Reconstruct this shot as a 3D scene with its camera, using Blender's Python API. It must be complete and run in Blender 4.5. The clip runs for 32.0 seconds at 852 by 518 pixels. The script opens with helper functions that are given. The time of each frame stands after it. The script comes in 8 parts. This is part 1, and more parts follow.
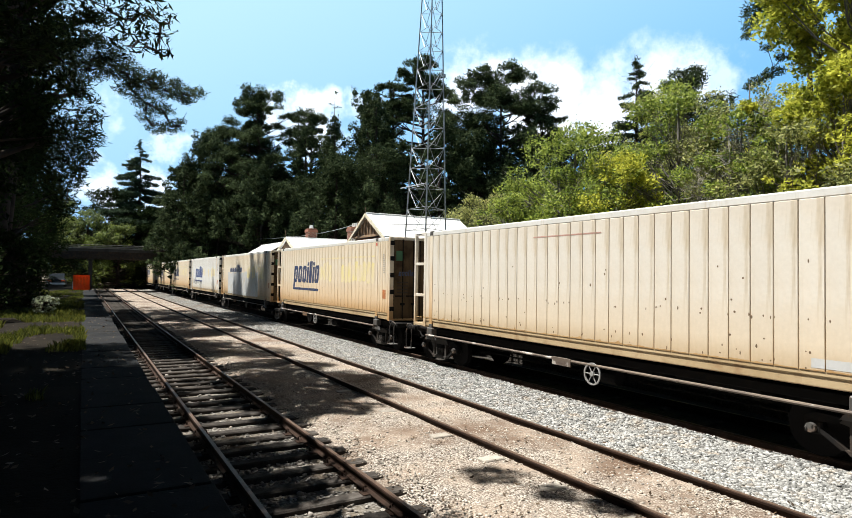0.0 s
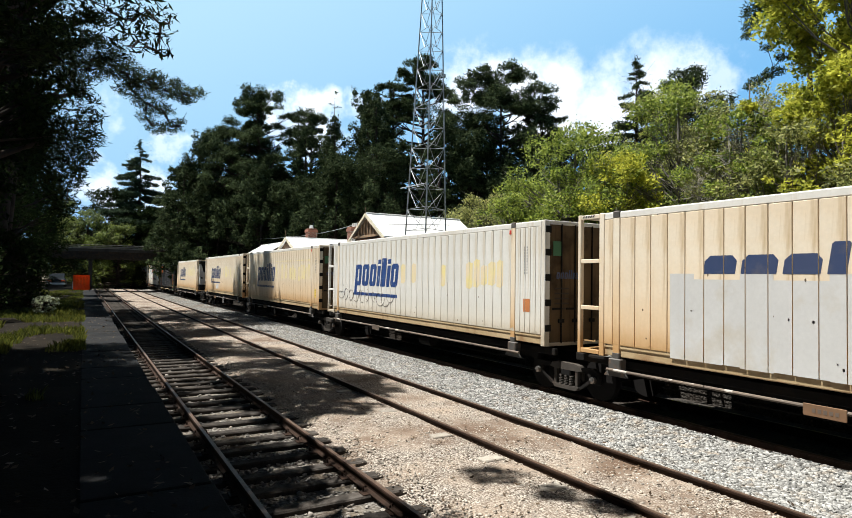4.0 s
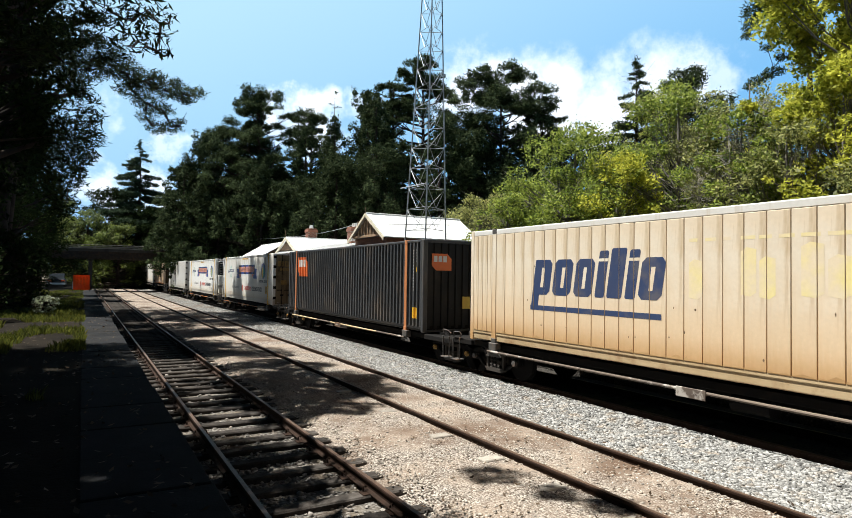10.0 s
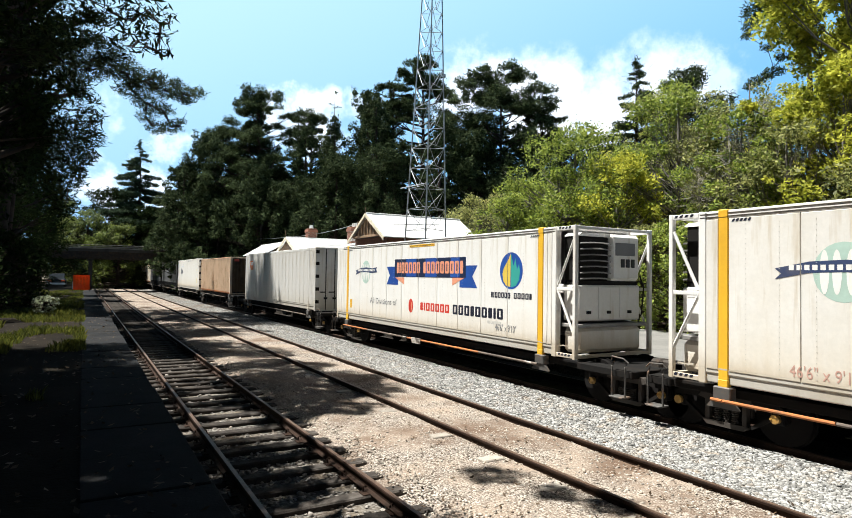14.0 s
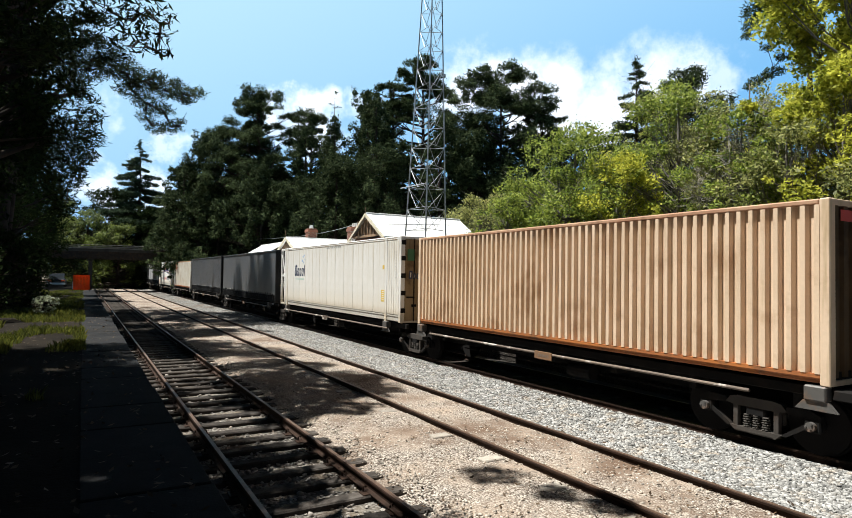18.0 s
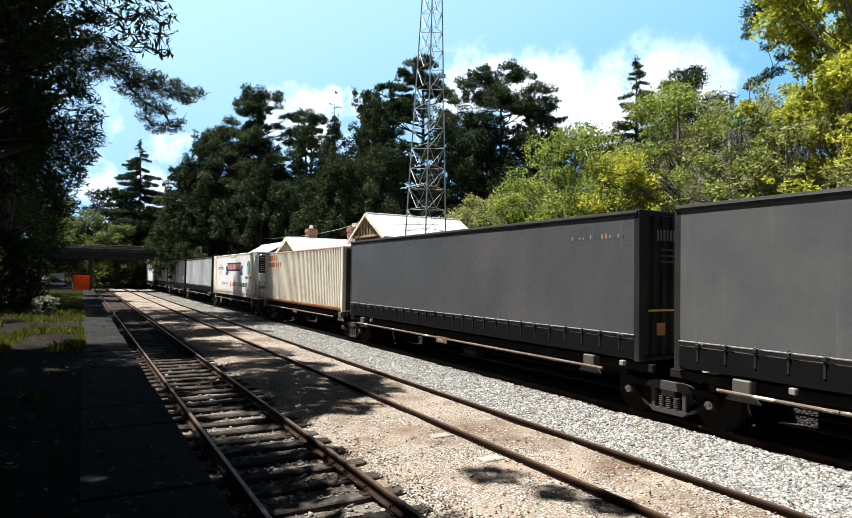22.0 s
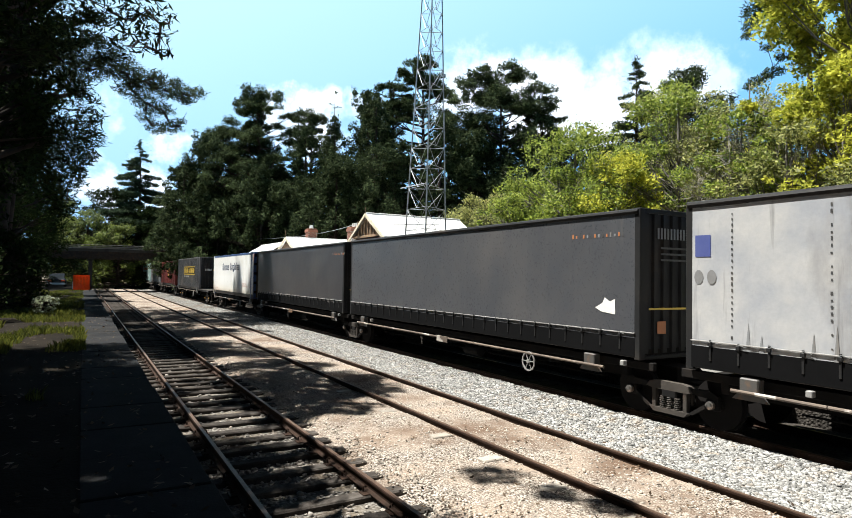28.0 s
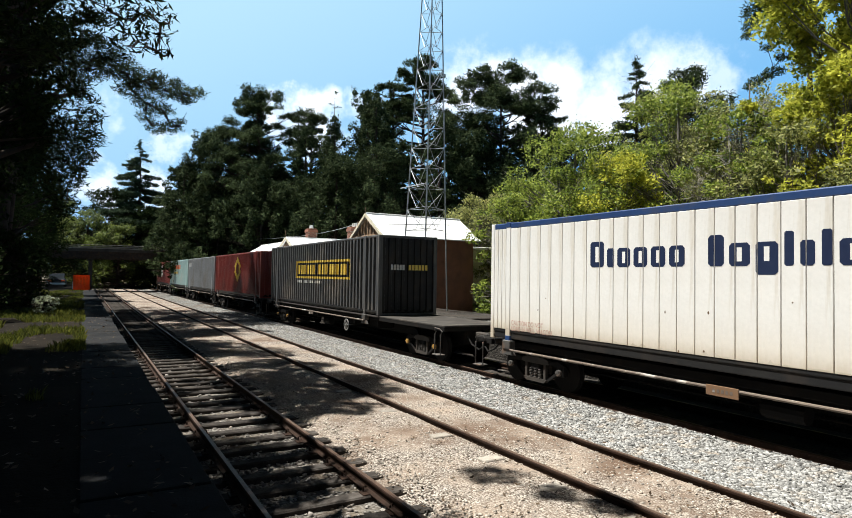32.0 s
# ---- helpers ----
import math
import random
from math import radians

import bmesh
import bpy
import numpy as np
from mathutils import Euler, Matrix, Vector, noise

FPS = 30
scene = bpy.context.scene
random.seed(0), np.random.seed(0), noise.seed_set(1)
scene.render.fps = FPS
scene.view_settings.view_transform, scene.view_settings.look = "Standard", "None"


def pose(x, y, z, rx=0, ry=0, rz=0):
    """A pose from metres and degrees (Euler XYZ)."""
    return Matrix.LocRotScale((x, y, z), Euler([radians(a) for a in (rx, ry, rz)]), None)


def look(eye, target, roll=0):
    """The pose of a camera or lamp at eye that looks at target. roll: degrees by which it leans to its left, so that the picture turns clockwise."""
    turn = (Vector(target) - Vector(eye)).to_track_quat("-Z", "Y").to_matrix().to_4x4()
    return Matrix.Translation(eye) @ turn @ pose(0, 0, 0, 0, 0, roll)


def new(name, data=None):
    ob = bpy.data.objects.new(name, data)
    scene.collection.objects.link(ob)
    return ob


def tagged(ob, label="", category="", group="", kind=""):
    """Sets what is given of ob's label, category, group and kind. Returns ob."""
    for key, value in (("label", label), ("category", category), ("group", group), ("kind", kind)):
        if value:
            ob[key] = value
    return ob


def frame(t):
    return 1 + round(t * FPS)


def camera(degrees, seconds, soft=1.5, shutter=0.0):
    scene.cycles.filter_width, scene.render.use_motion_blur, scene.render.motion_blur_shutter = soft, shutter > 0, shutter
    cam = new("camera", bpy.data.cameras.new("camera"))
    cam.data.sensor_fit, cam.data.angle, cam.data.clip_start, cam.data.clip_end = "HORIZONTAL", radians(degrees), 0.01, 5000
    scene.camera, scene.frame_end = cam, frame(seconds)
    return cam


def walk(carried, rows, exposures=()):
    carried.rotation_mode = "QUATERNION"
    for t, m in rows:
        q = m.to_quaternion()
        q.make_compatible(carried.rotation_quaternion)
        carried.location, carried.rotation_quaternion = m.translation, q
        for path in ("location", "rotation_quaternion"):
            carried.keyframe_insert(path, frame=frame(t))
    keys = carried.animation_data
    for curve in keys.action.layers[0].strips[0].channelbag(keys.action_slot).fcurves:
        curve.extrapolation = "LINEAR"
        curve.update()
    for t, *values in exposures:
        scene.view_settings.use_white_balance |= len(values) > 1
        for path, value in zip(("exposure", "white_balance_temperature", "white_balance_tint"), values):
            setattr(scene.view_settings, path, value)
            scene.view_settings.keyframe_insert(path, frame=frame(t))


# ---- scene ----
# Camera: stands still on the old platform, beside three tracks that run along +Y.
EYE = (0.0, 0.0, 2.66)
YAW, PITCH = radians(29.73), radians(1.70)
AIM = (EYE[0] + math.sin(YAW) * math.cos(PITCH), EYE[1] + math.cos(YAW) * math.cos(PITCH), EYE[2] + math.sin(PITCH))
cam = camera(70.67, 32.0, soft=0.85)
walk(cam, [(0.0, look(EYE, AIM, 0.89)), (32.0, look(EYE, AIM, 0.89))], exposures=[(t, e, 6350, 7) for t, e in (
    (0.0, 1.2), (1.0, 1.13), (3.0, 1.08), (6.0, 0.98), (8.0, 1.0), (10.0, 1.08), (11.0, 1.2), (12.0, 1.29), (14.0, 1.27), (17.0, 1.1), (20.0, 1.08), (21.0, 1.18), (22.0, 1.32), (23.0, 1.4), (24.0, 1.32), (25.0, 1.28),
    (28.0, 1.4), (30.0, 1.36), (31.0, 1.26), (32.0, 1.06))])

# ---- daylight ----
SUN_TO = Vector((-0.36, 0.26, 1.0)).normalized()
SUN_ELEVATION = math.asin(SUN_TO.z)
SUN_AZIMUTH = math.atan2(SUN_TO.x, SUN_TO.y)


def build_world():
    world = bpy.data.worlds.new("sky")
    scene.world = world
    world.use_nodes = True
    nt = world.node_tree
    nt.nodes.clear()
    out = nt.nodes.new("ShaderNodeOutputWorld")
    bg = nt.nodes.new("ShaderNodeBackground")
    sky = nt.nodes.new("ShaderNodeTexSky")
    sky.sky_type = "NISHITA"
    sky.sun_disc = False
    sky.sun_elevation = SUN_ELEVATION
    sky.sun_rotation = SUN_AZIMUTH
    sky.altitude = 700
    sky.air_density, sky.dust_density, sky.ozone_density = 1.0, 0.8, 2.0
    bg.inputs["Strength"].default_value = 0.047
    # fair-weather clouds: soft lumps broken up by noise
    tc = nt.nodes.new("ShaderNodeTexCoord")
    warp = nt.nodes.new("ShaderNodeTexNoise")
    warp.inputs["Scale"].default_value, warp.inputs["Detail"].default_value = 9.0, 6.0
    warp.inputs["Roughness"].default_value = 0.62
    nt.links.new(tc.outputs["Generated"], warp.inputs["Vector"])
    mad = nt.nodes.new("ShaderNodeVectorMath")
    mad.operation = "MULTIPLY_ADD"
    mad.inputs[1].default_value = (0.20, 0.20, 0.20)
    nt.links.new(warp.outputs["Color"], mad.inputs[0])
    nt.links.new(tc.outputs["Generated"], mad.inputs[2])
    total = None
    for (azim, elev, size, weight) in CLOUDS:
        d = Vector((math.sin(radians(azim)) * math.cos(radians(elev)), math.cos(radians(azim)) * math.cos(radians(elev)), math.sin(radians(elev))))
        dist = nt.nodes.new("ShaderNodeVectorMath")
        dist.operation = "DISTANCE"
        nt.links.new(mad.outputs[0], dist.inputs[0])
        dist.inputs[1].default_value = d + Vector((0.10, 0.10, 0.10))
        fall = nt.nodes.new("ShaderNodeMapRange")
        fall.interpolation_type = "SMOOTHSTEP"
        fall.inputs["From Min"].default_value, fall.inputs["From Max"].default_value = size, size * 0.2
        fall.inputs["To Min"].default_value, fall.inputs["To Max"].default_value = 0.0, weight
        nt.links.new(dist.outputs["Value"], fall.inputs["Value"])
        if total is None:
            total = fall.outputs[0]
        else:
            mx = nt.nodes.new("ShaderNodeMath")
            mx.operation = "MAXIMUM"
            nt.links.new(total, mx.inputs[0])
            nt.links.new(fall.outputs[0], mx.inputs[1])
            total = mx.outputs[0]
    mix = nt.nodes.new("ShaderNodeMix")
    mix.data_type = "RGBA"
    mix.inputs["B"].default_value = (13.0, 13.6, 14.4, 1)
    nt.links.new(total, mix.inputs["Factor"])
    hs = nt.nodes.new("ShaderNodeHueSaturation")
    hs.inputs["Saturation"].default_value, hs.inputs["Value"].default_value = 1.2, 0.12
    nt.links.new(sky.outputs[0], hs.inputs["Color"])
    # summer haze: the sky pales all round towards the horizon
    sep = nt.nodes.new("ShaderNodeSeparateXYZ")
    nt.links.new(tc.outputs["Generated"], sep.inputs[0])
    low = nt.nodes.new("ShaderNodeMapRange")
    low.interpolation_type = "SMOOTHSTEP"
    low.inputs["From Min"].default_value, low.inputs["From Max"].default_value = 0.51, 0.42
    low.inputs["To Min"].default_value, low.inputs["To Max"].default_value = 0.0, 0.92
    nt.links.new(sep.outputs["Z"], low.inputs["Value"])
    haze = nt.nodes.new("ShaderNodeMix")
    haze.data_type = "RGBA"
    # paler towards the sun
    away = nt.nodes.new("ShaderNodeVectorMath")
    away.operation = "DOT_PRODUCT"
    nt.links.new(tc.outputs["Generated"], away.inputs[0])
    away.inputs[1].default_value = SUN_TO
    ramp = nt.nodes.new("ShaderNodeMapRange")
    ramp.inputs["From Min"].default_value, ramp.inputs["From Max"].default_value = 0.05, 0.52
    nt.links.new(away.outputs["Value"], ramp.inputs["Value"])
    tone = nt.nodes.new("ShaderNodeMix")
    tone.data_type = "RGBA"
    tone.inputs["A"].default_value = (2.2, 5.7, 10.2, 1)
    tone.inputs["B"].default_value = (5.9, 9.0, 11.5, 1)
    nt.links.new(ramp.outputs[0], tone.inputs["Factor"])
    nt.links.new(tone.outputs["Result"], haze.inputs["B"])
    nt.links.new(low.outputs[0], haze.inputs["Factor"])
    nt.links.new(hs.outputs[0], haze.inputs["A"])
    nt.links.new(haze.outputs["Result"], mix.inputs["A"])
    nt.links.new(mix.outputs["Result"], bg.inputs["Color"])
    nt.links.new(bg.outputs[0], out.inputs["Surface"])


# azimuth from +Y, elevation, size, weight
CLOUDS = [(33.5, 17.5, 0.07, 0.9), (36, 18.5, 0.06, 0.8), (38, 17.0, 0.085, 1.0), (42.5, 16.2, 0.085, 0.95), (47, 16.0, 0.085, 0.9), (52.0, 17.0, 0.085, 0.85), (56.0, 17.0, 0.05, 0.5),
          (39, 14.0, 0.07, 1.0), (46, 13.5, 0.07, 0.9), (19.5, 14.0, 0.055, 0.95), (16.0, 14.2, 0.04, 0.8), (23.0, 14.6, 0.045, 0.8), (2.5, 13.0, 0.035, 0.4),
          (1.5, 7.0, 0.055, 0.9), (6.0, 6.5, 0.055, 0.9), (7.5, 10.5, 0.03, 0.5), (-50, 14, 0.12, 0.8), (95, 14, 0.14, 0.8), (170, 14, 0.14, 0.8), (250, 15, 0.14, 0.8)]
build_world()

sun = new("sun", bpy.data.lights.new("sun", "SUN"))
sun.data.energy = 5.0
sun.data.angle = radians(0.53)
sun.data.color = (1.0, 0.965, 0.9)
sun.matrix_world = look(SUN_TO * 60, (0, 0, 0))


# ---- materials ----
def socket_mix(nt, kind, fac, a, b):
    m = nt.nodes.new("ShaderNodeMix")
    m.data_type = "RGBA"
    m.blend_type = kind
    if isinstance(fac, float):
        m.inputs["Factor"].default_value = fac
    else:
        nt.links.new(fac, m.inputs["Factor"])
    for s, v in (("A", a), ("B", b)):
        if isinstance(v, tuple):
            m.inputs[s].default_value = (*v, 1)
        else:
            nt.links.new(v, m.inputs[s])
    return m.outputs["Result"]


def noise_fac(nt, vec, scale, lo, hi, detail=5.0, stretch=None):
    if stretch:
        mp = nt.nodes.new("ShaderNodeMapping")
        mp.inputs["Scale"].default_value = stretch
        nt.links.new(vec, mp.inputs["Vector"])
        vec = mp.outputs[0]
    n = nt.nodes.new("ShaderNodeTexNoise")
    n.inputs["Scale"].default_value, n.inputs["Detail"].default_value = scale, detail
    n.inputs["Roughness"].default_value = 0.6
    nt.links.new(vec, n.inputs["Vector"])
    r = nt.nodes.new("ShaderNodeMapRange")
    r.inputs["From Min"].default_value, r.inputs["From Max"].default_value = lo, hi
    nt.links.new(n.outputs["Fac"], r.inputs["Value"])
    return r.outputs[0], n.outputs["Fac"]


def material(name, col, col2=None, rough=0.6, metal=0.0, scale=1.5, lo=0.4, hi=0.65, stain=None, stain_scale=0.6, stain_lo=0.52, stain_hi=0.7,
             stain_stretch=None, grain=25.0, grain_amt=0.25, bump=0.15, bump_scale=60.0, vary=0.0, island=False, streak=None, coat=0.0, spec=0.5, foot=None):
    """A worn surface: colour drifts between two tones, stains over it, fine grain, small bumps."""
    m = bpy.data.materials.new(name)
    m.use_nodes = True
    nt = m.node_tree
    b = nt.nodes["Principled BSDF"]
    tc = nt.nodes.new("ShaderNodeTexCoord")
    vec = tc.outputs["Object"]
    c = tuple(col)
    f, _ = noise_fac(nt, vec, scale, lo, hi)
    c = socket_mix(nt, "MIX", f, c, tuple(col2 or [v * 0.8 for v in col]))
    if stain:
        f, _ = noise_fac(nt, vec, stain_scale, stain_lo, stain_hi, 8.0, stain_stretch)
        c = socket_mix(nt, "MIX", f, c, tuple(stain))
    if streak:
        f, _ = noise_fac(nt, vec, 6.0, 0.56, 0.78, 4.0, (1.0, 1.0, 0.08))
        c = socket_mix(nt, "MIX", f, c, tuple(streak))
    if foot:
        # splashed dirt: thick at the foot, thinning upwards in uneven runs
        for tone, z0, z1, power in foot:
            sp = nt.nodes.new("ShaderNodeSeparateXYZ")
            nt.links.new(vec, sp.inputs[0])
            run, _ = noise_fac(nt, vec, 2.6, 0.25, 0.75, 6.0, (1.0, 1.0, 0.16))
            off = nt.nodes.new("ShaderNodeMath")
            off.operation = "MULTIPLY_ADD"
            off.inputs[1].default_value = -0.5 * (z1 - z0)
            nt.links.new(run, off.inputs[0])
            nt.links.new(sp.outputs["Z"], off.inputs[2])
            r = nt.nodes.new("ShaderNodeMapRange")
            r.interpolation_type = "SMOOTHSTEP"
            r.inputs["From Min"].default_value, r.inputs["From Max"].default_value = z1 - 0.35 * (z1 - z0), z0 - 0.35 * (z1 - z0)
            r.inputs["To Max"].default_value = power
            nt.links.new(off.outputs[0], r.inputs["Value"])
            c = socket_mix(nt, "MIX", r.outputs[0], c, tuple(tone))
    f, raw = noise_fac(nt, vec, grain, 0.3, 0.7, 3.0)
    c = socket_mix(nt, "MULTIPLY", grain_amt, c, socket_mix(nt, "MIX", f, (0.45, 0.45, 0.45), (1.0, 1.0, 1.0)))
    if vary or island:
        if island:
            g = nt.nodes.new("ShaderNodeNewGeometry").outputs["Random Per Island"]
        else:
            g = nt.nodes.new("ShaderNodeObjectInfo").outputs["Random"]
        r = nt.nodes.new("ShaderNodeMapRange")
        r.inputs["To Min"].default_value, r.inputs["To Max"].default_value = 1 - vary, 1 + vary
        nt.links.new(g, r.inputs["Value"])
        hs = nt.nodes.new("ShaderNodeHueSaturation")
        nt.links.new(c, hs.inputs["Color"])
        nt.links.new(r.outputs[0], hs.inputs["Value"])
        c = hs.outputs[0]
    nt.links.new(c, b.inputs["Base Color"])
    b.inputs["Metallic"].default_value = metal
    b.inputs["Specular IOR Level"].default_value = spec
    rr = nt.nodes.new("ShaderNodeMapRange")
    rr.inputs["To Min"].default_value, rr.inputs["To Max"].default_value = max(0.04, rough - 0.12), min(1.0, rough + 0.12)
    nt.links.new(raw, rr.inputs["Value"])
    nt.links.new(rr.outputs[0], b.inputs["Roughness"])
    if coat:
        b.inputs["Coat Weight"].default_value = coat
    if bump:
        _, n = noise_fac(nt, vec, bump_scale, 0, 1, 4.0)
        bp = nt.nodes.new("ShaderNodeBump")
        bp.inputs["Strength"].default_value, bp.inputs["Distance"].default_value = bump, 0.02
        nt.links.new(n, bp.inputs["Height"])
        nt.links.new(bp.outputs[0], b.inputs["Normal"])
    return m


def leaf_material(name, dark, light, through_amt=0.35, rough=0.6, gloss=0.25):
    m = bpy.data.materials.new(name)
    m.use_nodes = True
    nt = m.node_tree
    nt.nodes.clear()
    out = nt.nodes.new("ShaderNodeOutputMaterial")
    geo = nt.nodes.new("ShaderNodeNewGeometry")
    tc = nt.nodes.new("ShaderNodeTexCoord")
    f, _ = noise_fac(nt, tc.outputs["Object"], 0.45, 0.38, 0.62, 2.0)
    a = socket_mix(nt, "MIX", geo.outputs["Random Per Island"], dark, light)
    a = socket_mix(nt, "MULTIPLY", 0.55, a, socket_mix(nt, "MIX", f, (0.35, 0.42, 0.32), (1.0, 1.0, 1.0)))
    p = nt.nodes.new("ShaderNodeBsdfPrincipled")
    p.inputs["Roughness"].default_value = rough
    p.inputs["Specular IOR Level"].default_value = gloss
    nt.links.new(a, p.inputs["Base Color"])
    t = nt.nodes.new("ShaderNodeBsdfTranslucent")
    nt.links.new(a, t.inputs["Color"])
    ms = nt.nodes.new("ShaderNodeMixShader")
    ms.inputs[0].default_value = through_amt
    nt.links.new(p.outputs[0], ms.inputs[1])
    nt.links.new(t.outputs[0], ms.inputs[2])
    nt.links.new(ms.outputs[0], out.inputs["Surface"])
    return m


M = {}
M["bark"] = material("bark", (0.055, 0.04, 0.03), (0.03, 0.022, 0.018), 0.9, grain=30, bump=0.6, bump_scale=14, spec=0.15)
M["bark_grey"] = material("bark_grey", (0.16, 0.14, 0.12), (0.09, 0.08, 0.07), 0.9, grain=30, bump=0.5, bump_scale=14)
M["bark_dark"] = material("bark_dark", (0.03, 0.024, 0.02), (0.016, 0.013, 0.011), 0.95, grain=30, bump=0.5, bump_scale=14, spec=0.05)
M["bark_pale"] = material("bark_pale", (0.42, 0.38, 0.33), (0.28, 0.25, 0.21), 0.9, grain=30, bump=0.4, bump_scale=14)
M["needles"] = leaf_material("needles", (0.016, 0.026, 0.013), (0.11, 0.14, 0.06), 0.15, 0.85, 0.05)
M["needles_blue"] = leaf_material("needles_blue", (0.01, 0.022, 0.013), (0.085, 0.12, 0.065), 0.2, 0.85, 0.08)
M["cypress"] = leaf_material("cypress", (0.014, 0.024, 0.012), (0.09, 0.115, 0.05), 0.15, 0.85, 0.05)
M["leaves"] = leaf_material("leaves", (0.05, 0.09, 0.014), (0.42, 0.48, 0.09), 0.45)
M["leaves_yellow"] = leaf_material("leaves_yellow", (0.2, 0.23, 0.022), (0.72, 0.68, 0.10), 0.55)
M["leaves_olive"] = leaf_material("leaves_olive", (0.055, 0.075, 0.022), (0.48, 0.47, 0.17), 0.45)
# Near-black leaves: the shade on their visible side is put into the colour.
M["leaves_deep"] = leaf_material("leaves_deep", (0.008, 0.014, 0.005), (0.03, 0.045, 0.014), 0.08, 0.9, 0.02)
M["grass"] = leaf_material("grass", (0.06, 0.08, 0.014), (0.24, 0.24, 0.045), 0.3)
M["ground"] = material("ground_soil", (0.16, 0.13, 0.095), (0.09, 0.08, 0.055), 0.95, scale=0.4, stain=(0.06, 0.065, 0.03), stain_scale=0.12, grain=30, grain_amt=0.5, bump=0.5, bump_scale=18, spec=0.1)
# Earth and slabs near black: the tree shade is put into the colour.
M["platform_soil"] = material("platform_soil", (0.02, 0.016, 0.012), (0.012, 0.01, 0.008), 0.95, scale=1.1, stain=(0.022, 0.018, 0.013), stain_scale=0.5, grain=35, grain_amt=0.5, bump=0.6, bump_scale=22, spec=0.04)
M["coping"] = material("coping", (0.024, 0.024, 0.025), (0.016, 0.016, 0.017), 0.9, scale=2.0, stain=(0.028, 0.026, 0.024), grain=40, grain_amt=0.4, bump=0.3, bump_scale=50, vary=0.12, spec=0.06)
M["road"] = material("road", (0.21, 0.2, 0.185), (0.15, 0.145, 0.135), 0.9, scale=0.7, grain=45, grain_amt=0.4, bump=0.3, bump_scale=60)
M["concrete"] = material("concrete", (0.3, 0.29, 0.27), (0.2, 0.19, 0.175), 0.9, scale=0.8, stain=(0.1, 0.095, 0.085), streak=(0.11, 0.1, 0.09), grain=30, bump=0.25, spec=0.2)
M["dark_steel"] = material("dark_steel", (0.035, 0.032, 0.03), (0.06, 0.05, 0.042), 0.75, 0.2, scale=3, stain=(0.09, 0.055, 0.035), stain_scale=2.5, bump=0.2, spec=0.15)
M["galvanised"] = material("galvanised", (0.34, 0.35, 0.36), (0.25, 0.26, 0.27), 0.5, 0.6, scale=3, bump=0.1)
M["roof_white"] = material("roof_white", (0.8, 0.8, 0.8), (0.72, 0.72, 0.71), 0.45, scale=0.9, stain=(0.6, 0.6, 0.58), grain=20, grain_amt=0.1, bump=0.05)
M["brick"] = material("brick_red", (0.24, 0.1, 0.06), (0.17, 0.075, 0.05), 0.9, grain=30, vary=0.25, bump=0.3)
M["mortar"] = material("mortar", (0.3, 0.27, 0.23), None, 0.95)
M["timber_brown"] = material("timber_brown", (0.16, 0.1, 0.055), (0.1, 0.065, 0.04), 0.8, grain=25, bump=0.3)
M["cream_paint"] = material("cream_paint", (0.62, 0.56, 0.43), (0.55, 0.5, 0.38), 0.6)
M["orange_mesh"] = leaf_material("orange_mesh", (0.92, 0.17, 0.035), (0.95, 0.24, 0.06), 0.7)
M["rail_rust"] = material("rail_rust", (0.04, 0.023, 0.016), (0.024, 0.015, 0.011), 0.75, 0.25, scale=5, grain=50, bump=0.3, spec=0.12)
M["rail_top"] = material("rail_top", (0.14, 0.085, 0.055), (0.09, 0.055, 0.038), 0.5, 0.45, scale=8, grain=60)
M["sleeper"] = material("sleeper", (0.06, 0.05, 0.043), (0.025, 0.021, 0.018), 0.9, scale=4, stain=(0.095, 0.082, 0.072), stain_scale=3, grain=45, grain_amt=0.5, bump=0.6, bump_scale=30, vary=0.3, spec=0.15)
M["leaves_mid"] = leaf_material("leaves_mid", (0.03, 0.05, 0.01), (0.2, 0.24, 0.05), 0.35)
M["leaves_pale"] = leaf_material("leaves_pale", (0.3, 0.33, 0.2), (0.6, 0.62, 0.45), 0.35)
M["sleeper_pale"] = material("sleeper_pale", (0.36, 0.32, 0.27), (0.28, 0.24, 0.2), 0.9, scale=4, grain=45, grain_amt=0.5, bump=0.6, bump_scale=30, vary=0.2)


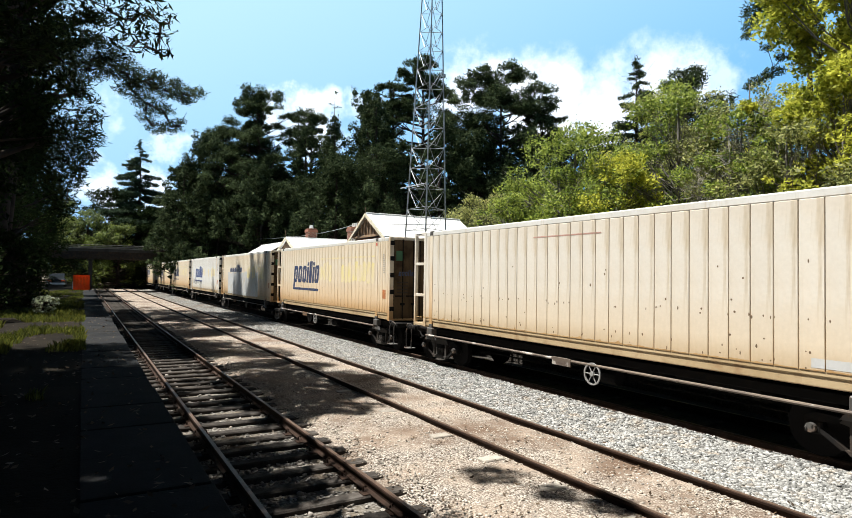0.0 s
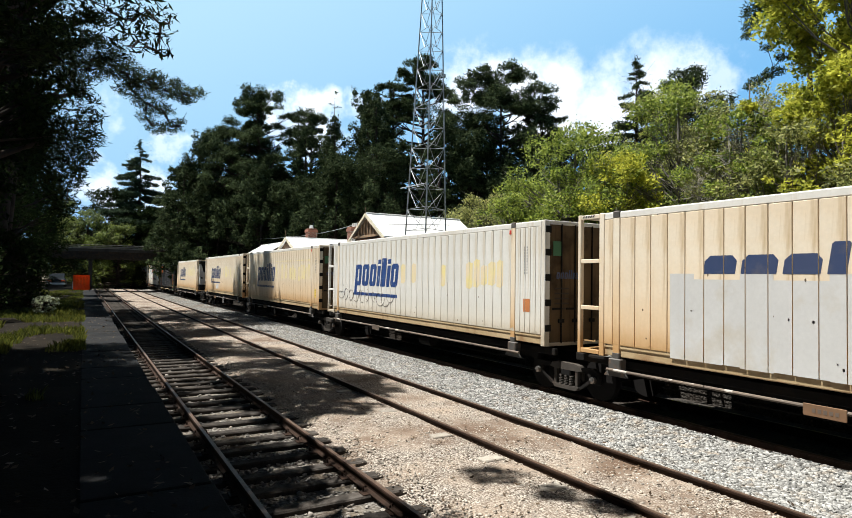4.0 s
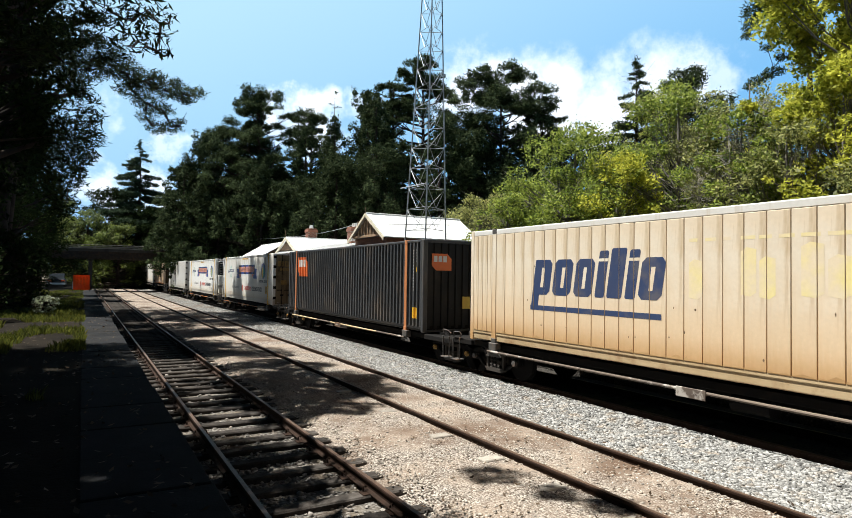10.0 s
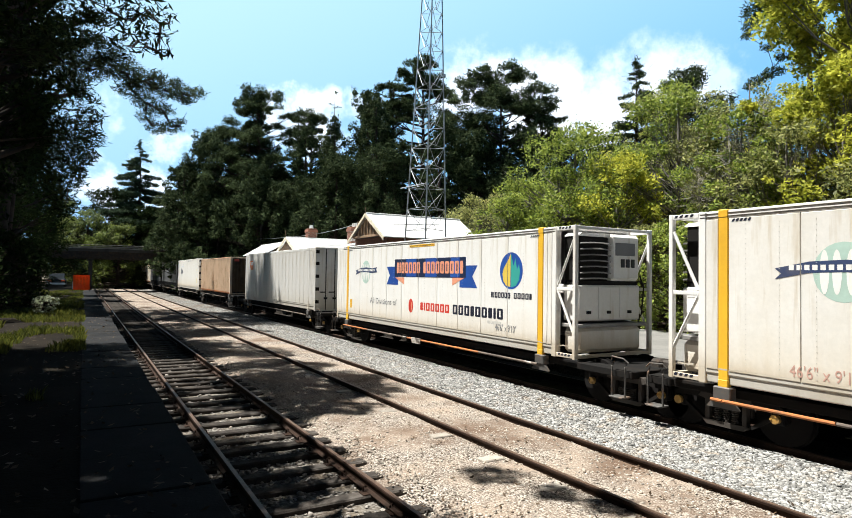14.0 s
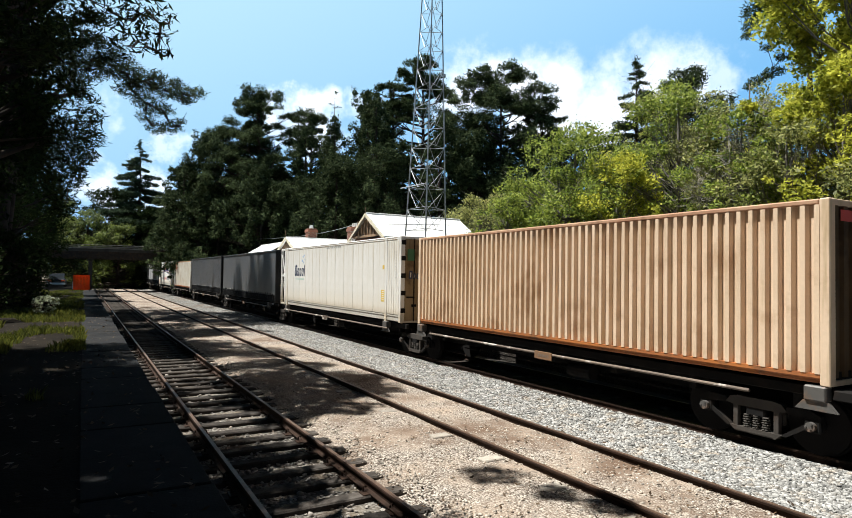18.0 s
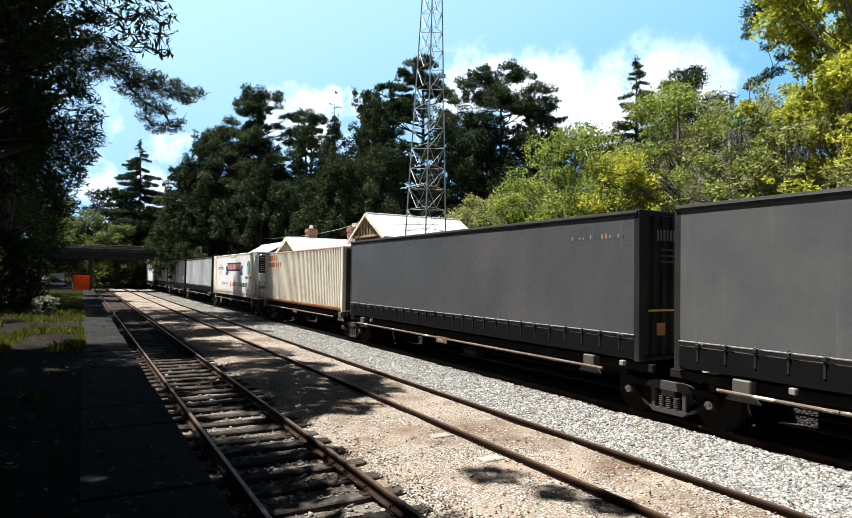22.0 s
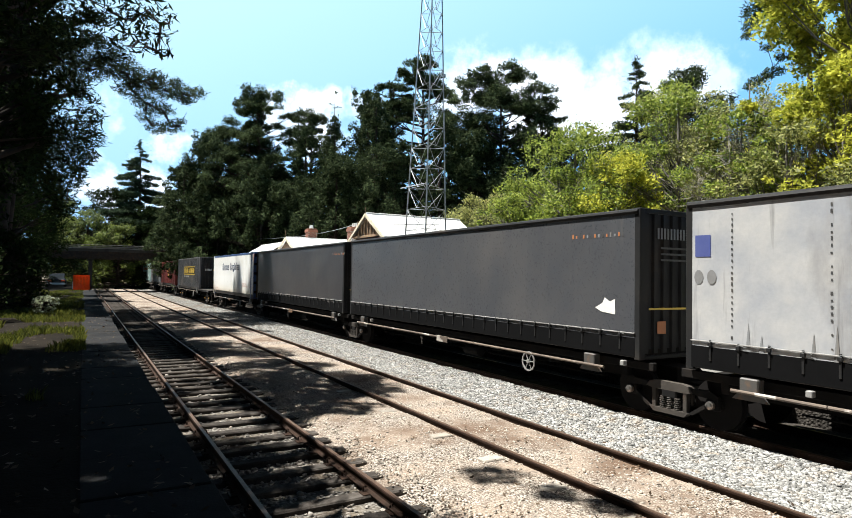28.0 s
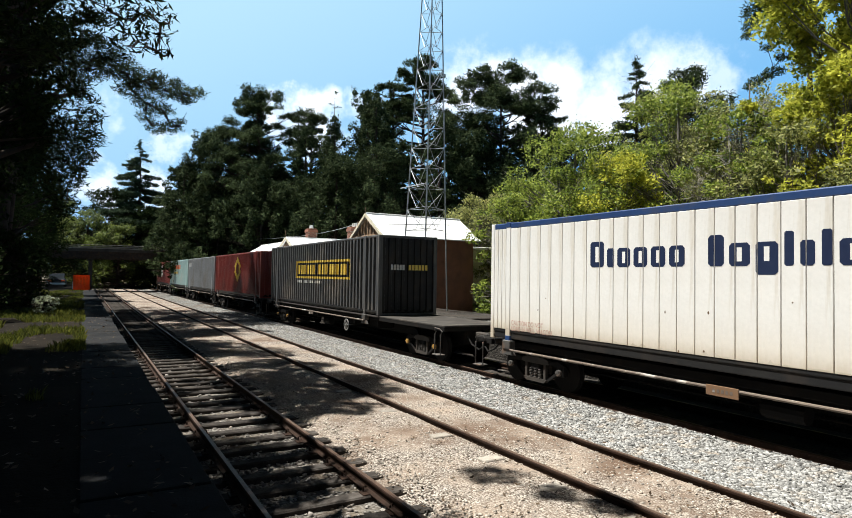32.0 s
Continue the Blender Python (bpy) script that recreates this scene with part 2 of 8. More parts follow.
def gravel_material(name, cols, size, dust, dust_lo, dust_hi, bump=0.8):
    """Broken stone: cells of several greys, gaps coloured dark like shade, dust over them."""
    m = bpy.data.materials.new(name)
    m.use_nodes = True
    nt = m.node_tree
    b = nt.nodes["Principled BSDF"]
    tc = nt.nodes.new("ShaderNodeTexCoord")
    vec = tc.outputs["Object"]
    v = nt.nodes.new("ShaderNodeTexVoronoi")
    v.inputs["Scale"].default_value = 1 / size
    v.inputs["Randomness"].default_value = 1.0
    nt.links.new(vec, v.inputs["Vector"])
    sep = nt.nodes.new("ShaderNodeSeparateColor")
    nt.links.new(v.outputs["Color"], sep.inputs[0])
    c = socket_mix(nt, "MIX", sep.outputs[0], cols[0], cols[1])
    hole = nt.nodes.new("ShaderNodeMapRange")
    hole.inputs["From Min"].default_value, hole.inputs["From Max"].default_value = 0.35, 0.75
    nt.links.new(v.outputs["Distance"], hole.inputs["Value"])
    c = socket_mix(nt, "MIX", hole.outputs[0], c, cols[2])
    f, _ = noise_fac(nt, vec, 0.8, dust_lo, dust_hi, 6.0)
    c = socket_mix(nt, "MIX", f, c, dust)
    f, _ = noise_fac(nt, vec, 0.5, 0.5, 0.66, 7.0)
    c = socket_mix(nt, "MIX", f, c, (dust[0] * 0.42, dust[1] * 0.36, dust[2] * 0.33))
    f, _ = noise_fac(nt, vec, 70.0, 0.3, 0.7, 3.0)
    c = socket_mix(nt, "MULTIPLY", 0.5, c, socket_mix(nt, "MIX", f, (0.5, 0.5, 0.5), (1.0, 1.0, 1.0)))
    nt.links.new(c, b.inputs["Base Color"])
    b.inputs["Roughness"].default_value = 0.95
    b.inputs["Specular IOR Level"].default_value = 0.12
    bp = nt.nodes.new("ShaderNodeBump")
    bp.invert = True
    bp.inputs["Strength"].default_value, bp.inputs["Distance"].default_value = bump, size * 0.6
    nt.links.new(v.outputs["Distance"], bp.inputs["Height"])
    nt.links.new(bp.outputs[0], b.inputs["Normal"])
    return m


M["dirt"] = gravel_material("dirt_gravel", ((0.20, 0.165, 0.14), (0.60, 0.54, 0.47), (0.07, 0.05, 0.038)), 0.026, (0.34, 0.265, 0.205), 0.42, 0.7, 0.8)
M["ballast"] = gravel_material("ballast_bed", ((0.15, 0.145, 0.135), (0.33, 0.32, 0.30), (0.05, 0.047, 0.043)), 0.06, (0.3, 0.275, 0.24), 0.62, 0.8)
M["old_ballast"] = gravel_material("old_ballast", ((0.15, 0.135, 0.12), (0.27, 0.25, 0.225), (0.06, 0.052, 0.045)), 0.05, (0.2, 0.165, 0.125), 0.45, 0.65)
# Ballast under the train, coloured dark for the shade there.
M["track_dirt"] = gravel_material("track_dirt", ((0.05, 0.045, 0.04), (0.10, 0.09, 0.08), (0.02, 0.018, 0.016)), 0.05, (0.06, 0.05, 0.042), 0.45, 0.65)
M["stone"] = material("ballast_stone", (0.35, 0.34, 0.325), (0.19, 0.184, 0.175), 0.92, scale=9, stain=(0.3, 0.25, 0.2), stain_scale=4, grain=70, bump=0.3, vary=0.6, island=True)
M["stone_tan"] = material("tan_stone", (0.42, 0.37, 0.315), (0.28, 0.235, 0.19), 0.92, scale=9, stain=(0.3, 0.22, 0.16), stain_scale=2, grain=70, bump=0.3, vary=0.5, island=True)
M["stone_old"] = material("old_stone", (0.25, 0.225, 0.2), (0.17, 0.15, 0.13), 0.92, scale=9, stain=(0.19, 0.14, 0.1), stain_scale=2, grain=70, bump=0.3, vary=0.5, island=True)


# ---- mesh helpers ----
class Shape:
    """Collects vertices and faces of one mesh."""

    def __init__(self):
        self.v, self.f = [], []

    def add(self, verts, faces):
        n = len(self.v)
        self.v += [tuple(q) for q in verts]
        self.f += [tuple(i + n for i in face) for face in faces]
        return self

    def box(self, x0, x1, y0, y1, z0, z1, b=0.0):
        x0, x1, y0, y1, z0, z1 = min(x0, x1), max(x0, x1), min(y0, y1), max(y0, y1), min(z0, z1), max(z0, z1)
        if b <= 0:
            return self.add([(x0, y0, z0), (x1, y0, z0), (x1, y1, z0), (x0, y1, z0), (x0, y0, z1), (x1, y0, z1), (x1, y1, z1), (x0, y1, z1)],
                            [(0, 3, 2, 1), (4, 5, 6, 7), (0, 1, 5, 4), (1, 2, 6, 5), (2, 3, 7, 6), (3, 0, 4, 7)])
        b = min(b, (x1 - x0) * 0.45, (y1 - y0) * 0.45, (z1 - z0) * 0.45)
        lo, hi = (x0, y0, z0), (x1, y1, z1)
        verts, idx = [], {}
        for c in range(8):
            s = [(c >> k) & 1 for k in range(3)]
            for k in range(3):
                q = [(hi[j] if s[j] else lo[j]) if j == k else ((hi[j] - b) if s[j] else (lo[j] + b)) for j in range(3)]
                idx[c, k] = len(verts)
                verts.append(q)
        faces = []
        for k in range(3):
            i, j = (k + 1) % 3, (k + 2) % 3
            for s in (0, 1):
                base = s << k
                loop = [base, base | 1 << i, base | 1 << i | 1 << j, base | 1 << j]
                ids = [idx[c, k] for c in loop]
                faces.append(ids if s else ids[::-1])
            for a in (0, 1):
                for e in (0, 1):
                    c0 = (a << i) | (e << j)
                    c1 = c0 | 1 << k
                    q = [idx[c0, i], idx[c1, i], idx[c1, j], idx[c0, j]]
                    faces.append(q if a == e else q[::-1])
        for c in range(8):
            t = [idx[c, 0], idx[c, 1], idx[c, 2]]
            odd = (c & 1) + (c >> 1 & 1) + (c >> 2 & 1)
            faces.append(t if odd % 2 else t[::-1])
        return self.add(verts, faces)

    def tube(self, pts, radii, n=6, cap=True):
        """A round bar along a polyline."""
        pts = [Vector(q) for q in pts]
        if not isinstance(radii, (list, tuple)):
            radii = [radii] * len(pts)
        rings, base = [], len(self.v)
        for i, q in enumerate(pts):
            d = (pts[min(i + 1, len(pts) - 1)] - pts[max(i - 1, 0)]).normalized()
            u = d.cross(Vector((0, 0, 1)) if abs(d.z) < 0.9 else Vector((1, 0, 0))).normalized()
            w = d.cross(u)
            rings.append([q + (u * math.cos(a) + w * math.sin(a)) * radii[i] for a in (2 * math.pi * k / n for k in range(n))])
        for r in rings:
            self.v += [tuple(q) for q in r]
        for i in range(len(pts) - 1):
            for k in range(n):
                a, b2 = base + i * n + k, base + i * n + (k + 1) % n
                self.f.append((a, b2, b2 + n, a + n))
        if cap:
            self.f.append(tuple(base + k for k in reversed(range(n))))
            self.f.append(tuple(base + (len(pts) - 1) * n + k for k in range(n)))
        return self

    def extrude(self, profile, axis, a, b2):
        """A closed outline (pairs in the other two axes, in x-y-z order) drawn out along an axis from a to b2."""
        def at(u, v, w):
            return {"x": (w, u, v), "y": (u, w, v), "z": (u, v, w)}[axis]
        n = len(profile)
        verts = [at(u, v, a) for u, v in profile] + [at(u, v, b2) for u, v in profile]
        area = sum(profile[i][0] * profile[(i + 1) % n][1] - profile[(i + 1) % n][0] * profile[i][1] for i in range(n))
        flip = (area < 0) != (axis == "y") != (b2 < a)
        faces = [tuple(range(n))[::-1], tuple(range(n, 2 * n))] + [(i, (i + 1) % n, (i + 1) % n + n, i + n) for i in range(n)]
        return self.add(verts, [q[::-1] for q in faces] if flip else faces)

    def ring(self, c, r, w, axis="x", n=20, th=0.02):
        """A flat-section hoop of mid radius r round an axis."""
        prof = []
        for k in range(n):
            a = 2 * math.pi * k / n
            for rr, h in ((r - w, -th), (r + w, -th), (r + w, th), (r - w, th)):
                q = (rr * math.cos(a), rr * math.sin(a))
                prof.append({"x": (c[0] + h, c[1] + q[0], c[2] + q[1]), "y": (c[0] + q[0], c[1] + h, c[2] + q[1]), "z": (c[0] + q[0], c[1] + q[1], c[2] + h)}[axis])
        faces = []
        for k in range(n):
            a, b2 = k * 4, (k + 1) % n * 4
            for j in range(4):
                faces.append((a + j, a + (j + 1) % 4, b2 + (j + 1) % 4, b2 + j))
        return self.add(prof, faces)

    def disc(self, c, r, axis="x", n=16, th=0.02):
        return self.extrude([(r * math.cos(2 * math.pi * k / n) + (c[1] if axis == "x" else c[0]),
                              r * math.sin(2 * math.pi * k / n) + (c[1] if axis == "z" else c[2])) for k in range(n)],
                            axis, c["xyz".index(axis)] - th, c["xyz".index(axis)] + th)

    def mesh(self, name, material_=None, smooth=False):
        me = bpy.data.meshes.new(name)
        me.from_pydata(self.v, [], self.f)
        if material_:
            me.materials.append(material_)
        if smooth:
            me.polygons.foreach_set("use_smooth", [True] * len(me.polygons))
        me.update()
        return me


def part(name, shape, mat_, parent, label="", loc=None, smooth=False):
    """One mesh object under a thing or a part."""
    me = shape.mesh(name, mat_, smooth) if isinstance(shape, Shape) else shape
    ob = new(name, me)
    ob.parent = parent
    if loc:
        ob.location = loc
    if label:
        ob["label"] = label
    return ob


def thing(name, label, category, group="", kind="", loc=(0, 0, 0)):
    ob = new(name)
    ob.empty_display_size = 0.2
    ob.location = loc
    return tagged(ob, label, category, group, kind)


def solid(name, shape, mat_, label, category="", kind="", group="", smooth=False):
    ob = new(name, shape.mesh(name, mat_, smooth))
    return tagged(ob, label, category, group, kind)


# ---- ground, tracks, platform ----
TRACK_1, TRACK_2, TRACK_3 = 2.60, 6.58, 10.73      # centre lines
TOP_1, TOP_2, TOP_3 = 0.0, -0.02, 0.0            # rail heads
GAUGE = 1.505


def sheet(name, xs, ys, height, mat_, label, category="", kind="structure"):
    """A ground strip over a grid; height(x, y) gives its surface."""
    xs, ys = list(xs), list(ys)
    verts = [(x, y, height(x, y)) for y in ys for x in xs]
    n = len(xs)
    faces = [(j * n + i, j * n + i + 1, (j + 1) * n + i + 1, (j + 1) * n + i) for j in range(len(ys) - 1) for i in range(n - 1)]
    me = bpy.data.meshes.new(name)
    me.from_pydata(verts, [], faces)
    me.materials.append(mat_)
    me.polygons.foreach_set("use_smooth", [True] * len(me.polygons))
    ob = new(name, me)
    return tagged(ob, label, category, "", kind)


def lumps(x, y, s, amp):
    return amp * noise.noise(Vector((x * s, y * s, 3.1)))


def steps(a, b, n):
    return [a + (b - a) * i / n for i in range(n + 1)]


def along(near, far, first, growth):
    """Positions that grow apart with distance."""
    out, d = [near], first
    while out[-1] < far:
        out.append(out[-1] + d)
        d *= growth
    return out


def shoulder(x):
    """The ballast heaped against the near rail of the main line."""
    return 0.1 * max(0.0, 1 - abs(x - 9.6) / 0.5)


def build_ground():
    def far(x, y):
        rise = max(0.0, abs(y - 40) - 260) * 0.02 + max(0.0, abs(x) - 90) * 0.08
        return -0.42 + min(rise, 14)
    g = [-1500, -700, -300, -150, -80, -40, -15, 0, 15, 40, 80, 150, 300, 700, 1500]
    sheet("ground", g, [v + 40 for v in g], far, M["ground"], "bare soil and grass reaching away under the trees", "ground")
    ys = [-45, -25, -12, -6, -2] + along(0, 135, 0.22, 1.022)

    def dirt(x, y):
        return -0.13 + lumps(x, y, 0.7, 0.03) + lumps(x, y, 3.0, 0.012) - 0.1 * max(0.0, 1 - abs(x - 3.7) / 0.5)
    sheet("gravel_ground", steps(3.55, 7.55, 34), ys, dirt, M["dirt"], "dusty tan gravel ground between the sidings", "ground")

    def old(x, y):
        return -0.235 + lumps(x, y, 2.0, 0.02) + lumps(x, y, 6.0, 0.012)
    sheet("siding_ballast", steps(0.9, 3.9, 26), ys, old, M["old_ballast"], "dark dirty old ballast under the siding", "ground")

    def main(x, y):
        z = -0.13 - 0.05 * min(1, max(0, (x - 7.4) / 0.6)) + shoulder(x)
        if x > 12.3:
            z -= 0.1 * (x - 12.3)
        return z + lumps(x, y, 1.5, 0.03) + lumps(x, y, 6.0, 0.015)
    sheet("main_ballast", steps(7.4, 10.25, 26), ys, main, M["ballast"], "clean light grey crushed-stone ballast of the main line", "ground")
    sheet("track_bed", steps(10.25, 13.2, 20), ys, main, M["track_dirt"], "main line ballast coloured dark for the shade under the train", "ground")

    def road(x, y):
        return 0.36 + lumps(x, y, 0.4, 0.04)
    sheet("road", steps(13.0, 23.0, 14), [-40, -20, -10, -5, 0, 5, 10, 15, 20, 26, 33, 40], road, M["road"], "pale worn gravel yard behind the main line", "road")
    s = Shape()
    s.box(12.62, 13.0, 20, 75, -0.4, 0.92, 0.02)
    s.box(12.5, 16.2, 20, 75, 0.92, 1.02, 0.02)
    s.box(12.95, 13.1, -40, 20, -0.5, 0.38, 0.02)
    # the far platform takes the same shade-dark gravel colour
    solid("far_platform", s, M["track_dirt"], "low far platform, coloured dark for the shade under the train", "platform", "structure")


def rail_profile(xc, top):
    pts = [(-0.065, -0.150), (0.065, -0.150), (0.065, -0.138), (0.012, -0.122), (0.009, -0.045), (0.034, -0.036), (0.036, -0.008), (0.028, 0.0), (-0.028, 0.0),
           (-0.036, -0.008), (-0.034, -0.036), (-0.009, -0.045), (-0.012, -0.122), (-0.065, -0.138)]
    return [(xc + x, top + z) for x, z in pts]


def build_tracks():
    rng = random.Random(5)
    sleeper_meshes = []
    for k in range(5):
        s = Shape()
        s.box(-1.21 + rng.uniform(-.05, .05), 1.21 + rng.uniform(-.05, .05), -0.115, 0.115, -0.13, 0.0, 0.02)
        sleeper_meshes.append(s.mesh("sleeper", M["sleeper"]))
    plate = Shape().box(-0.14, 0.14, -0.09, 0.09, 0, 0.014, 0.004).mesh("rail_plate", M["rail_rust"])
    spike = Shape()
    spike.tube([(-0.085, 0.05, 0.0), (-0.085, 0.05, 0.055), (-0.06, 0.05, 0.075), (-0.045, 0.05, 0.05)], 0.014, 5)
    spike.tube([(0.085, -0.05, 0.0), (0.085, -0.05, 0.055), (0.06, -0.05, 0.075), (0.045, -0.05, 0.05)], 0.014, 5)
    spike = spike.mesh("rail_clip", M["rail_rust"])
    for name, xc, top, label, lay in (("siding_track", TRACK_1, TOP_1, "rusty unused siding on worn timber sleepers", 0.655),
                                      ("second_track", TRACK_2, TOP_2, "rusty siding half buried in dusty gravel", 0.0),
                                      ("main_track", TRACK_3, TOP_3, "main line track in pale crushed ballast", 0.66)):
        track = thing(name, label, "railway track", kind="structure")
        for side in (-1, 1):
            x = xc + side * GAUGE / 2
            for a, b2 in ((-40, 12.8), (12.806, 25.6), (25.606, 60), (60.006, 135)):
                r = part("rail", Shape().extrude(rail_profile(x, top), "y", a, b2), M["rail_rust"], track)
                part("rail_head", Shape().box(x - 0.027, x + 0.027, a, b2, top + 0.0005, top + 0.003), M["rail_top"], r)
        if lay:
            y, n = 1.3 if name == "siding_track" else 3.0, 0
            while y < (95 if name == "siding_track" else 40):
                ob = part("sleeper", sleeper_meshes[n % 5], None, track, loc=(xc + rng.uniform(-.04, .04), y, top - 0.163 + rng.uniform(-.012, .008)))
                ob.rotation_euler = (rng.uniform(-.02, .02), rng.uniform(-.008, .008), rng.uniform(-.025, .025))
                if name == "siding_track" and y < 30:
                    for side in (-1, 1):
                        part("rail_plate", plate, None, ob, loc=(side * GAUGE / 2, 0, 0.001))
                        part("rail_clip", spike, None, ob, loc=(side * GAUGE / 2, 0, 0.012))
                y += lay + rng.uniform(-.04, .04)
                n += 1
        else:
            for y in (4.9, 6.2, 7.6, 9.1, 11.2, 13.6, 16.9):
                part("sleeper_end", Shape().box(xc - 1.22, xc - 0.86, y - 0.11, y + 0.11, -0.26, -0.108, 0.015), M["sleeper_pale"], track)
    build_stones(rng)


def stone_field(name, n, xs, ys, size, height, mat_, label, seed):
    """Many broken stones in one mesh, denser near the camera."""
    r = np.random.RandomState(seed)
    ico = np.array([(.75, .7, .45), (-.8, .65, .5), (-.7, -.75, .55), (.8, -.65, .4), (1, .1, -.4), (-.1, 1, -.45), (-1, 0, -.4), (0, -1, -.45)])
    tri = np.array([(0, 1, 2), (0, 2, 3), (0, 5, 1), (1, 6, 2), (2, 7, 3), (3, 4, 0), (0, 4, 5), (1, 5, 6), (2, 6, 7), (3, 7, 4)])
    u = r.rand(n)
    y = ys[0] * (ys[1] / ys[0]) ** u
    x = xs[0] + (xs[1] - xs[0]) * r.rand(n)
    z = np.array([height(a, b2) for a, b2 in zip(x, y)])
    s = size[0] + (size[1] - size[0]) * r.rand(n) ** 1.6
    sc = s[:, None] * np.stack([r.uniform(.8, 1.35, n), r.uniform(.7, 1.1, n), r.uniform(.55, .9, n)], 1)
    v = ico[None] * (1 + r.uniform(-.38, .3, (n, 8, 1))) * sc[:, None]
    a = r.uniform(0, 6.28, n)
    b2 = r.uniform(-.6, .6, n)
    ca, sa, cb, sb = np.cos(a)[:, None], np.sin(a)[:, None], np.cos(b2)[:, None], np.sin(b2)[:, None]
    x1, y1, z1 = v[..., 0], v[..., 1] * cb - v[..., 2] * sb, v[..., 1] * sb + v[..., 2] * cb
    v = np.stack([x1 * ca - y1 * sa + x[:, None], x1 * sa + y1 * ca + y[:, None], z1 + (z + s * r.uniform(-0.35, 0.6, n))[:, None]], -1)
    return cloud_mesh(name, v.reshape(-1, 3), (tri[None] + 8 * np.arange(n)[:, None, None]).reshape(-1, 3), mat_, label)


def cloud_mesh(name, verts, faces, mat_, label="", k=None):
    """A large mesh from arrays of vertices and equal-sided faces."""
    k = faces.shape[1]
    me = bpy.data.meshes.new(name)
    me.vertices.add(len(verts))
    me.vertices.foreach_set("co", np.ascontiguousarray(verts, dtype=np.float32).ravel())
    me.loops.add(faces.size)
    me.loops.foreach_set("vertex_index", np.ascontiguousarray(faces, dtype=np.int32).ravel())
    me.polygons.add(len(faces))
    me.polygons.foreach_set("loop_start", np.arange(0, faces.size, k, dtype=np.int32))
    me.materials.append(mat_)
    me.update(calc_edges=True)
    me.validate()
    if not label:
        return me
    return tagged(new(name, me), label, "", "", "stuff")


def build_stones(rng):
    def main(x, y):
        return -0.13 - 0.05 * min(1, max(0, (x - 7.4) / 0.6)) + shoulder(x) + lumps(x, y, 1.5, 0.03)
    stone_field("ballast_stones", 105000, (7.42, 10.4), (3.2, 48), (0.014, 0.033), main, M["stone"], "pale grey crushed ballast stones beside the main line", 3)
    stone_field("siding_stones", 6500, (1.0, 3.95), (3.2, 40), (0.02, 0.045), lambda x, y: -0.235 + lumps(x, y, 2.0, 0.02), M["stone_old"], "dirty loose stones between the siding sleepers", 4)
    stone_field("loose_gravel", 18000, (3.7, 7.4), (3.3, 24), (0.007, 0.024), lambda x, y: -0.135 + lumps(x, y, 0.7, 0.03), M["stone_tan"], "small loose gravel on the dusty ground", 6)


def build_platform():
    xs = [-60, -30, -16, -10, -7, -5, -4, -3, -2.4, -1.8, -1.2, -0.6, 0.04]
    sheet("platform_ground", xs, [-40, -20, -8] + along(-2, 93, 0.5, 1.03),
          lambda x, y: 0.99 + lumps(x, y, 0.5, 0.05 if x < -0.2 else 0.0) + lumps(x, y, 2.5, 0.015), M["platform_soil"], "earth platform coloured dark for tree shade, with litter and grass", "platform")
    wall = thing("platform_wall", "old concrete platform edge with paving slabs", "platform", kind="structure")
    part("retaining_wall", Shape().box(0.6, 0.86, -40, 62, -0.6, 0.9), M["concrete"], wall)
    y = -3.0
    rng = random.Random(8)
    while y < 61:
        l = 1.15 + rng.uniform(-.05, .05)
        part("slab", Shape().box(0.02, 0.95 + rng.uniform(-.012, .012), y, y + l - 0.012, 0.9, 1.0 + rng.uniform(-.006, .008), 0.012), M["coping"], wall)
        y += l


build_ground()
build_tracks()
build_platform()


# ---- trees ----
def cards(r, centres, size, up=0.4, long=2.2, thin=1.0, three=False):
    """Leaf-shaped quads at the centres, turned at random, most facing more or less upwards."""
    n = len(centres)
    nrm = r.normal(size=(n, 3))
    nrm[:, 2] = np.abs(nrm[:, 2]) + up
    nrm /= np.linalg.norm(nrm, axis=1)[:, None]
    t = np.cross(nrm, r.normal(size=(n, 3)))
    t /= np.linalg.norm(t, axis=1)[:, None] + 1e-9
    b = np.cross(nrm, t)
    s = size * r.uniform(0.6, 1.35, n)[:, None]
    t, b = t * s * 0.5 * long / 1.5, b * s * 0.5 / 1.3 * thin
    if three:
        return np.stack([centres - t, centres + b - nrm * s * 0.06, centres + t * 0.9 - b * 0.5], 1).reshape(-1, 3)
    v = np.stack([centres - t, centres + b * 0.8 - nrm * s * 0.06, centres + t, centres - b * 0.8 - nrm * s * 0.06], 1)
    return v.reshape(-1, 3)


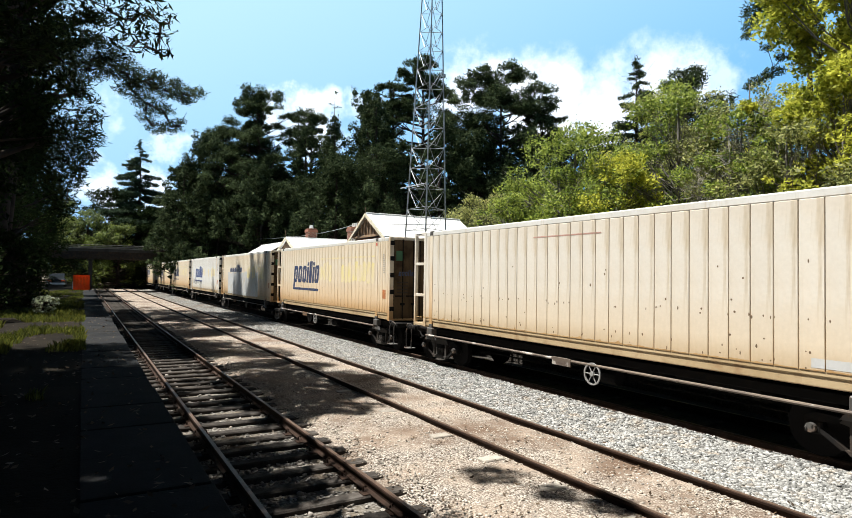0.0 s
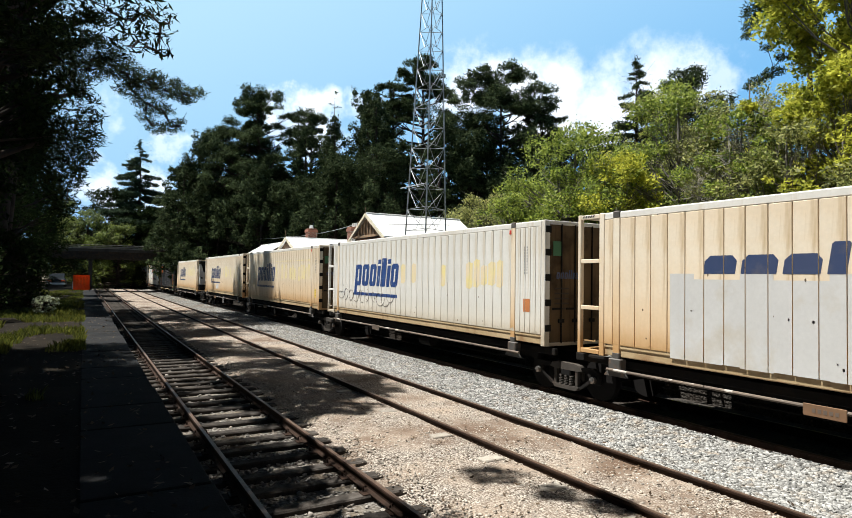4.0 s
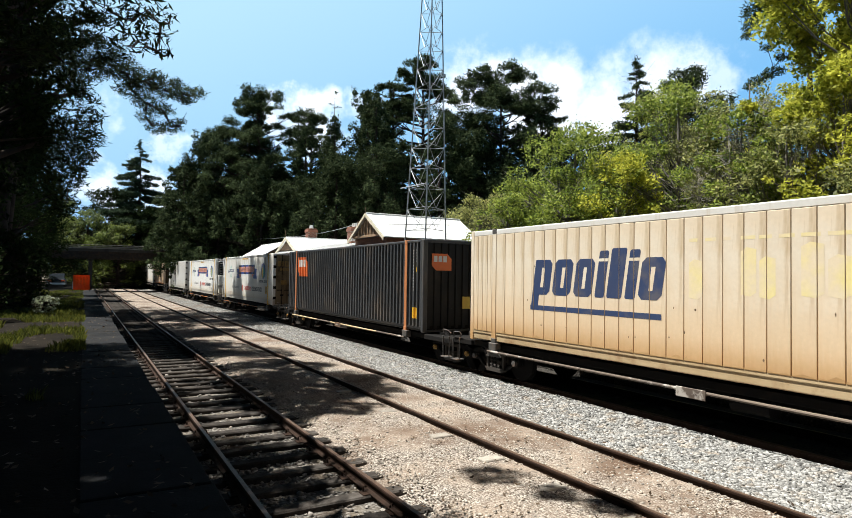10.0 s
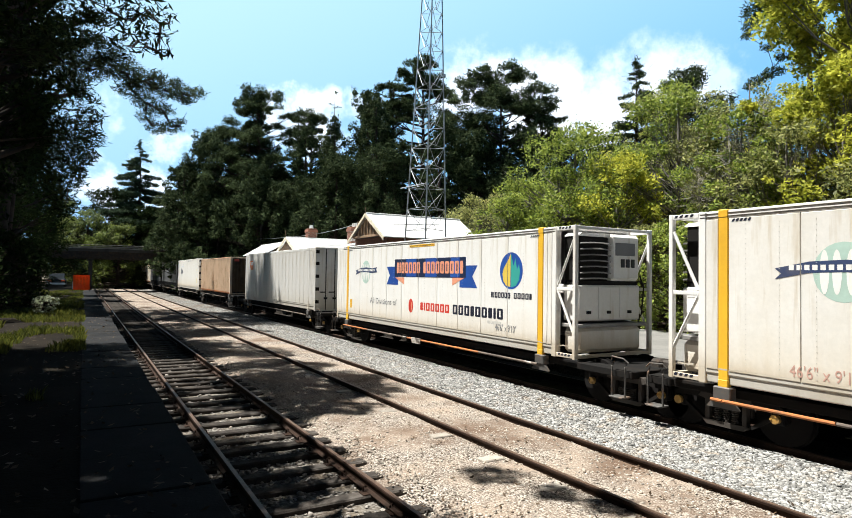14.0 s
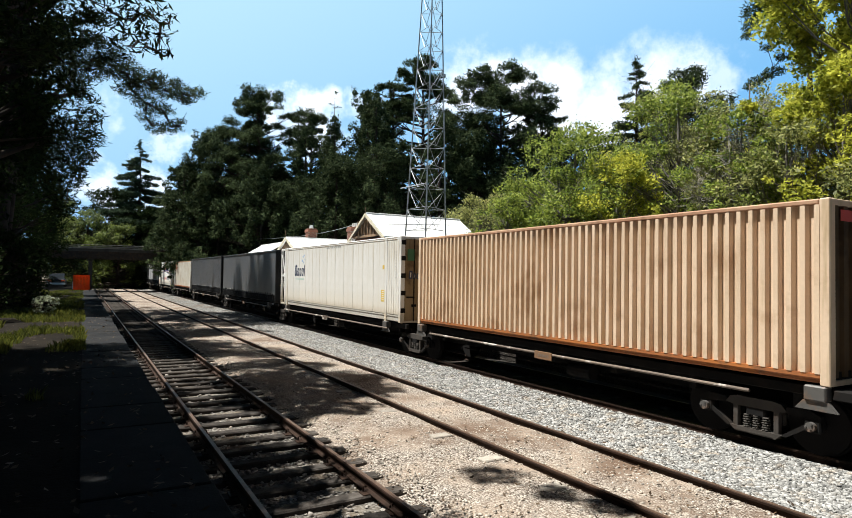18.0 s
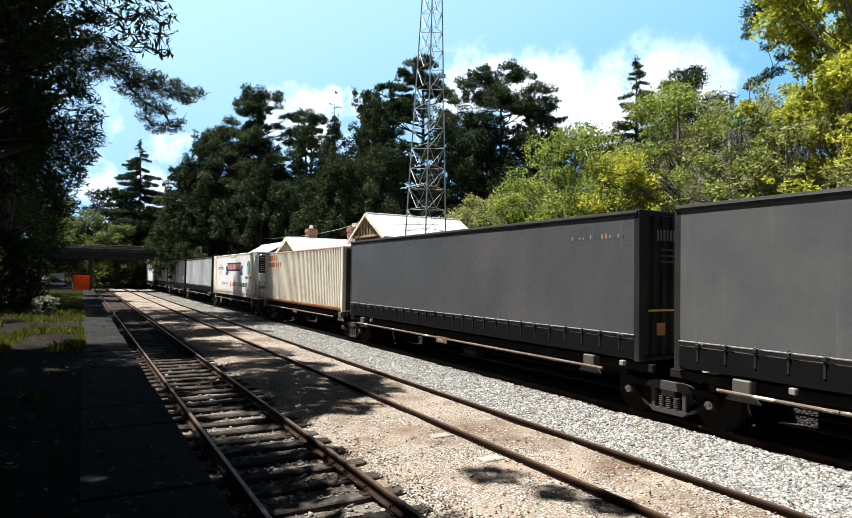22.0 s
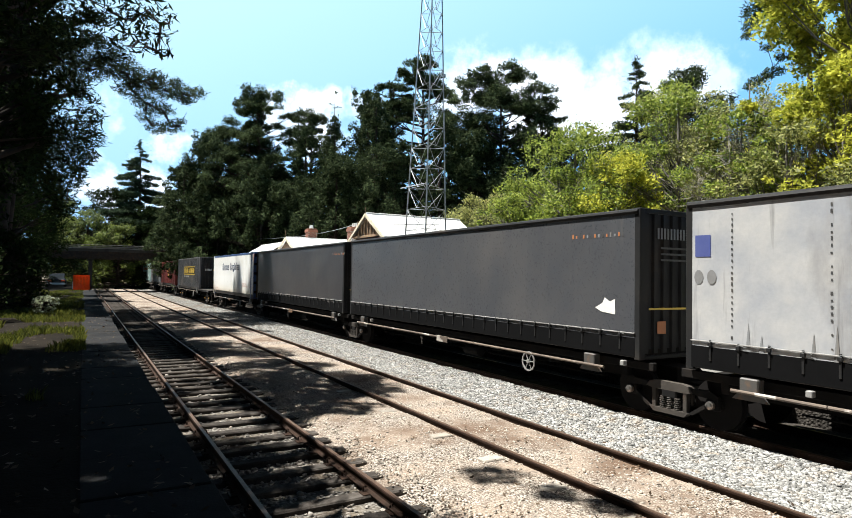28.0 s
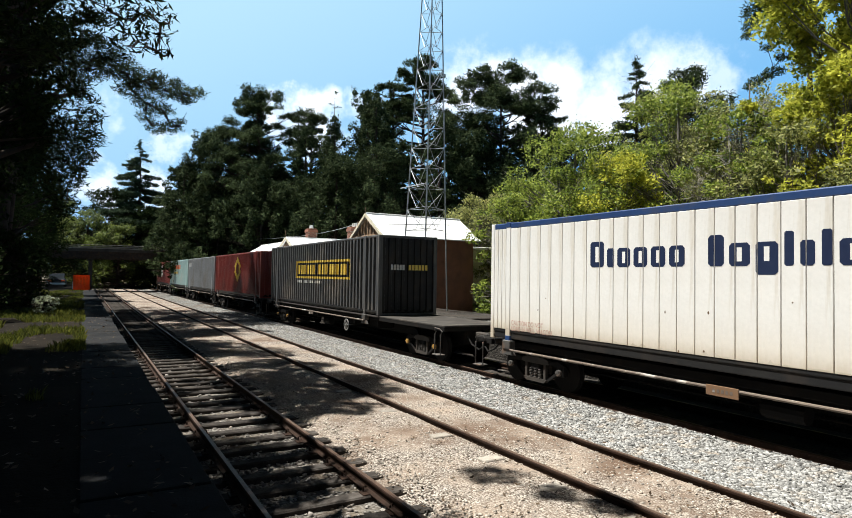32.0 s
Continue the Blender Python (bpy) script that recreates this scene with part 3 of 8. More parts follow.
def crown_mesh(name, r, pads, per, size, up, long, mat_, thin=1.0, three=False, clumps=1):
    pts = []
    for (x, y, z, a, h) in pads:
        if clumps > 1 and a > 0.7:
            # a bough carries several small domes of needles, flat beneath
            ang = r.uniform(0, 2 * np.pi, clumps)
            off = a * np.sqrt(r.uniform(0.02, 0.95, clumps))
            subs = [(x + o * np.cos(g), y + o * np.sin(g), z + r.uniform(-.6, .6) * h, a * r.uniform(0.3, 0.56), h * r.uniform(0.4, 0.75)) for g, o in zip(ang, off)]
        else:
            subs = [(x, y, z, a, h)]
        for (px, py, pz, pa, ph) in subs:
            n = max(8, int(per * a * a / len(subs) * (0.8 if len(subs) > 1 else 1.0)))
            d = r.normal(size=(n, 3))
            d /= np.linalg.norm(d, axis=1)[:, None]
            if len(subs) > 1:
                d[:, 2] = np.where(d[:, 2] < 0, d[:, 2] * 0.35, d[:, 2])
            rad = r.uniform(0.25, 1.0, n) ** 0.5
            lump = 1 + 0.35 * np.sin(d[:, 0] * 5 + px) * np.sin(d[:, 1] * 5 + py)
            pts.append(np.array((px, py, pz)) + d * (rad * lump)[:, None] * np.array((pa, pa, ph)))
    pts = np.concatenate(pts)
    v = cards(r, pts, size, up, long, thin, three)
    return cloud_mesh(name, v, np.arange(len(v)).reshape(-1, 3 if three else 4), mat_)


# gaps in the canopy: where the sun reaches the platform (x, y, radius on the ground)
CLEARINGS = ((-1.6, 17.0, 0.55), (-0.3, 16.8, 0.45), (0.5, 18.6, 0.45), (-1.3, 20.5, 0.6), (-0.3, 22.6, 0.6), (-2.2, 24.0, 0.7), (-0.9, 26.4, 0.7), (0.4, 24.6, 0.4), (-0.3, 56.5, 1.6), (-0.2, 59.0, 1.4), (0.2, 52.0, 1.2))


def lets_sun_in(x, y, z, a):
    """True for foliage that would shade one of the gaps."""
    k = (z - 1.0) / SUN_TO.z
    gx, gy = x - SUN_TO.x * k, y - SUN_TO.y * k
    return any((gx - cx) ** 2 + (gy - cy) ** 2 < (cr + 1.35 * a) ** 2 for cx, cy, cr in CLEARINGS)


def tree(kind, x, y, z0, h, w, seed, leaf, label, bark="bark", per=None, size=None, low=None, extra=(), group="", coarse=False, name=None, thin=None, clumps=1):
    """A tapered trunk with limbs and a crown of leaf clumps. kind: pine, conifer, cypress, broad, bare."""
    rr = random.Random(seed)
    r = np.random.RandomState(seed)
    pads, limbs = [], []
    bend = (rr.uniform(-.04, .04) * h, rr.uniform(-.04, .04) * h)

    def stem(f):
        return (bend[0] * math.sin(f * 2.2), bend[1] * math.sin(f * 1.7), f * h)
    if kind == "pine":
        lo = 0.32 if low is None else low
        n = 62
        for i in range(n):
            f = lo + (1 - lo) * ((i + rr.random()) / n) ** 0.8
            u = (f - lo) / (1 - lo)
            reach = w * (0.35 + 0.75 * math.sin(math.pi * min(1, u * 0.75 + 0.22))) * rr.uniform(0.35, 1.0) * (1 - 0.45 * max(0, u - 0.8) / 0.2)
            a = rr.uniform(0, 6.283)
            s = stem(max(0.1, f - 0.06))
            e = (s[0] + reach * math.cos(a), s[1] + reach * math.sin(a), min(h, f * h + rr.uniform(0, .03) * h) - 0.02 * h)
            k = w * rr.uniform(0.14, 0.27)
            pads.append((*e, k, k * rr.uniform(0.42, 0.75)))
            limbs.append((s, e, 0.012 * h * (1.2 - f)))
        per, size, up, long = per or 130, size or 0.42, 0.5, 3.0
    elif kind == "conifer":
        lo = 0.08 if low is None else low
        n = 110
        for i in range(n):
            f = lo + (1 - lo) * (i + rr.random()) / n
            reach = w * (1 - f) ** 0.85 * rr.uniform(0.5, 1.05) + 0.1
            a = rr.uniform(0, 6.283)
            s = stem(f)
            e = (s[0] + reach * math.cos(a), s[1] + reach * math.sin(a), f * h - 0.12 * reach)
            for k in (0.35, 0.65, 0.97):
                pads.append((s[0] + (e[0] - s[0]) * k, s[1] + (e[1] - s[1]) * k, s[2] + (e[2] - s[2]) * k, max(0.22, reach * 0.22), max(0.1, reach * 0.09)))
            limbs.append((s, e, 0.006 * h * (1.1 - f)))
        pads.append((*stem(1.0), 0.25, 0.6))
        per, size, up, long = per or 110, size or 0.36, 0.5, 3.0
    elif kind == "cypress":
        lo = 0.06 if low is None else low
        for i in range(60):
            f = lo + (1 - lo) * (i + rr.random()) / 60
            u = (f - lo) / (1 - lo)
            reach = w * (0.45 + 0.6 * math.sin(math.pi * min(1, u * 0.8 + 0.2))) * rr.uniform(0.3, 1.0) * (1 - 0.5 * u * u)
            a = rr.uniform(0, 6.283)
            s = stem(f)
            e = (s[0] + reach * math.cos(a), s[1] + reach * math.sin(a), f * h)
            pads.append((*e, w * rr.uniform(0.18, 0.3), w * rr.uniform(0.22, 0.4)))
            limbs.append((stem(max(0.05, f - 0.1)), e, 0.008 * h * (1.1 - f)))
        per, size, up, long = per or 100, size or 0.4, 0.2, 2.4
    elif kind == "broad":
        lo = 0.12 if low is None else low
        for i in range(84):
            f = lo + (1 - lo) * rr.random() ** 0.8
            u = (f - lo) / (1 - lo)
            reach = w * math.sqrt(max(0.05, 1 - (2 * u - 0.85) ** 2 / 1.4)) * rr.choice((rr.uniform(0.3, 0.9), rr.uniform(0.6, 1.22)))
            a = rr.uniform(0, 6.283)
            s = stem(max(0.08, f * 0.72))
            e = (s[0] * 0.5 + reach * math.cos(a), s[1] * 0.5 + reach * math.sin(a), f * h * 0.96)
            k = w * rr.choice((rr.uniform(0.08, 0.16), rr.uniform(0.15, 0.31)))
            pads.append((*e, k, k * rr.uniform(0.6, 0.9)))
            limbs.append((s, e, 0.012 * h * (1.1 - f)))
        per, size, up, long = per or 150, size or 0.24, 0.35, 1.9
    else:
        for i in range(42):
            f = 0.15 + 0.85 * (i + rr.random()) / 42
            reach = w * (1.05 - f) * rr.uniform(0.5, 1.2) + 0.15
            a = rr.uniform(0, 6.283)
            s = stem(f)
            e = (s[0] + reach * math.cos(a), s[1] + reach * math.sin(a), f * h + reach * rr.uniform(-.1, .35))
            limbs.append((s, e, 0.004 * h * (1.15 - f)))
            if rr.random() < 0.75:
                pads.append((*e, 0.45, 0.2))
        per, size, up, long = per or 60, size or 0.26, 0.3, 2.5
    if x < 2 and -5 < y < 95 and h > 6:
        kept = [k for k, q in enumerate(pads) if not lets_sun_in(q[0] + x, q[1] + y, q[2] + z0, q[3])]
        if len(pads) == len(limbs):
            limbs = [limbs[k] for k in kept]
        pads = [pads[k] for k in kept]
    hung, twig = [], []
    for (ex, ey, ez, a, b) in extra:
        e = (ex - x, ey - y, ez - z0)
        if hung:
            s = min(hung, key=lambda q: sum((q[k] - e[k]) ** 2 for k in range(3)))
        else:
            s = stem(min(0.9, max(0.1, (e[2] - 0.6) / h)))
        hung.append(e)
        pads.append((*e, a, b))
        limbs.append((s, e, 0.07 if len(hung) == 1 else 0.025))
        twig.append(len(limbs) - 1)
    root = thing(name or {"pine": "pine_tree", "conifer": "conifer_tree", "cypress": "cypress_tree", "broad": "deciduous_tree", "bare": "bare_tree"}[kind], label, "tree", group, loc=(x, y, z0))
    t = Shape()
    n = 9
    girth = (0.016 * h + 0.06) * (0.5 if kind == "bare" else 1)
    t.tube([stem(i / n) for i in range(n)] + [stem(0.97)], [girth * (1.35 if i == 0 else 1) * (1 - 0.93 * i / n) for i in range(n + 1)], 8)
    part("trunk", t, M[bark], root, smooth=True)
    br = Shape()
    for i, (s, e, g) in enumerate(limbs):
        g = max(g, 0.025) if i not in twig else g
        spread = w * (1.5 if kind == "broad" else 1.0) if i not in twig else 1.0
        mid = tuple(s[k] * 0.45 + e[k] * 0.55 + (rr.uniform(-.06, .06) * spread if k < 2 else -0.04 * spread) for k in range(3))
        br.tube([s, mid, e], [g, g * 0.6, g * 0.22], 5, False)
        for q in range(8 if bark == "bark_pale" else 2):
            tip = tuple(e[k] + rr.uniform(-.16, .16) * spread * (2.0 if bark == "bark_pale" else 1.0) for k in range(3))
            br.tube([mid, tip], [g * 0.4, g * 0.1], 4, False)
    tagged(part("branchwork", br, M[bark], root, smooth=True), kind="stuff")
    part("crown", crown_mesh("crown", r, pads, per, size, up, long, M[leaf], thin or (0.62 if kind in ("pine", "conifer") else 1.0), coarse or kind != "broad", clumps if kind in ("pine", "cypress") else 1), None, root)
    return root


# the spreading top of the broad pine behind the yard
UMBRELLA = ((38.92, 51.5, 21.45, 3.04, 1.83), (34.79, 52.7, 23.3, 1.65, 0.99), (36.39, 52.0, 24.26, 1.82, 1.09), (39.56, 52.9, 25.46, 2.05, 1.23), (42.3, 53.0, 25.32, 1.77, 1.06), (42.82, 50.8, 23.4, 1.74, 1.03), (44.22, 50.6, 22.07, 1.26, 0.77), (34.5, 53.8, 21.79, 1.36, 0.81), (41.9, 51.5, 21.62, 1.95, 1.17), (44.15, 51.4, 20.54, 1.42, 0.85), (35.35, 54.5, 19.54, 2.27, 1.36), (45.43, 52.4, 18.96, 1.77, 1.06), (43.03, 53.8, 18.3, 2.40, 1.44))
# boughs high over the platform that throw shade on the sidings
SHADE_SPOTS = ((3.9, 12.4, 0.9), (3.9, 14.4, 1.0), (4.3, 16.5, 1.0), (4.0, 18.6, 0.9), (4.9, 11.9, 0.8), (5.2, 13.4, 0.8), (5.3, 16.6, 0.9), (5.2, 19.2, 0.9), (6.3, 14.6, 0.7), (6.9, 15.2, 0.6),
               (3.5, 13.4, 0.8), (4.7, 15.0, 0.9), (3.5, 16.2, 0.8), (4.6, 13.2, 0.8), (3.4, 11.6, 0.6), (5.9, 13.6, 0.6),
               (1.5, 4.4, 0.6), (1.3, 6.4, 0.6), (1.5, 8.2, 0.6), (1.4, 10.0, 0.5), (1.8, 12.6, 0.5), (2.8, 13.6, 0.5), (2.0, 15.4, 0.5), (2.9, 4.0, 0.4), (2.6, 16.8, 0.4))
SHADE_BOUGHS = tuple((gx - 0.36 * k, gy + 0.26 * k, k - 0.15, r, r * 0.45) for gx, gy, r in SHADE_SPOTS for k in (14.4 + 0.9 * math.sin(gx * 7 + gy * 3),)) + (
    (-1.78, 19.68, 16.8, 0.94, 0.42), (0.09, 25.18, 15.1, 1.08, 0.48), (0.38, 21.91, 14.8, 1.22, 0.54), (0.22, 19.55, 15.5, 1.22, 0.54), (0.61, 17.56, 14.9, 1.08, 0.48),
    (-0.61, 11.14, 15.8, 0.42, 0.18), (0.21, 9.29, 15.2, 0.38, 0.16), (0.02, 9.89, 14.9, 0.32, 0.14))
# higher boughs further along, whose shade dapples the sidings and the passing loads
HIGH_SPOTS = ((3.0, 30.5, 1.0, 19), (4.2, 29.0, 0.9, 19), (5.4, 30.4, 1.0, 19), (6.6, 31.2, 1.0, 19), (7.6, 30.0, 0.8, 19.5), (2.2, 28.0, 0.8, 19), (3.6, 33.0, 0.8, 20), (5.0, 35.5, 0.7, 21), (9.7, 32.5, 0.45, 21.5), (9.7, 34.2, 0.3, 22), (9.9, 36.5, 0.55, 23.5),
              (9.6, 40.0, 0.4, 25.5), (9.9, 43.5, 0.6, 27.5), (9.7, 47.0, 0.4, 29.5), (9.8, 52.0, 0.7, 32), (9.6, 58.0, 0.6, 35.5), (6.0, 44.0, 0.8, 27), (4.4, 52.0, 0.9, 32))
HIGH_BOUGHS = tuple((gx - 0.36 * k, gy + 0.26 * k, k, r, r * 0.4) for gx, gy, r, k in HIGH_SPOTS)
# foliage of the dark tree that leans out over the platform edge
LEANING = ((-1.04, 30.9, 8.63, 1.26, 0.86), (-0.53, 30.9, 8.94, 1.0, 0.68), (0.08, 29.1, 9.23, 0.65, 0.44), (0.25, 29.2, 8.35, 0.59, 0.4), (0.03, 30.7, 7.8, 0.53, 0.36), (-0.25, 30.5, 10.3, 0.74, 0.51), (-0.36, 30.3, 6.98, 0.49, 0.34), (-0.58, 29.6, 7.74, 0.96, 0.66), (-0.65, 30.2, 6.41, 0.67, 0.46), (-0.68, 30.2, 10.92, 0.92, 0.63), (-0.73, 30.2, 5.47, 0.67, 0.46), (-0.85, 29.3, 6.97, 1.04, 0.71),
           (-0.95, 41.93, 16.5, 0.9, 0.36), (-0.9, 52.01, 16.4, 1.0, 0.4), (-0.17, 33.52, 15.1, 0.9, 0.36))


def build_trees():
    # dark pines and cypresses behind the station
    for i, (x, y, h, w) in enumerate(((15.1, 83.5, 22.6, 6.2), (19.5, 75.3, 25.8, 7.0), (25.2, 77.7, 24.8, 5.6), (36.3, 65.6, 30.6, 6.6), (39.2, 52.5, 24.6, 6.2), (44.3, 50.7, 22.5, 4.4), (12.0, 92.5, 17.0, 5.0),
                                      (33.4, 67.5, 27.6, 5.0), (18.8, 77.8, 22.5, 5.0))):
        tree("pine", x, y, -0.4, h, w, 20 + i, "needles", "tall dark green pine with a layered spreading crown", group="pines behind the station", low=0.12, per=640, size=0.25, extra=UMBRELLA if i == 4 else (), clumps=8)
    for i, (x, y, h, w) in enumerate(((29.6, 65.7, 24.4, 4.4), (23.7, 61.3, 15.3, 5.6), (34.3, 51.8, 17.2, 5.0), (28.4, 55.2, 16.0, 5.0), (17.5, 68.0, 14.5, 5.4), (31.5, 69.5, 26.0, 4.0), (40.5, 58.0, 20.0, 5.6),
                                      (22.0, 82.0, 19.0, 5.6), (47.0, 47.0, 17.0, 4.8), (14.6, 76.0, 13.0, 4.6), (20.5, 66.0, 13.0, 5.0), (37.0, 46.0, 12.0, 4.5), (21.6, 68.7, 20.5, 3.6), (13.0, 76.9, 19.6, 4.4), (25.6, 69.4, 21.6, 3.4), (11.2, 79.2, 16.5, 4.4), (26.3, 58.5, 22.0, 3.6), (39.9, 47.5, 17.6, 3.4), (41.7, 46.2, 16.0, 3.4), (37.5, 59.1, 22.0, 3.6), (31.8, 52.5, 19.0, 3.4), (34.0, 51.0, 17.0, 3.4), (36.8, 50.2, 15.0, 4.0), (36.0, 40.0, 12.0, 4.0), (38.5, 30.0, 12.5, 4.0), (38.5, 24.0, 11.5, 4.0), (40.0, 18.0, 13.0, 4.0), (33.0, 36.5, 10.5, 3.8), (37.5, 12.0, 13.0, 4.0), (17.5, 95.0, 17.0, 6.0), (20.5, 90.0, 18.0, 6.0), (25.5, 92.0, 18.0, 6.0), (28.5, 71.0, 16.0, 5.4))):
        tree("cypress", x, y, -0.4, h, w, 40 + i, "cypress", "dense dark green cypress behind the station roofs", group="cypresses behind the station", per=400, size=0.25, clumps=5)
    tree("bare", 30.6, 80.4, -0.4, 29.0, 3.0, 61, "needles_blue", "thin half-bare conifer with sparse branches", "bark_grey")
    tree("conifer", 8.0, 124.4, -0.4, 27.5, 13.0, 62, "needles_blue", "tall tiered conifer beyond the road bridge", size=0.3, per=420)
    for i, (x, y, h, w, leaf) in enumerate(((3.7, 126.6, 19.0, 6.5, "leaves_deep"), (0.8, 120.5, 14.0, 5.0, "leaves_mid"), (10.6, 118.3, 14.4, 6.0, "leaves_deep"), (-4.0, 128, 17, 6, "leaves_mid"), (5.0, 114.0, 11, 4.6, "leaves_mid"),
                                            (16.0, 112.0, 15, 5.5, "leaves_deep"), (24.0, 106.0, 17, 6.0, "leaves_deep"), (5.0, 138.0, 9, 7.0, "leaves_deep"), (14, 132, 16, 7.0, "leaves_deep"), (-3, 142, 14, 7.0, "leaves_deep"),
                                            (20, 142, 16, 8.0, "leaves_deep"))):
        tree("broad", x, y, -0.4, h, w, 70 + i, leaf, "leafy green tree beyond the road bridge", size=0.34, per=130, group="trees beyond the bridge", low=0.03, coarse=True)
    # lighter trees and shrubs behind the yard
    tree("conifer", 39.9, 34.8, 0.0, 21.0, 9.0, 81, "needles", "dark conifer rising above the leafy trees", size=0.24, per=420)
    tree("pine", 43.7, 32.6, 0.0, 20.4, 4.0, 82, "needles", "dark open-crowned pine above the leafy trees", size=0.22, per=420)
    tree("pine", 45.6, 23.2, 0.0, 26.0, 1.6, 83, "needles", "tall open pine with sparse branches", low=0.8, size=0.17, per=900,
         extra=((41.79, 22.77, 21.29, 1.3, 0.71), (40.28, 23.19, 21.32, 1.45, 0.8), (38.26, 23.1, 20.51, 1.13, 0.62), (40.49, 22.77, 19.51, 0.98, 0.54), (36.8, 22.75, 19.12, 0.67, 0.37), (36.79, 23.14, 18.54, 0.38, 0.21),
                (38.58, 22.86, 18.04, 0.39, 0.21), (40.04, 22.7, 17.66, 0.53, 0.29), (38.64, 22.43, 16.34, 0.63, 0.35), (38.82, 23.74, 16.09, 0.56, 0.31), (37.26, 23.29, 15.34, 0.37, 0.2), (40.36, 23.99, 16.81, 0.44, 0.24)))
    for i, (x, y, h, w, leaf) in enumerate(((20.8, 27.2, 7.4, 2.1, "leaves"), (25.6, 26.8, 11.8, 3.9, "leaves"), (25.3, 23.2, 9.6, 2.8, "leaves_yellow"), (29.0, 22.6, 14.3, 3.6, "leaves"), (34.5, 22.0, 15.0, 3.8, "leaves_olive"), (27.6, 13.2, 11.5, 2.6, "leaves_yellow"), (34.9, 18.8, 14.2, 3.2, "leaves_yellow"), (26.0, 10.8, 8.0, 2.4, "leaves_olive"),
                                            (29.8, 19.4, 12.4, 3.2, "leaves_olive"), (27.3, 15.5, 10.0, 2.8, "leaves_olive"), (31.4, 13.3, 20.5, 4.9, "leaves_yellow"), (30.0, 12.2, 13.0, 3.4, "leaves_yellow"), (28.0, 17.6, 11.2, 2.8, "leaves"),
                                            (33.0, 27.5, 15.5, 3.6, "leaves_olive"), (23.5, 34.0, 8.5, 3.2, "leaves_olive"), (31.5, 30.5, 11.0, 3.6, "leaves"), (26.5, 31.5, 9.5, 3.2, "leaves"), (22.0, 26.5, 6.5, 2.4, "leaves"))):
        tree("broad", x, y, 0.0, h, w, 90 + i, leaf, "bushy light green deciduous tree in full leaf", "bark_grey", group="leafy trees behind the yard", low=0.06, per=430 if h < 18 else 900, size=0.15 if h < 18 else 0.2)
    for i, (x, y, h, w) in enumerate(((28.6, 16.6, 11.6, 2.8), (29.6, 15.2, 11.0, 2.8), (27.4, 18.0, 9.8, 2.6), (27.8, 20.0, 10.6, 2.6), (26.4, 19.0, 8.6, 2.4))):
        tree("bare", x, y, 0.0, h, w, 260 + i, "leaves_olive", "half-dead tree with many pale bare twigs", "bark_pale", group="leafy trees behind the yard", per=160, size=0.13)
    rng = random.Random(3)
    for i in range(20):
        y = -7 + i * 2.15
        x = 23.6 + rng.uniform(-.8, 1.2)
        tree("broad", x, y, 0.2, rng.uniform(3.4, 5.6), rng.uniform(1.6, 2.2), 120 + i, rng.choice(("leaves", "leaves_olive", "leaves_deep", "leaves")), "dense green shrub along the back of the yard",
             group="shrubs behind the yard", low=0.02, per=420, size=0.14, name="shrub")
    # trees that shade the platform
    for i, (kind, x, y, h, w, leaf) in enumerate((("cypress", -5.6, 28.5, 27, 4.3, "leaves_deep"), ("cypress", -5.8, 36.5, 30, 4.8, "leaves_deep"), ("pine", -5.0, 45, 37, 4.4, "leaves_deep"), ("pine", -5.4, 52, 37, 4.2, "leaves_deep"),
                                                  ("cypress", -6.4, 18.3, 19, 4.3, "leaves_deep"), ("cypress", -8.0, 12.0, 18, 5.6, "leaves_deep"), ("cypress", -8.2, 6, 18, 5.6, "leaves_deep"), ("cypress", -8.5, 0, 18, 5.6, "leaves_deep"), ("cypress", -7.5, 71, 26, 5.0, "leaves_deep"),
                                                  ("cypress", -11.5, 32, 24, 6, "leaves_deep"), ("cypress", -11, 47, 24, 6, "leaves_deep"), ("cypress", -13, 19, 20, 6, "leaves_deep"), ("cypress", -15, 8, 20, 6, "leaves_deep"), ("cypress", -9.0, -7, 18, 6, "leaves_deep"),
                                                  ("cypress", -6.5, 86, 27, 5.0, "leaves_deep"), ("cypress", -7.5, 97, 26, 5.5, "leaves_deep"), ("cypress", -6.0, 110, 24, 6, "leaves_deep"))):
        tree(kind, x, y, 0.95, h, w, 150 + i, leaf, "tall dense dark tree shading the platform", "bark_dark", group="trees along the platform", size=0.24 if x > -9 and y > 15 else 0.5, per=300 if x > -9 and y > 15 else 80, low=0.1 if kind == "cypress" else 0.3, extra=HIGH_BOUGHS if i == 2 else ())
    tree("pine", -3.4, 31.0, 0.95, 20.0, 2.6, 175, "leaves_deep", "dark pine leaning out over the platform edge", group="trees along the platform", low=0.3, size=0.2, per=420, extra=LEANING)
    # unseen trees added behind and beside the camera, to close the place and block skylight
    for i, (x, y) in enumerate(((-16, -8), (-10, -18), (-3, -24), (4, -27), (11, -28), (18, -26), (25, -22), (31, -15), (36, -7), (38, 1), (-2, -36), (14, -38), (30, -30), (-20, 8), (-22, 24))):
        tree("cypress", x, y, -0.3, 23 + (i * 7) % 5, 5.6, 220 + i, "leaves_deep", "unseen tree added round the camera to block skylight", group="woods behind the platform", size=0.8, per=34, low=0.04)
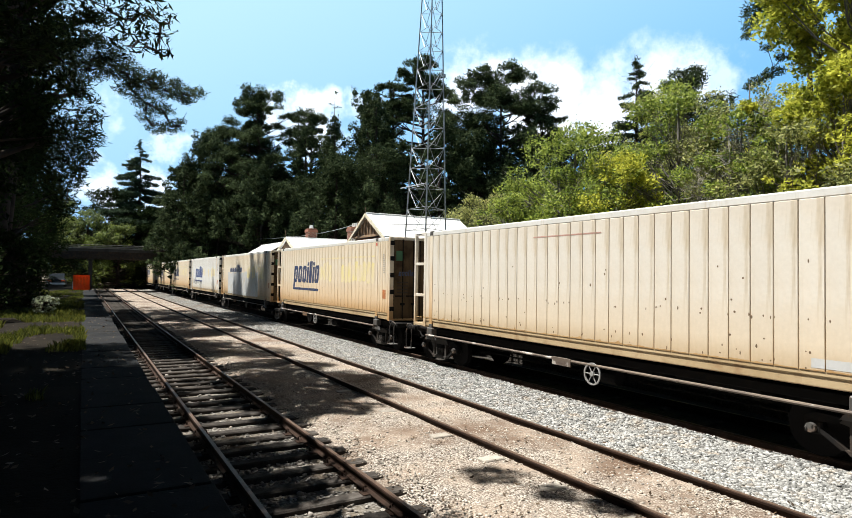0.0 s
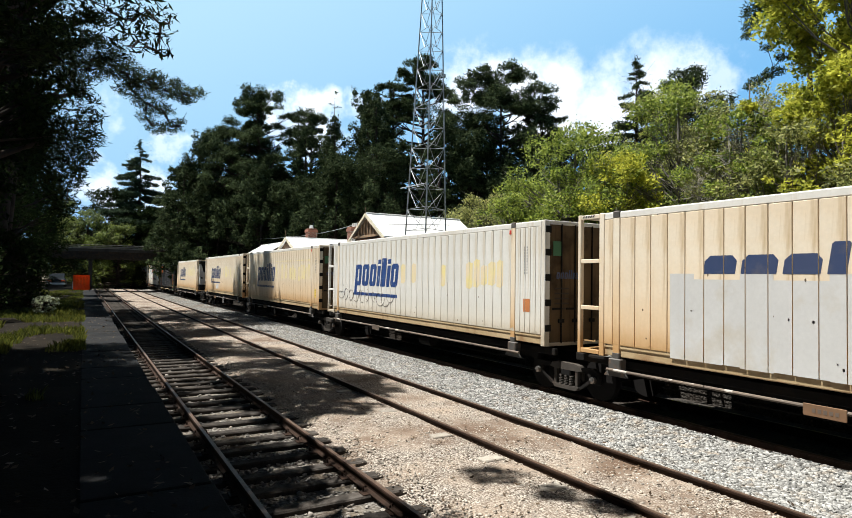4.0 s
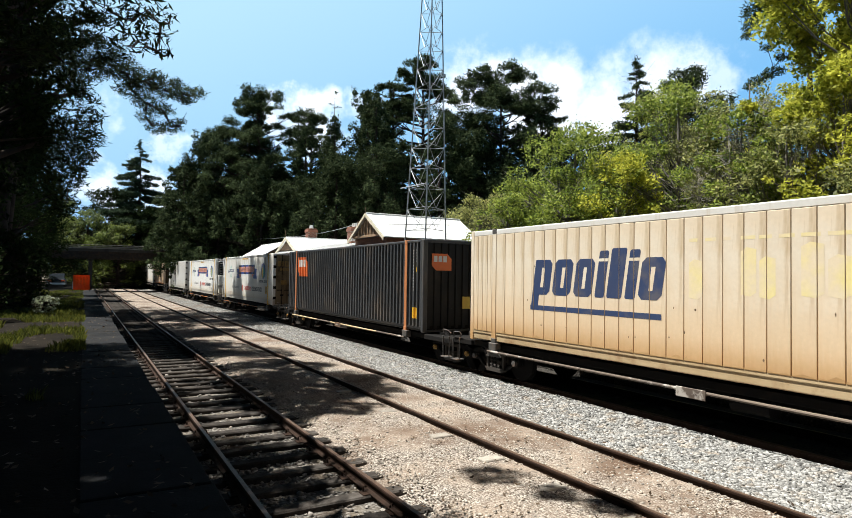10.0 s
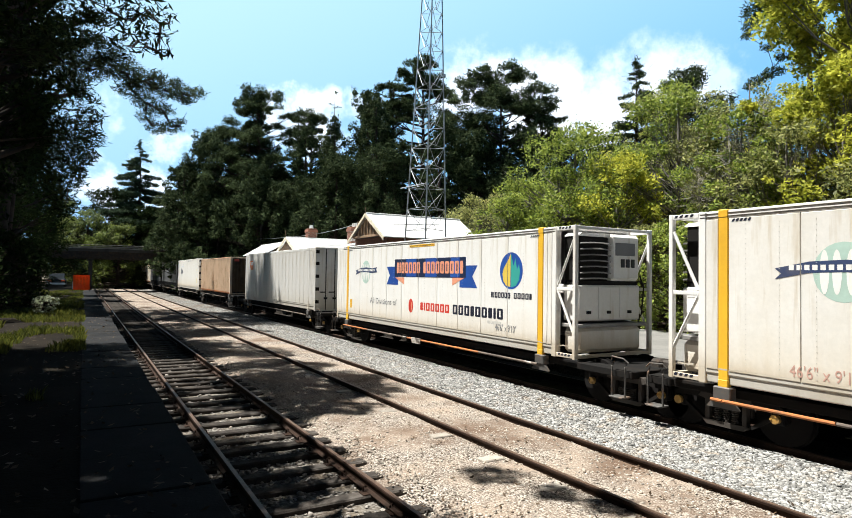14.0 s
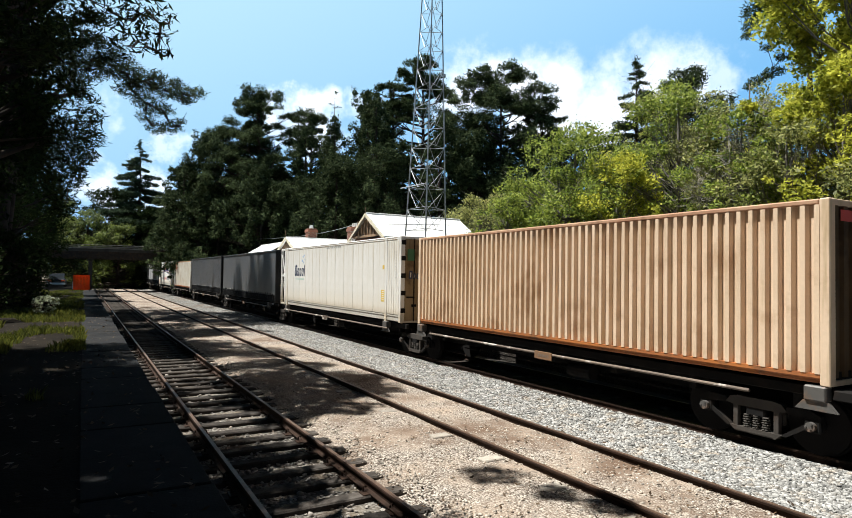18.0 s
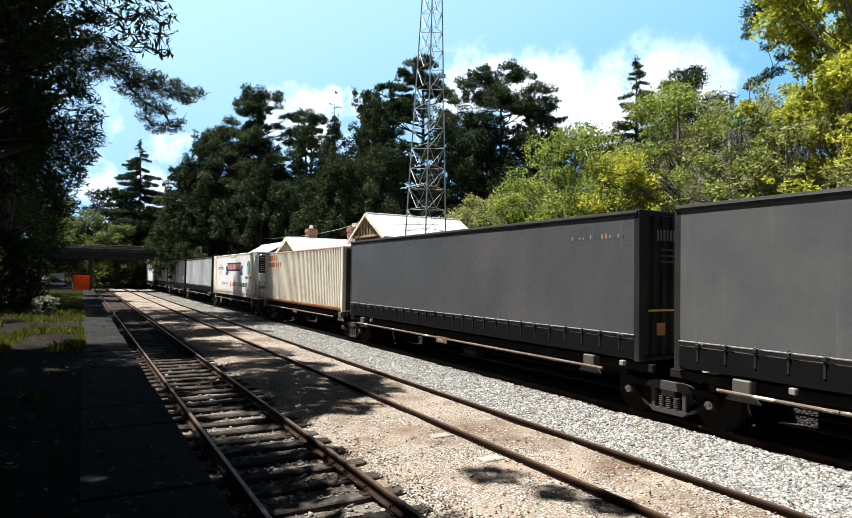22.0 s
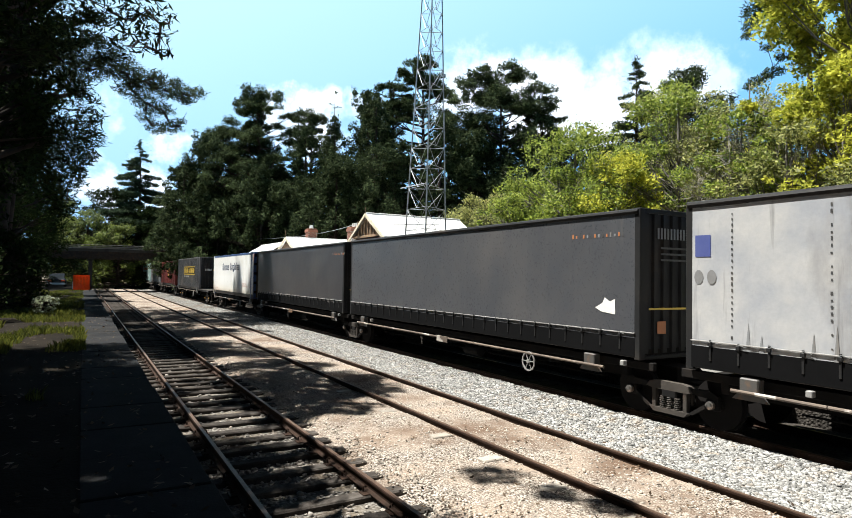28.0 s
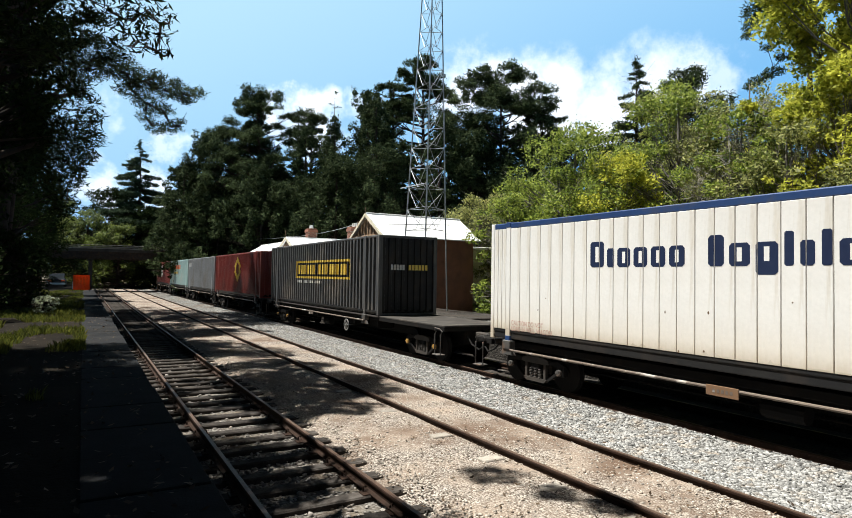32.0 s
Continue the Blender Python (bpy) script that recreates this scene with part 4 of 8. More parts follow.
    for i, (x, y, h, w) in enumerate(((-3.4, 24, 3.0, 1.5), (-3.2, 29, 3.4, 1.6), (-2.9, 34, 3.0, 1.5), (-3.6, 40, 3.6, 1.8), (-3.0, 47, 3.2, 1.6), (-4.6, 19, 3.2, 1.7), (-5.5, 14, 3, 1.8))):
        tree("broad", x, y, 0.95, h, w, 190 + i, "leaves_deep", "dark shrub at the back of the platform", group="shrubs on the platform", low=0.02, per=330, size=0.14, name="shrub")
    tree("broad", -1.25, 27.5, 0.97, 0.75, 0.45, 199, "leaves_pale", "low pale-leaved plant on the platform", low=0.02, per=1500, size=0.07, name="plant")
    tree("pine", -5.6, 12.5, 0.95, 15.0, 3.2, 171, "needles", "overhanging pine with long needled branches above the platform", low=0.5, size=0.062, per=7500, thin=0.4,
         extra=((-0.6, 11.6, 6.3, 0.5, 0.35), (-0.03, 10.68, 5.79, 0.3, 0.18), (0.12, 11.11, 6.26, 0.42, 0.25), (0.32, 11.06, 6.06, 0.37, 0.22), (0.54, 10.75, 5.87, 0.3, 0.18), (0.6, 10.9, 5.66, 0.26, 0.15),
                (0.79, 10.87, 5.82, 0.29, 0.17), (1.1, 10.99, 5.77, 0.28, 0.17), (1.41, 11.07, 5.77, 0.25, 0.15), (1.59, 10.66, 5.7, 0.16, 0.1), (0.97, 10.62, 5.87, 0.14, 0.08), (1.32, 11.1, 5.96, 0.11, 0.06),
                (0.84, 10.86, 5.46, 0.24, 0.15), (1.11, 11.06, 5.43, 0.19, 0.11), (0.81, 10.6, 5.17, 0.16, 0.09), (0.99, 10.87, 5.07, 0.18, 0.11), (1.25, 11.03, 5.16, 0.19, 0.11), (1.36, 10.74, 5.2, 0.09, 0.05), (1.51, 11.17, 5.68, 0.13, 0.08)))
    tree("pine", -4.6, 8.0, 0.95, 19.0, 3.0, 173, "needles", "tall pine whose high boughs shade the sidings", "bark_dark", low=0.6, size=0.2, per=900,
         extra=SHADE_BOUGHS)
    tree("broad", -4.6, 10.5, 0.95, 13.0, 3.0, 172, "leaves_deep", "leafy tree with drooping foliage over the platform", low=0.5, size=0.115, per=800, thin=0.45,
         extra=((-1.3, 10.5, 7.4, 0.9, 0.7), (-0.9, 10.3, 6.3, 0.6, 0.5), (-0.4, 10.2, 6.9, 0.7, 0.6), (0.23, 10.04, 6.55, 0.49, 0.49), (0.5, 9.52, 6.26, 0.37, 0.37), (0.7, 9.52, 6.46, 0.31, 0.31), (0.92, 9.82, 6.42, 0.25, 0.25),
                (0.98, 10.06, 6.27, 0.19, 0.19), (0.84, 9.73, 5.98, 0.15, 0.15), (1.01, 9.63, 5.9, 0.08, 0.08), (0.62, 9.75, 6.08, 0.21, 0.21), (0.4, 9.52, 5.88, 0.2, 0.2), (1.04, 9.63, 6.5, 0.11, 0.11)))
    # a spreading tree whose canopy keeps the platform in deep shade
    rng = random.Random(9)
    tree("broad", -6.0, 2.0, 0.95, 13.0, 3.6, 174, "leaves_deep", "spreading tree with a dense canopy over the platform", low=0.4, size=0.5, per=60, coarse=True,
         extra=tuple((-5.2 + 1.15 * (k % 4) + rng.uniform(-.5, .5), -5.0 + 1.7 * (k // 4) + rng.uniform(-.5, .5), 9.2 + rng.uniform(0, 2.0), rng.uniform(1.1, 1.5), rng.uniform(0.4, 0.7)) for k in range(46)))



build_trees()


# ---- road bridge ----
def build_bridge():
    b = thing("road_bridge", "concrete road bridge across the tracks, shade-dark in colour, pale railing", "bridge")
    part("deck", Shape().box(-9, 22, 95, 103, 5.45, 5.85, 0.03), M["dark_concrete"], b)
    for y in (95.2, 97.0, 98.8, 100.6, 102.4):
        part("girder", Shape().box(-9, 22, y, y + 0.4, 4.5, 5.45, 0.02), M["dark_steel"], b)
    for y in (95.02, 102.7):
        r = part("parapet", Shape().box(-9, 22, y, y + 0.25, 5.85, 6.0, 0.02), M["concrete"], b)
        for k in range(16):
            x = -8.6 + k * 2
            part("railing_post", Shape().box(x, x + 0.12, y + 0.06, y + 0.18, 6.0, 6.42, 0.01), M["concrete"], r)
        for z in (6.12, 6.34):
            part("railing", Shape().box(-9, 22, y + 0.08, y + 0.16, z, z + 0.08, 0.01), M["concrete"], r)
    for x in (0.72, 15.2):
        for y in (95.6, 98.8, 102.0):
            part("pier", Shape().box(x, x + 0.45, y, y + 0.45, -0.6, 4.35, 0.03), M["dark_concrete"], b)
        part("headstock", Shape().box(x - 0.15, x + 0.6, 95.3, 102.7, 4.2, 4.5, 0.03), M["dark_concrete"], b)
    for x0, x1 in ((-30, -8.4), (19.0, 45)):
        part("abutment", Shape().box(x0, x1, 95.1, 102.9, -0.6, 5.44, 0.05), M["dark_concrete"], b)


# ---- station building, mast, wire ----
def gable_roof(root, along_x, x0, x1, y0, y1, eave, ridge, over=0.25):
    """Two pitched sheets of metal roofing, with seams, and a ridge cap."""
    th = 0.05
    if along_x:
        mid = (y0 + y1) / 2
        for s, ye in ((-1, y0 - over), (1, y1 + over)):
            drop = (ridge - eave) * over / abs(mid - (y0 if s < 0 else y1))
            sh = part("roof_sheet", Shape().extrude([(mid, ridge), (ye, eave - drop), (ye, eave - drop + th), (mid, ridge + th)], "x", x0 - over, x1 + over), M["roof_white"], root)
            n = int((x1 - x0) / 0.6)
            me = Shape().extrude([(mid, ridge + th), (ye, eave - drop + th), (ye, eave - drop + th + 0.02), (mid, ridge + th + 0.02)], "x", -0.02, 0.02).mesh("seam", M["roof_white"])
            for k in range(n + 1):
                part("seam", me, None, sh, loc=(x0 + (x1 - x0) * k / n, 0, 0))
        part("ridge_cap", Shape().box(x0 - over, x1 + over, mid - 0.12, mid + 0.12, ridge + th - 0.03, ridge + th + 0.03, 0.02), M["roof_white"], root)
    else:
        mid = (x0 + x1) / 2
        for s, xe in ((-1, x0 - over), (1, x1 + over)):
            drop = (ridge - eave) * over / abs(mid - (x0 if s < 0 else x1))
            sh = part("roof_sheet", Shape().extrude([(mid, ridge), (xe, eave - drop), (xe, eave - drop + th), (mid, ridge + th)], "y", y0 - over, y1 + over), M["roof_white"], root)
            n = int((y1 - y0) / 0.6)
            me = Shape().extrude([(mid, ridge + th), (xe, eave - drop + th), (xe, eave - drop + th + 0.02), (mid, ridge + th + 0.02)], "y", -0.02, 0.02).mesh("seam", M["roof_white"])
            for k in range(n + 1):
                part("seam", me, None, sh, loc=(0, y0 + (y1 - y0) * k / n, 0))
        part("ridge_cap", Shape().box(mid - 0.12, mid + 0.12, y0 - over, y1 + over, ridge + th - 0.03, ridge + th + 0.03, 0.02), M["roof_white"], root)


def barge_boards(root, x, y0, y1, eave, ridge, over=0.3):
    mid = (y0 + y1) / 2
    for ye in (y0 - over, y1 + over):
        drop = (ridge - eave) * over / (mid - y0)
        part("barge_board", Shape().extrude([(mid, ridge + 0.03), (ye, eave - drop + 0.03), (ye, eave - drop - 0.15), (mid, ridge - 0.15)], "x", x - 0.34, x - 0.29), M["cream_paint"], root)


def chimney(x, y, z):
    c = thing("chimney", "red brick chimney with a corbelled top and clay pots", "chimney")
    body = part("stack", Shape().box(x - 0.36, x + 0.36, y - 0.36, y + 0.36, 4.3, z - 0.3), M["mortar"], c)
    br = Shape().box(-0.105, 0.105, -0.012, 0.0, 0, 0.066, 0.004).mesh("brick", M["brick"])
    side = Shape().box(-0.012, 0.0, -0.105, 0.105, 0, 0.066, 0.004).mesh("brick", M["brick"])
    for k in range(int((z - 0.3 - 4.9) / 0.078)):
        for q in range(3):
            off = (q - 1) * 0.235 + (0.06 if k % 2 else -0.06)
            part("brick", br, None, body, loc=(x + off, y - 0.361, 4.9 + k * 0.078))
            part("brick", side, None, body, loc=(x - 0.361, y + off, 4.9 + k * 0.078))
    part("corbel", Shape().box(x - 0.43, x + 0.43, y - 0.43, y + 0.43, z - 0.3, z - 0.12, 0.02), M["brick"], c)
    part("cap", Shape().box(x - 0.38, x + 0.38, y - 0.38, y + 0.38, z - 0.12, z, 0.02), M["brick"], c)
    for d in (-0.17, 0.17):
        part("chimney_pot", Shape().tube([(x, y + d, z), (x, y + d, z + 0.28)], [0.12, 0.09], 10), M["roof_white"], c)


def build_station():
    s = thing("station_building", "low brick station with white metal gabled roofs", "building")
    part("wall", Shape().box(14.3, 20.0, 29.4, 33.7, 0.3, 4.85), M["brick"], s)
    part("wall", Shape().box(14.6, 21.5, 33.7, 49.5, 0.3, 4.3), M["brick"], s)
    # near wing with a timbered gable
    part("gable", Shape().extrude([(29.2, 4.9), (33.6, 4.9), (31.4, 6.15)], "x", 14.12, 14.2), M["timber_brown"], s)
    for k in range(9):
        y = 29.75 + k * 0.41
        part("gable_batten", Shape().box(14.06, 14.12, y, y + 0.09, 4.9, 6.1 - abs(y - 31.4) * 0.57), M["timber_pale"], s)
    part("collar", Shape().box(14.04, 14.1, 29.3, 33.5, 4.86, 5.0, 0.01), M["timber_pale"], s)
    gable_roof(s, True, 14.2, 20.0, 29.2, 33.6, 4.9, 6.2)
    barge_boards(s, 14.2, 29.2, 33.6, 4.9, 6.2)
    # long roof and second wing
    gable_roof(s, False, 13.6, 21.2, 34.0, 49.5, 4.35, 5.1)
    part("gable", Shape().extrude([(44.6, 4.6), (49.2, 4.6), (46.9, 5.55)], "x", 14.12, 14.2), M["timber_brown"], s)
    gable_roof(s, True, 14.2, 21.5, 44.6, 49.2, 4.6, 5.6)
    barge_boards(s, 14.2, 44.6, 49.2, 4.6, 5.6)
    for y in (31.4, 46.9):
        part("finial", Shape().tube([(13.9, y, 5.5 if y > 40 else 6.1), (13.9, y, 6.2 if y > 40 else 6.6)], [0.03, 0.015], 6), M["timber_brown"], s)
    chimney(16.2, 47.4, 6.45)
    chimney(16.2, 38.4, 6.0)
    h = thing("platform_hut", "small weatherboard hut with a white metal roof", "shed")
    part("wall", Shape().box(14.0, 17.0, 52.0, 60.0, 0.9, 4.6), M["timber_brown"], h)
    part("gable", Shape().extrude([(13.9, 4.6), (17.1, 4.6), (15.5, 5.45)], "y", 51.9, 52.0), M["timber_brown"], h)
    gable_roof(h, False, 13.9, 17.1, 52.0, 60.0, 4.55, 5.5)
    part("finial", Shape().tube([(15.5, 51.8, 5.4), (15.5, 51.8, 6.0)], [0.03, 0.012], 6), M["timber_brown"], h)
    # fence and shed wall glimpsed behind the yard
    f = thing("garden_wall", "pale rendered wall of a small outbuilding", "wall")
    part("wall", Shape().box(20.6, 23.0, 31.0, 35.0, 0.2, 4.4, 0.02), M["cream_paint"], f)
    part("roof", Shape().box(20.3, 23.3, 30.7, 35.3, 4.4, 4.55, 0.02), M["roof_white"], f)


def build_mast():
    m = thing("lattice_mast", "tall three-legged galvanised steel lattice mast", "mast")
    cx, cy = 14.19, 24.90

    def leg(k, z):
        side = max(0.3, 2.33 - (z - 0.4) * 0.0885)
        r = side / math.sqrt(3)
        a = radians((150, 30, 270)[k] - 29.7)
        lean = 0.012 * (z - 5.5)
        return Vector((cx + lean * 0.87 + r * math.cos(a), cy - lean * 0.5 + r * math.sin(a), z))
    top = 24.0
    for k in range(3):
        part("leg", Shape().tube([leg(k, 0.3), leg(k, top)], [0.036, 0.026], 6), M["galvanised"], m)
    z = 4.9
    while z < top - 0.8:
        h = max(0.75, 1.02 - (z - 5) * 0.012)
        for k in range(3):
            a, b = k, (k + 1) % 3
            part("strut", Shape().tube([leg(a, z), leg(b, z)], 0.013, 4), M["galvanised"], m)
            mid = (leg(a, z) + leg(b, z)) / 2
            part("brace", Shape().tube([mid, leg(a, z + h)], 0.013, 4), M["galvanised"], m)
            part("brace", Shape().tube([mid, leg(b, z + h)], 0.013, 4), M["galvanised"], m)
        z += h
    part("base", Shape().box(cx - 1.6, cx + 1.6, cy - 1.5, cy + 1.5, 0.3, 0.55, 0.04), M["concrete"], m)
    part("aerial_arm", Shape().tube([leg(0, 6.95) - Vector((0.35, -0.2, 0)), leg(2, 7.0)], 0.025, 5), M["galvanised"], m)
    part("aerial_arm", Shape().tube([leg(0, 5.2) - Vector((0.9, -0.5, 0)), leg(1, 5.2) + Vector((0.2, -0.1, 0))], 0.02, 5), M["galvanised"], m)


def build_wire():
    pts = [(18.3, 41.4, 6.75), (18.2, 48.1, 6.3), (18.0, 57.4, 6.2), (15.6, 79.4, 6.9), (10.8, 108.0, 8.6)]
    c = bpy.data.curves.new("overhead_wire", "CURVE")
    c.dimensions, c.bevel_depth, c.bevel_resolution = "3D", 0.022, 1
    sp = c.splines.new("NURBS")
    sp.points.add(len(pts) - 1)
    for q, pt in zip(sp.points, pts):
        q.co = (*pt, 1)
    sp.order_u, sp.use_endpoint_u = 4, True
    tmp = new("overhead_wire", c)
    me = bpy.data.meshes.new_from_object(tmp.evaluated_get(bpy.context.evaluated_depsgraph_get()))
    bpy.data.objects.remove(tmp)
    me.materials.clear()
    me.materials.append(M["galvanised"])
    tagged(new("overhead_wire", me), "slack overhead wire leading to the station roof", "wire")
    for x, y, z in ((10.8, 108.0, 8.8), (18.3, 41.4, 6.9)):
        p = thing("wire_pole", "weathered timber pole carrying the overhead wire", "pole")
        part("shaft", Shape().tube([(x, y, -0.4), (x, y, z)], [0.13, 0.1], 10), M["timber_brown"], p)
        part("cross_arm", Shape().box(x - 0.6, x + 0.6, y - 0.05, y + 0.05, z - 0.3, z - 0.2, 0.01), M["timber_brown"], p)


# ---- things on the platform ----
def build_barrier():
    b = thing("mesh_barrier", "bright orange plastic mesh barrier on star pickets", "barrier")
    for x in (-0.66, 0.56):
        part("picket", Shape().tube([(x, 58, 1.0), (x, 58, 2.42)], 0.03, 6), M["dark_steel"], b)
    for k in range(14):
        z = 1.12 + k * 0.088
        part("mesh_strand", Shape().box(-0.66, 0.56, 57.97, 57.99, z, z + 0.07), M["orange_mesh"], b)
    for k in range(12):
        x = -0.63 + k * 0.105
        part("mesh_strand", Shape().box(x, x + 0.05, 57.99, 58.0, 1.12, 2.33), M["orange_mesh"], b)
    for x in (-3.6, -0.75):
        p = thing("marker_post", "low white marker post beside the path", "post")
        part("shaft", Shape().box(x - 0.05, x + 0.05, 66, 66.1, 0.95, 1.7, 0.01), M["roof_white"], p)
        part("cap", Shape().box(x - 0.06, x + 0.06, 65.99, 66.11, 1.7, 1.74, 0.01), M["dark_steel"], p)


def build_car():
    x, y = -2.35, 74.0
    c = thing("parked_car", "dark parked car half hidden by the trees", "car")
    part("body", Shape().box(x - 0.85, x + 0.85, y, y + 4.2, 1.25, 1.85, 0.14), M["black_body"], c)
    s = Shape()
    s.extrude([(y + 0.5, 1.84), (y + 3.2, 1.84), (y + 2.6, 2.38), (y + 1.0, 2.38)], "x", x - 0.7, x + 0.7)
    cab = part("cabin", s, M["car_glass"], c)
    part("roof", Shape().box(x - 0.68, x + 0.68, y + 1.0, y + 2.6, 2.37, 2.43, 0.03), M["black_body"], cab)
    for dx in (-0.6, 0.6):
        part("tail_light", Shape().box(x + dx - 0.18, x + dx + 0.18, y - 0.015, y + 0.01, 1.6, 1.72, 0.005), M["orange_mesh"], c)
        for dy in (0.8, 3.4):
            w = part("wheel", Shape().disc((x + dx * 1.3, y + dy, 1.3), 0.31, "x", 18, 0.1), M["tyre"], c)
            part("rim", Shape().disc((x + dx * 1.3 + (0.1 if dx > 0 else -0.1), y + dy, 1.3), 0.19, "x", 14, 0.012), M["galvanised"], w)
    part("bumper", Shape().box(x - 0.82, x + 0.82, y - 0.06, y + 0.05, 1.25, 1.45, 0.04), M["roof_white"], c)


def build_grass():
    r = np.random.RandomState(12)
    n = 60000
    y = 9 * (60 / 9) ** r.rand(n)
    x = -4.2 + 4.3 * r.rand(n)
    keep = np.array([noise.noise(Vector((a * 0.8, b * 0.35, 7.0))) + 0.25 * noise.noise(Vector((a * 3, b * 3, 1.0))) > (-0.06 if 14.5 < b < 34 else 0.0 if b > 14.5 else 0.4) for a, b in zip(x, y)])
    x, y = x[keep], y[keep]
    n = len(x)
    h = r.uniform(0.05, 0.17, n) * (0.7 + 0.6 * r.rand(n))
    a = r.uniform(0, 6.28, n)
    w = r.uniform(0.006, 0.014, n)
    lean = r.uniform(0.1, 0.6, n) * h
    z = 0.985
    base = np.stack([x, y, np.full(n, z)], 1)
    side = np.stack([-np.sin(a), np.cos(a), np.zeros(n)], 1) * w[:, None]
    fwd = np.stack([np.cos(a), np.sin(a), np.zeros(n)], 1)
    up = np.array((0, 0, 1.0))
    mid = base + fwd * (lean * 0.3)[:, None] + up * (h * 0.6)[:, None]
    tip = base + fwd * lean[:, None] + up * h[:, None]
    v = np.stack([base - side, base + side, mid + side * 0.7, tip, mid - side * 0.7], 1).reshape(-1, 3)
    cloud_mesh("grass", v, np.arange(n * 5).reshape(-1, 5), M["grass"], "patchy green and yellow grass on the earth platform")
    # fallen leaves and twigs
    n = 2200
    p = np.stack([-5 + 5.8 * r.rand(n), 2.5 * (40 / 2.5) ** r.rand(n), np.full(n, 1.015)], 1)
    p[:, 2] += r.uniform(0, 0.02, n)
    v = cards(r, p, 0.055, 2.0, 2.0)
    cloud_mesh("leaf_litter", v, np.arange(len(v)).reshape(-1, 4), M["litter"], "dry brown fallen leaves on the platform")
    v = []
    n = 1500
    p = np.stack([3.4 + 4.4 * r.rand(n), 3.5 * (60 / 3.5) ** r.rand(n), np.full(n, -0.1)], 1)
    v = cards(r, p, 0.05, 2.0, 2.0)
    cloud_mesh("track_litter", v, np.arange(len(v)).reshape(-1, 4), M["litter"], "dry brown leaves scattered between the tracks")


M["timber_pale"] = material("timber_pale", (0.3, 0.2, 0.12), (0.22, 0.14, 0.08), 0.8, grain=25, bump=0.3)
# Bridge concrete, darkened in colour for the tree shade on it.
M["dark_concrete"] = material("dark_concrete", (0.08, 0.078, 0.074), (0.05, 0.048, 0.046), 0.9, scale=0.8, streak=(0.035, 0.033, 0.03), spec=0.1)
M["black_body"] = material("car_paint", (0.02, 0.022, 0.026), (0.03, 0.032, 0.035), 0.25, coat=0.6)
M["car_glass"] = material("car_glass", (0.02, 0.025, 0.03), (0.03, 0.035, 0.04), 0.08)
M["tyre"] = material("tyre", (0.02, 0.02, 0.02), None, 0.9)
M["litter"] = leaf_material("litter", (0.03, 0.018, 0.01), (0.13, 0.08, 0.045), 0.1)
build_bridge()
build_station()
build_mast()
build_wire()
build_barrier()
build_car()
build_grass()


# ---- paints of the train ----
def paint(name, col, **k):
    d = dict(rough=0.45, scale=0.9, grain=18.0, grain_amt=0.12, bump=0.06, bump_scale=9.0)
    d.update(k)
    M[name] = material(name, col, k.get("col2"), **{q: w for q, w in d.items() if q != "col2"})


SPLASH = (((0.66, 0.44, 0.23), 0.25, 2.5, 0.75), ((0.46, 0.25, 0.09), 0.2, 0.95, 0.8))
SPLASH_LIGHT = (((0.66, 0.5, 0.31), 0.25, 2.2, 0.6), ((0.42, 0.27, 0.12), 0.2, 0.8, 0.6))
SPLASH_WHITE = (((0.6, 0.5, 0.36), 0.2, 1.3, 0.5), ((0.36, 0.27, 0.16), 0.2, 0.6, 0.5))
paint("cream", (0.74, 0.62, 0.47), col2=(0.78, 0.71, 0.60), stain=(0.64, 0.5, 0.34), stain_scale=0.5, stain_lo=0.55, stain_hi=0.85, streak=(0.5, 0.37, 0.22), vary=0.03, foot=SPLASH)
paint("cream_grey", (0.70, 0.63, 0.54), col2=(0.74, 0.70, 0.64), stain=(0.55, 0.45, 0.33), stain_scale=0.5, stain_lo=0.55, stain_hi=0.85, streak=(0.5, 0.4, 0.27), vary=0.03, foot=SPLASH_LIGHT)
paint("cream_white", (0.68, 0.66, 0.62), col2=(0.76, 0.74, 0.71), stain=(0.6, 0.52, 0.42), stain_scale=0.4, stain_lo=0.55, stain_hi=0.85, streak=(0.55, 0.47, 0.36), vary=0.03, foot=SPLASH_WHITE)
paint("rust_tan", (0.52, 0.39, 0.23), col2=(0.42, 0.30, 0.16), stain=(0.3, 0.17, 0.08), stain_scale=2.0, rough=0.7)
# Two end paints: grime, plus the shade of the sunless side in the colour.
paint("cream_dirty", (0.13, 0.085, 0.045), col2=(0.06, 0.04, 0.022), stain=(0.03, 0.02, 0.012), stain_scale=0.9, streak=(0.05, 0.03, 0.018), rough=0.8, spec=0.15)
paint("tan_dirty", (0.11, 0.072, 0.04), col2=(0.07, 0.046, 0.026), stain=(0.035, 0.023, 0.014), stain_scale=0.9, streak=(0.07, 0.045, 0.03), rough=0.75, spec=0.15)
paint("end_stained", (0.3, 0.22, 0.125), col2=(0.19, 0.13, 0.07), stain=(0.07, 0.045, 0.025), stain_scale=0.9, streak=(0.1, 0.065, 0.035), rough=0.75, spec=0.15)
paint("stained_joint", (0.26, 0.18, 0.1), rough=0.8)
paint("cream_grime", (0.42, 0.25, 0.11), col2=(0.5, 0.32, 0.15), stain=(0.3, 0.18, 0.08), stain_scale=1.5)
